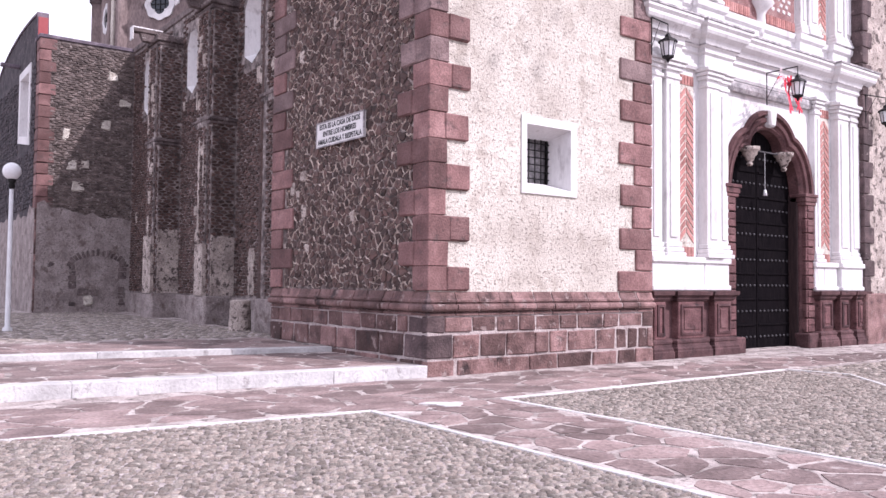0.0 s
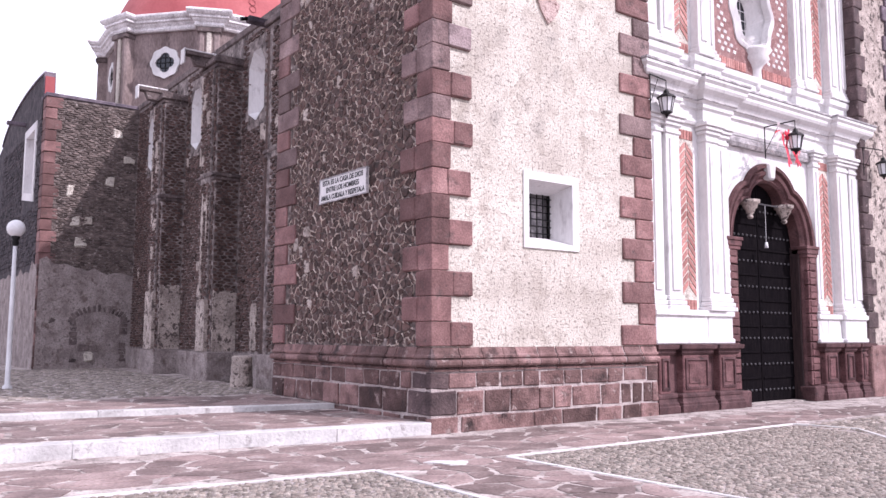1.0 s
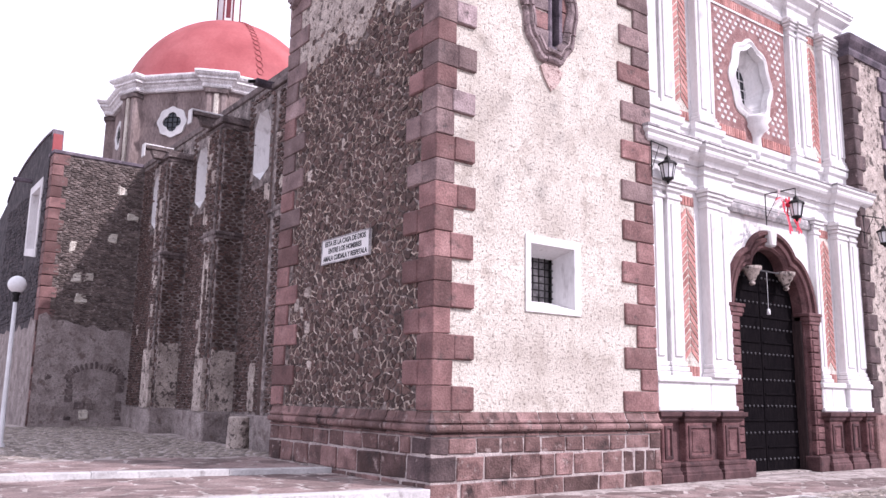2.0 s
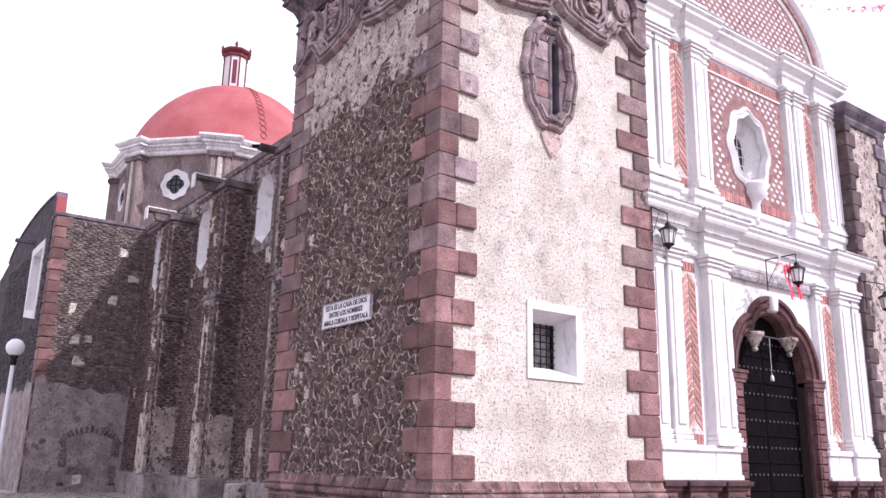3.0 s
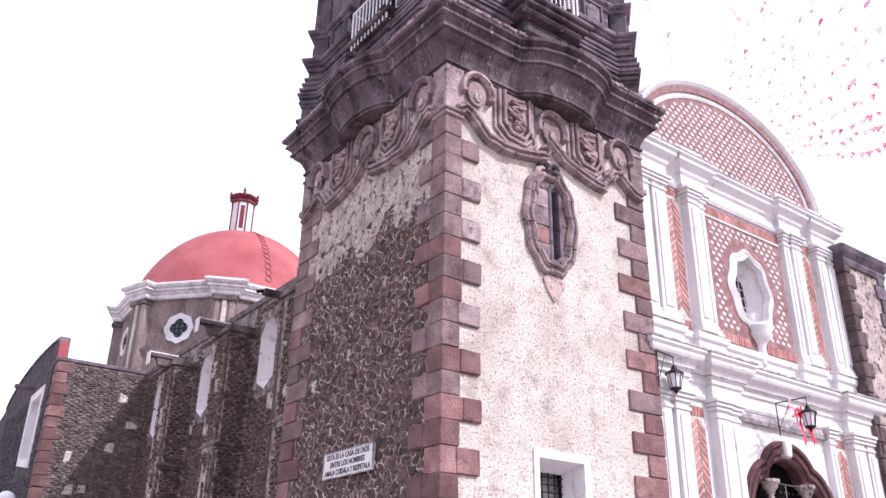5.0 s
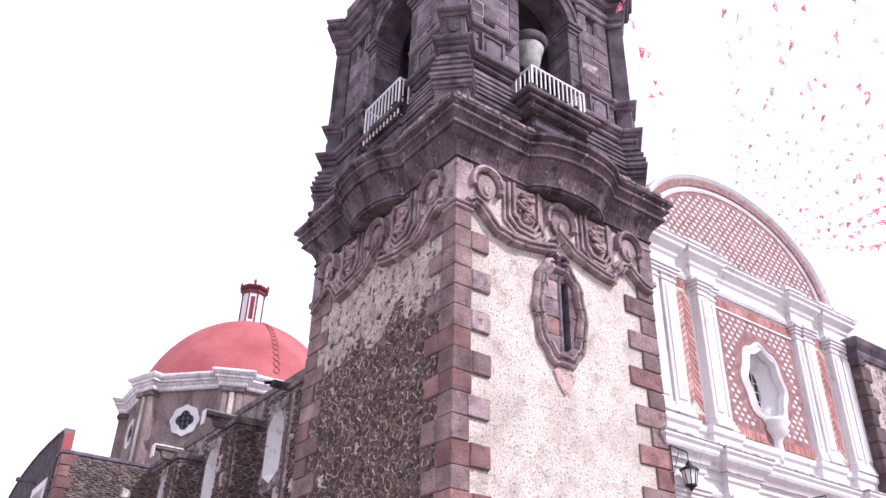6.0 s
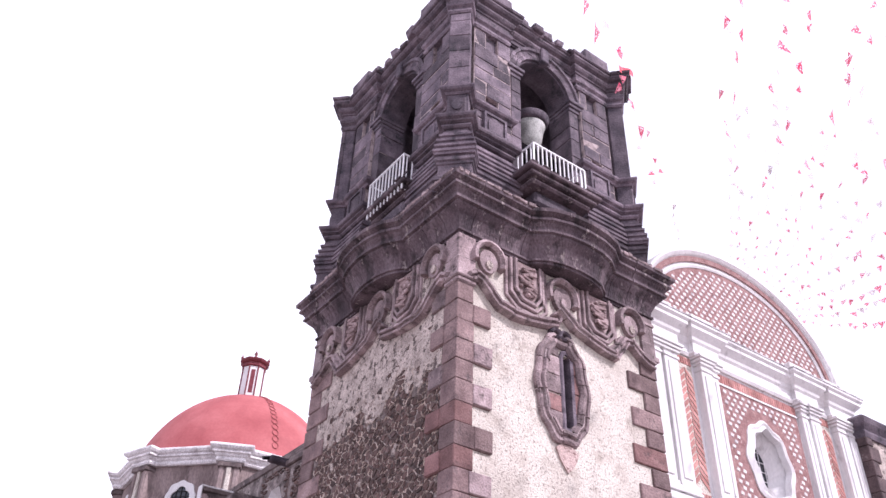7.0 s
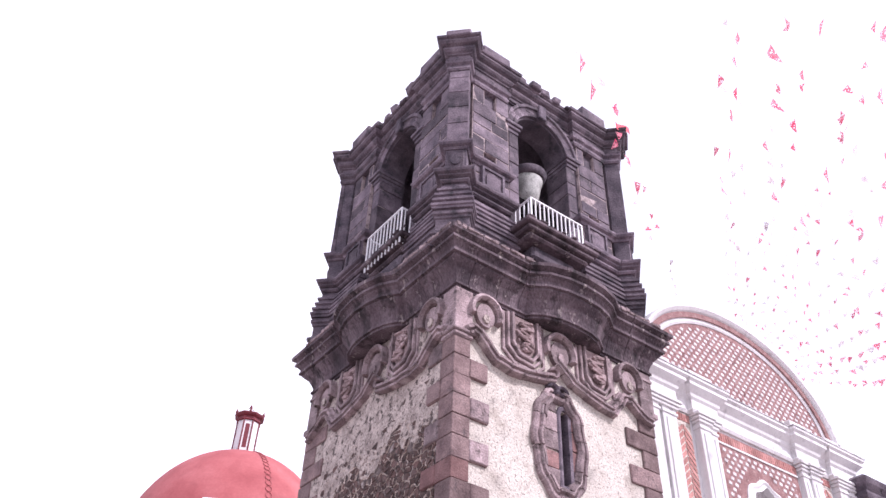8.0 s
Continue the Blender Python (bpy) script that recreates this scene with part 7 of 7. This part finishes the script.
rng = random.Random(41)
for _ in range(26):
    y, z = rng.uniform(8.6, 21.5), rng.uniform(1.3, 9.6)
    if not any(a - 0.3 < y < b + 0.3 and 7.2 < z < 10 for a, b in WINS) and not any(a - 0.2 < y < b + 0.2 for a, b in ((11.85, 12.95), (16.5, 17.5))):
        box("pale_stone", (NX - 0.045, y, z), (NX + 0.05, y + rng.uniform(0.15, 0.3), z + rng.uniform(0.2, 0.5)), PLASTER_OLD, nave, 0.02, jitter=0.03)
for y0, y1 in ((6.85, 8.0), (12.0, 12.8), (16.65, 17.35)):
    for _ in range(7):
        y, z = rng.uniform(y0, y1 - 0.2), rng.uniform(1.3, 8.6)
        box("pale_stone", (BX - 0.125, y, z), (BX, y + rng.uniform(0.14, 0.26), z + rng.uniform(0.2, 0.45)), PLASTER_OLD, nave, 0.02, jitter=0.03)
for _ in range(7):
    x, z = rng.uniform(TX + 0.6, 1.2), rng.uniform(4.6, 9.8)
    box("pale_stone", (x, TY - 0.05, z), (x + rng.uniform(0.2, 0.45), TY + 0.05, z + rng.uniform(0.2, 0.4)), PLASTER, transept, 0.03, jitter=0.05)
for _ in range(16):
    y, z = rng.uniform(0.9, 4.8), rng.uniform(1.5, 7.8)
    box("pale_stone", (-0.03, y, z), (0.05, y + rng.uniform(0.08, 0.18), z + rng.uniform(0.12, 0.3)), PLASTER_OLD, tower, 0.02, jitter=0.03)

rng = random.Random(8)
pave(paving, -2.46, -0.66, -9.5, -2.4, 0.5, 0.4, 0.0, lambda u, v: True, lambda p: True)
pave(paving, -11, 14.0, -2.36, -0.05, 0.66, 0.36, 0.0, lambda u, v: v < kerb_1(u) - 0.22 and v < -0.08 and (u > -2.4 or v > line_left(u) + 0.1), lambda p: p[0][0] < 9)
pave(terrace_low, -12, -0.06, 0.1, 5.2, 0.7, 0.4, STEP_1 - 0.006, lambda u, v: kerb_1(u) + 0.42 < v < kerb_2(u) - 0.12, lambda p: True)
pave(terrace_high, -12, -0.06, 2.9, 9.5, 0.75, 0.5, STEP_2 - 0.006, lambda u, v: kerb_2(u) + 0.38 < v < 6.0 - 0.16 * u, lambda p: True)
cobbles(paving, "cobbles", -11, -2.58, -9.5, -1.4, 0.075, 0.0, lambda u, v: v < line_left(u) - 0.06, "grey-brown river cobbles set in earth")
cobbles(paving, "cobbles", -0.5, 6.2, -9.5, -2.5, 0.078, 0.0, bed_right, "grey-brown river cobbles set in earth")
cobbles(paving, "cobbles", 5.4, 15.5, -7.5, -2.5, 0.14, 0.0, lambda u, v: not bed_right(u, v) and u > 6.2 + (v + 2.4) * 0.24, "grey-brown river cobbles set in earth")
cobbles(terrace_high, "cobbles", -13, 1.5, 5.9, 22.0, 0.21, STEP_2 - 0.006, lambda u, v: v > 6.2 - 0.16 * u and not (u > 0.7 and v > 6), "dark cobbles of the upper yard")
cobbles(paving, "cobbles", -14, -2.7, -16, -9.5, 0.15, 0.0, lambda u, v: True, "grey-brown river cobbles set in earth")
cobbles(paving, "cobbles", -0.45, 6, -16, -9.5, 0.15, 0.0, lambda u, v: bed_right(u, v), "grey-brown river cobbles set in earth")
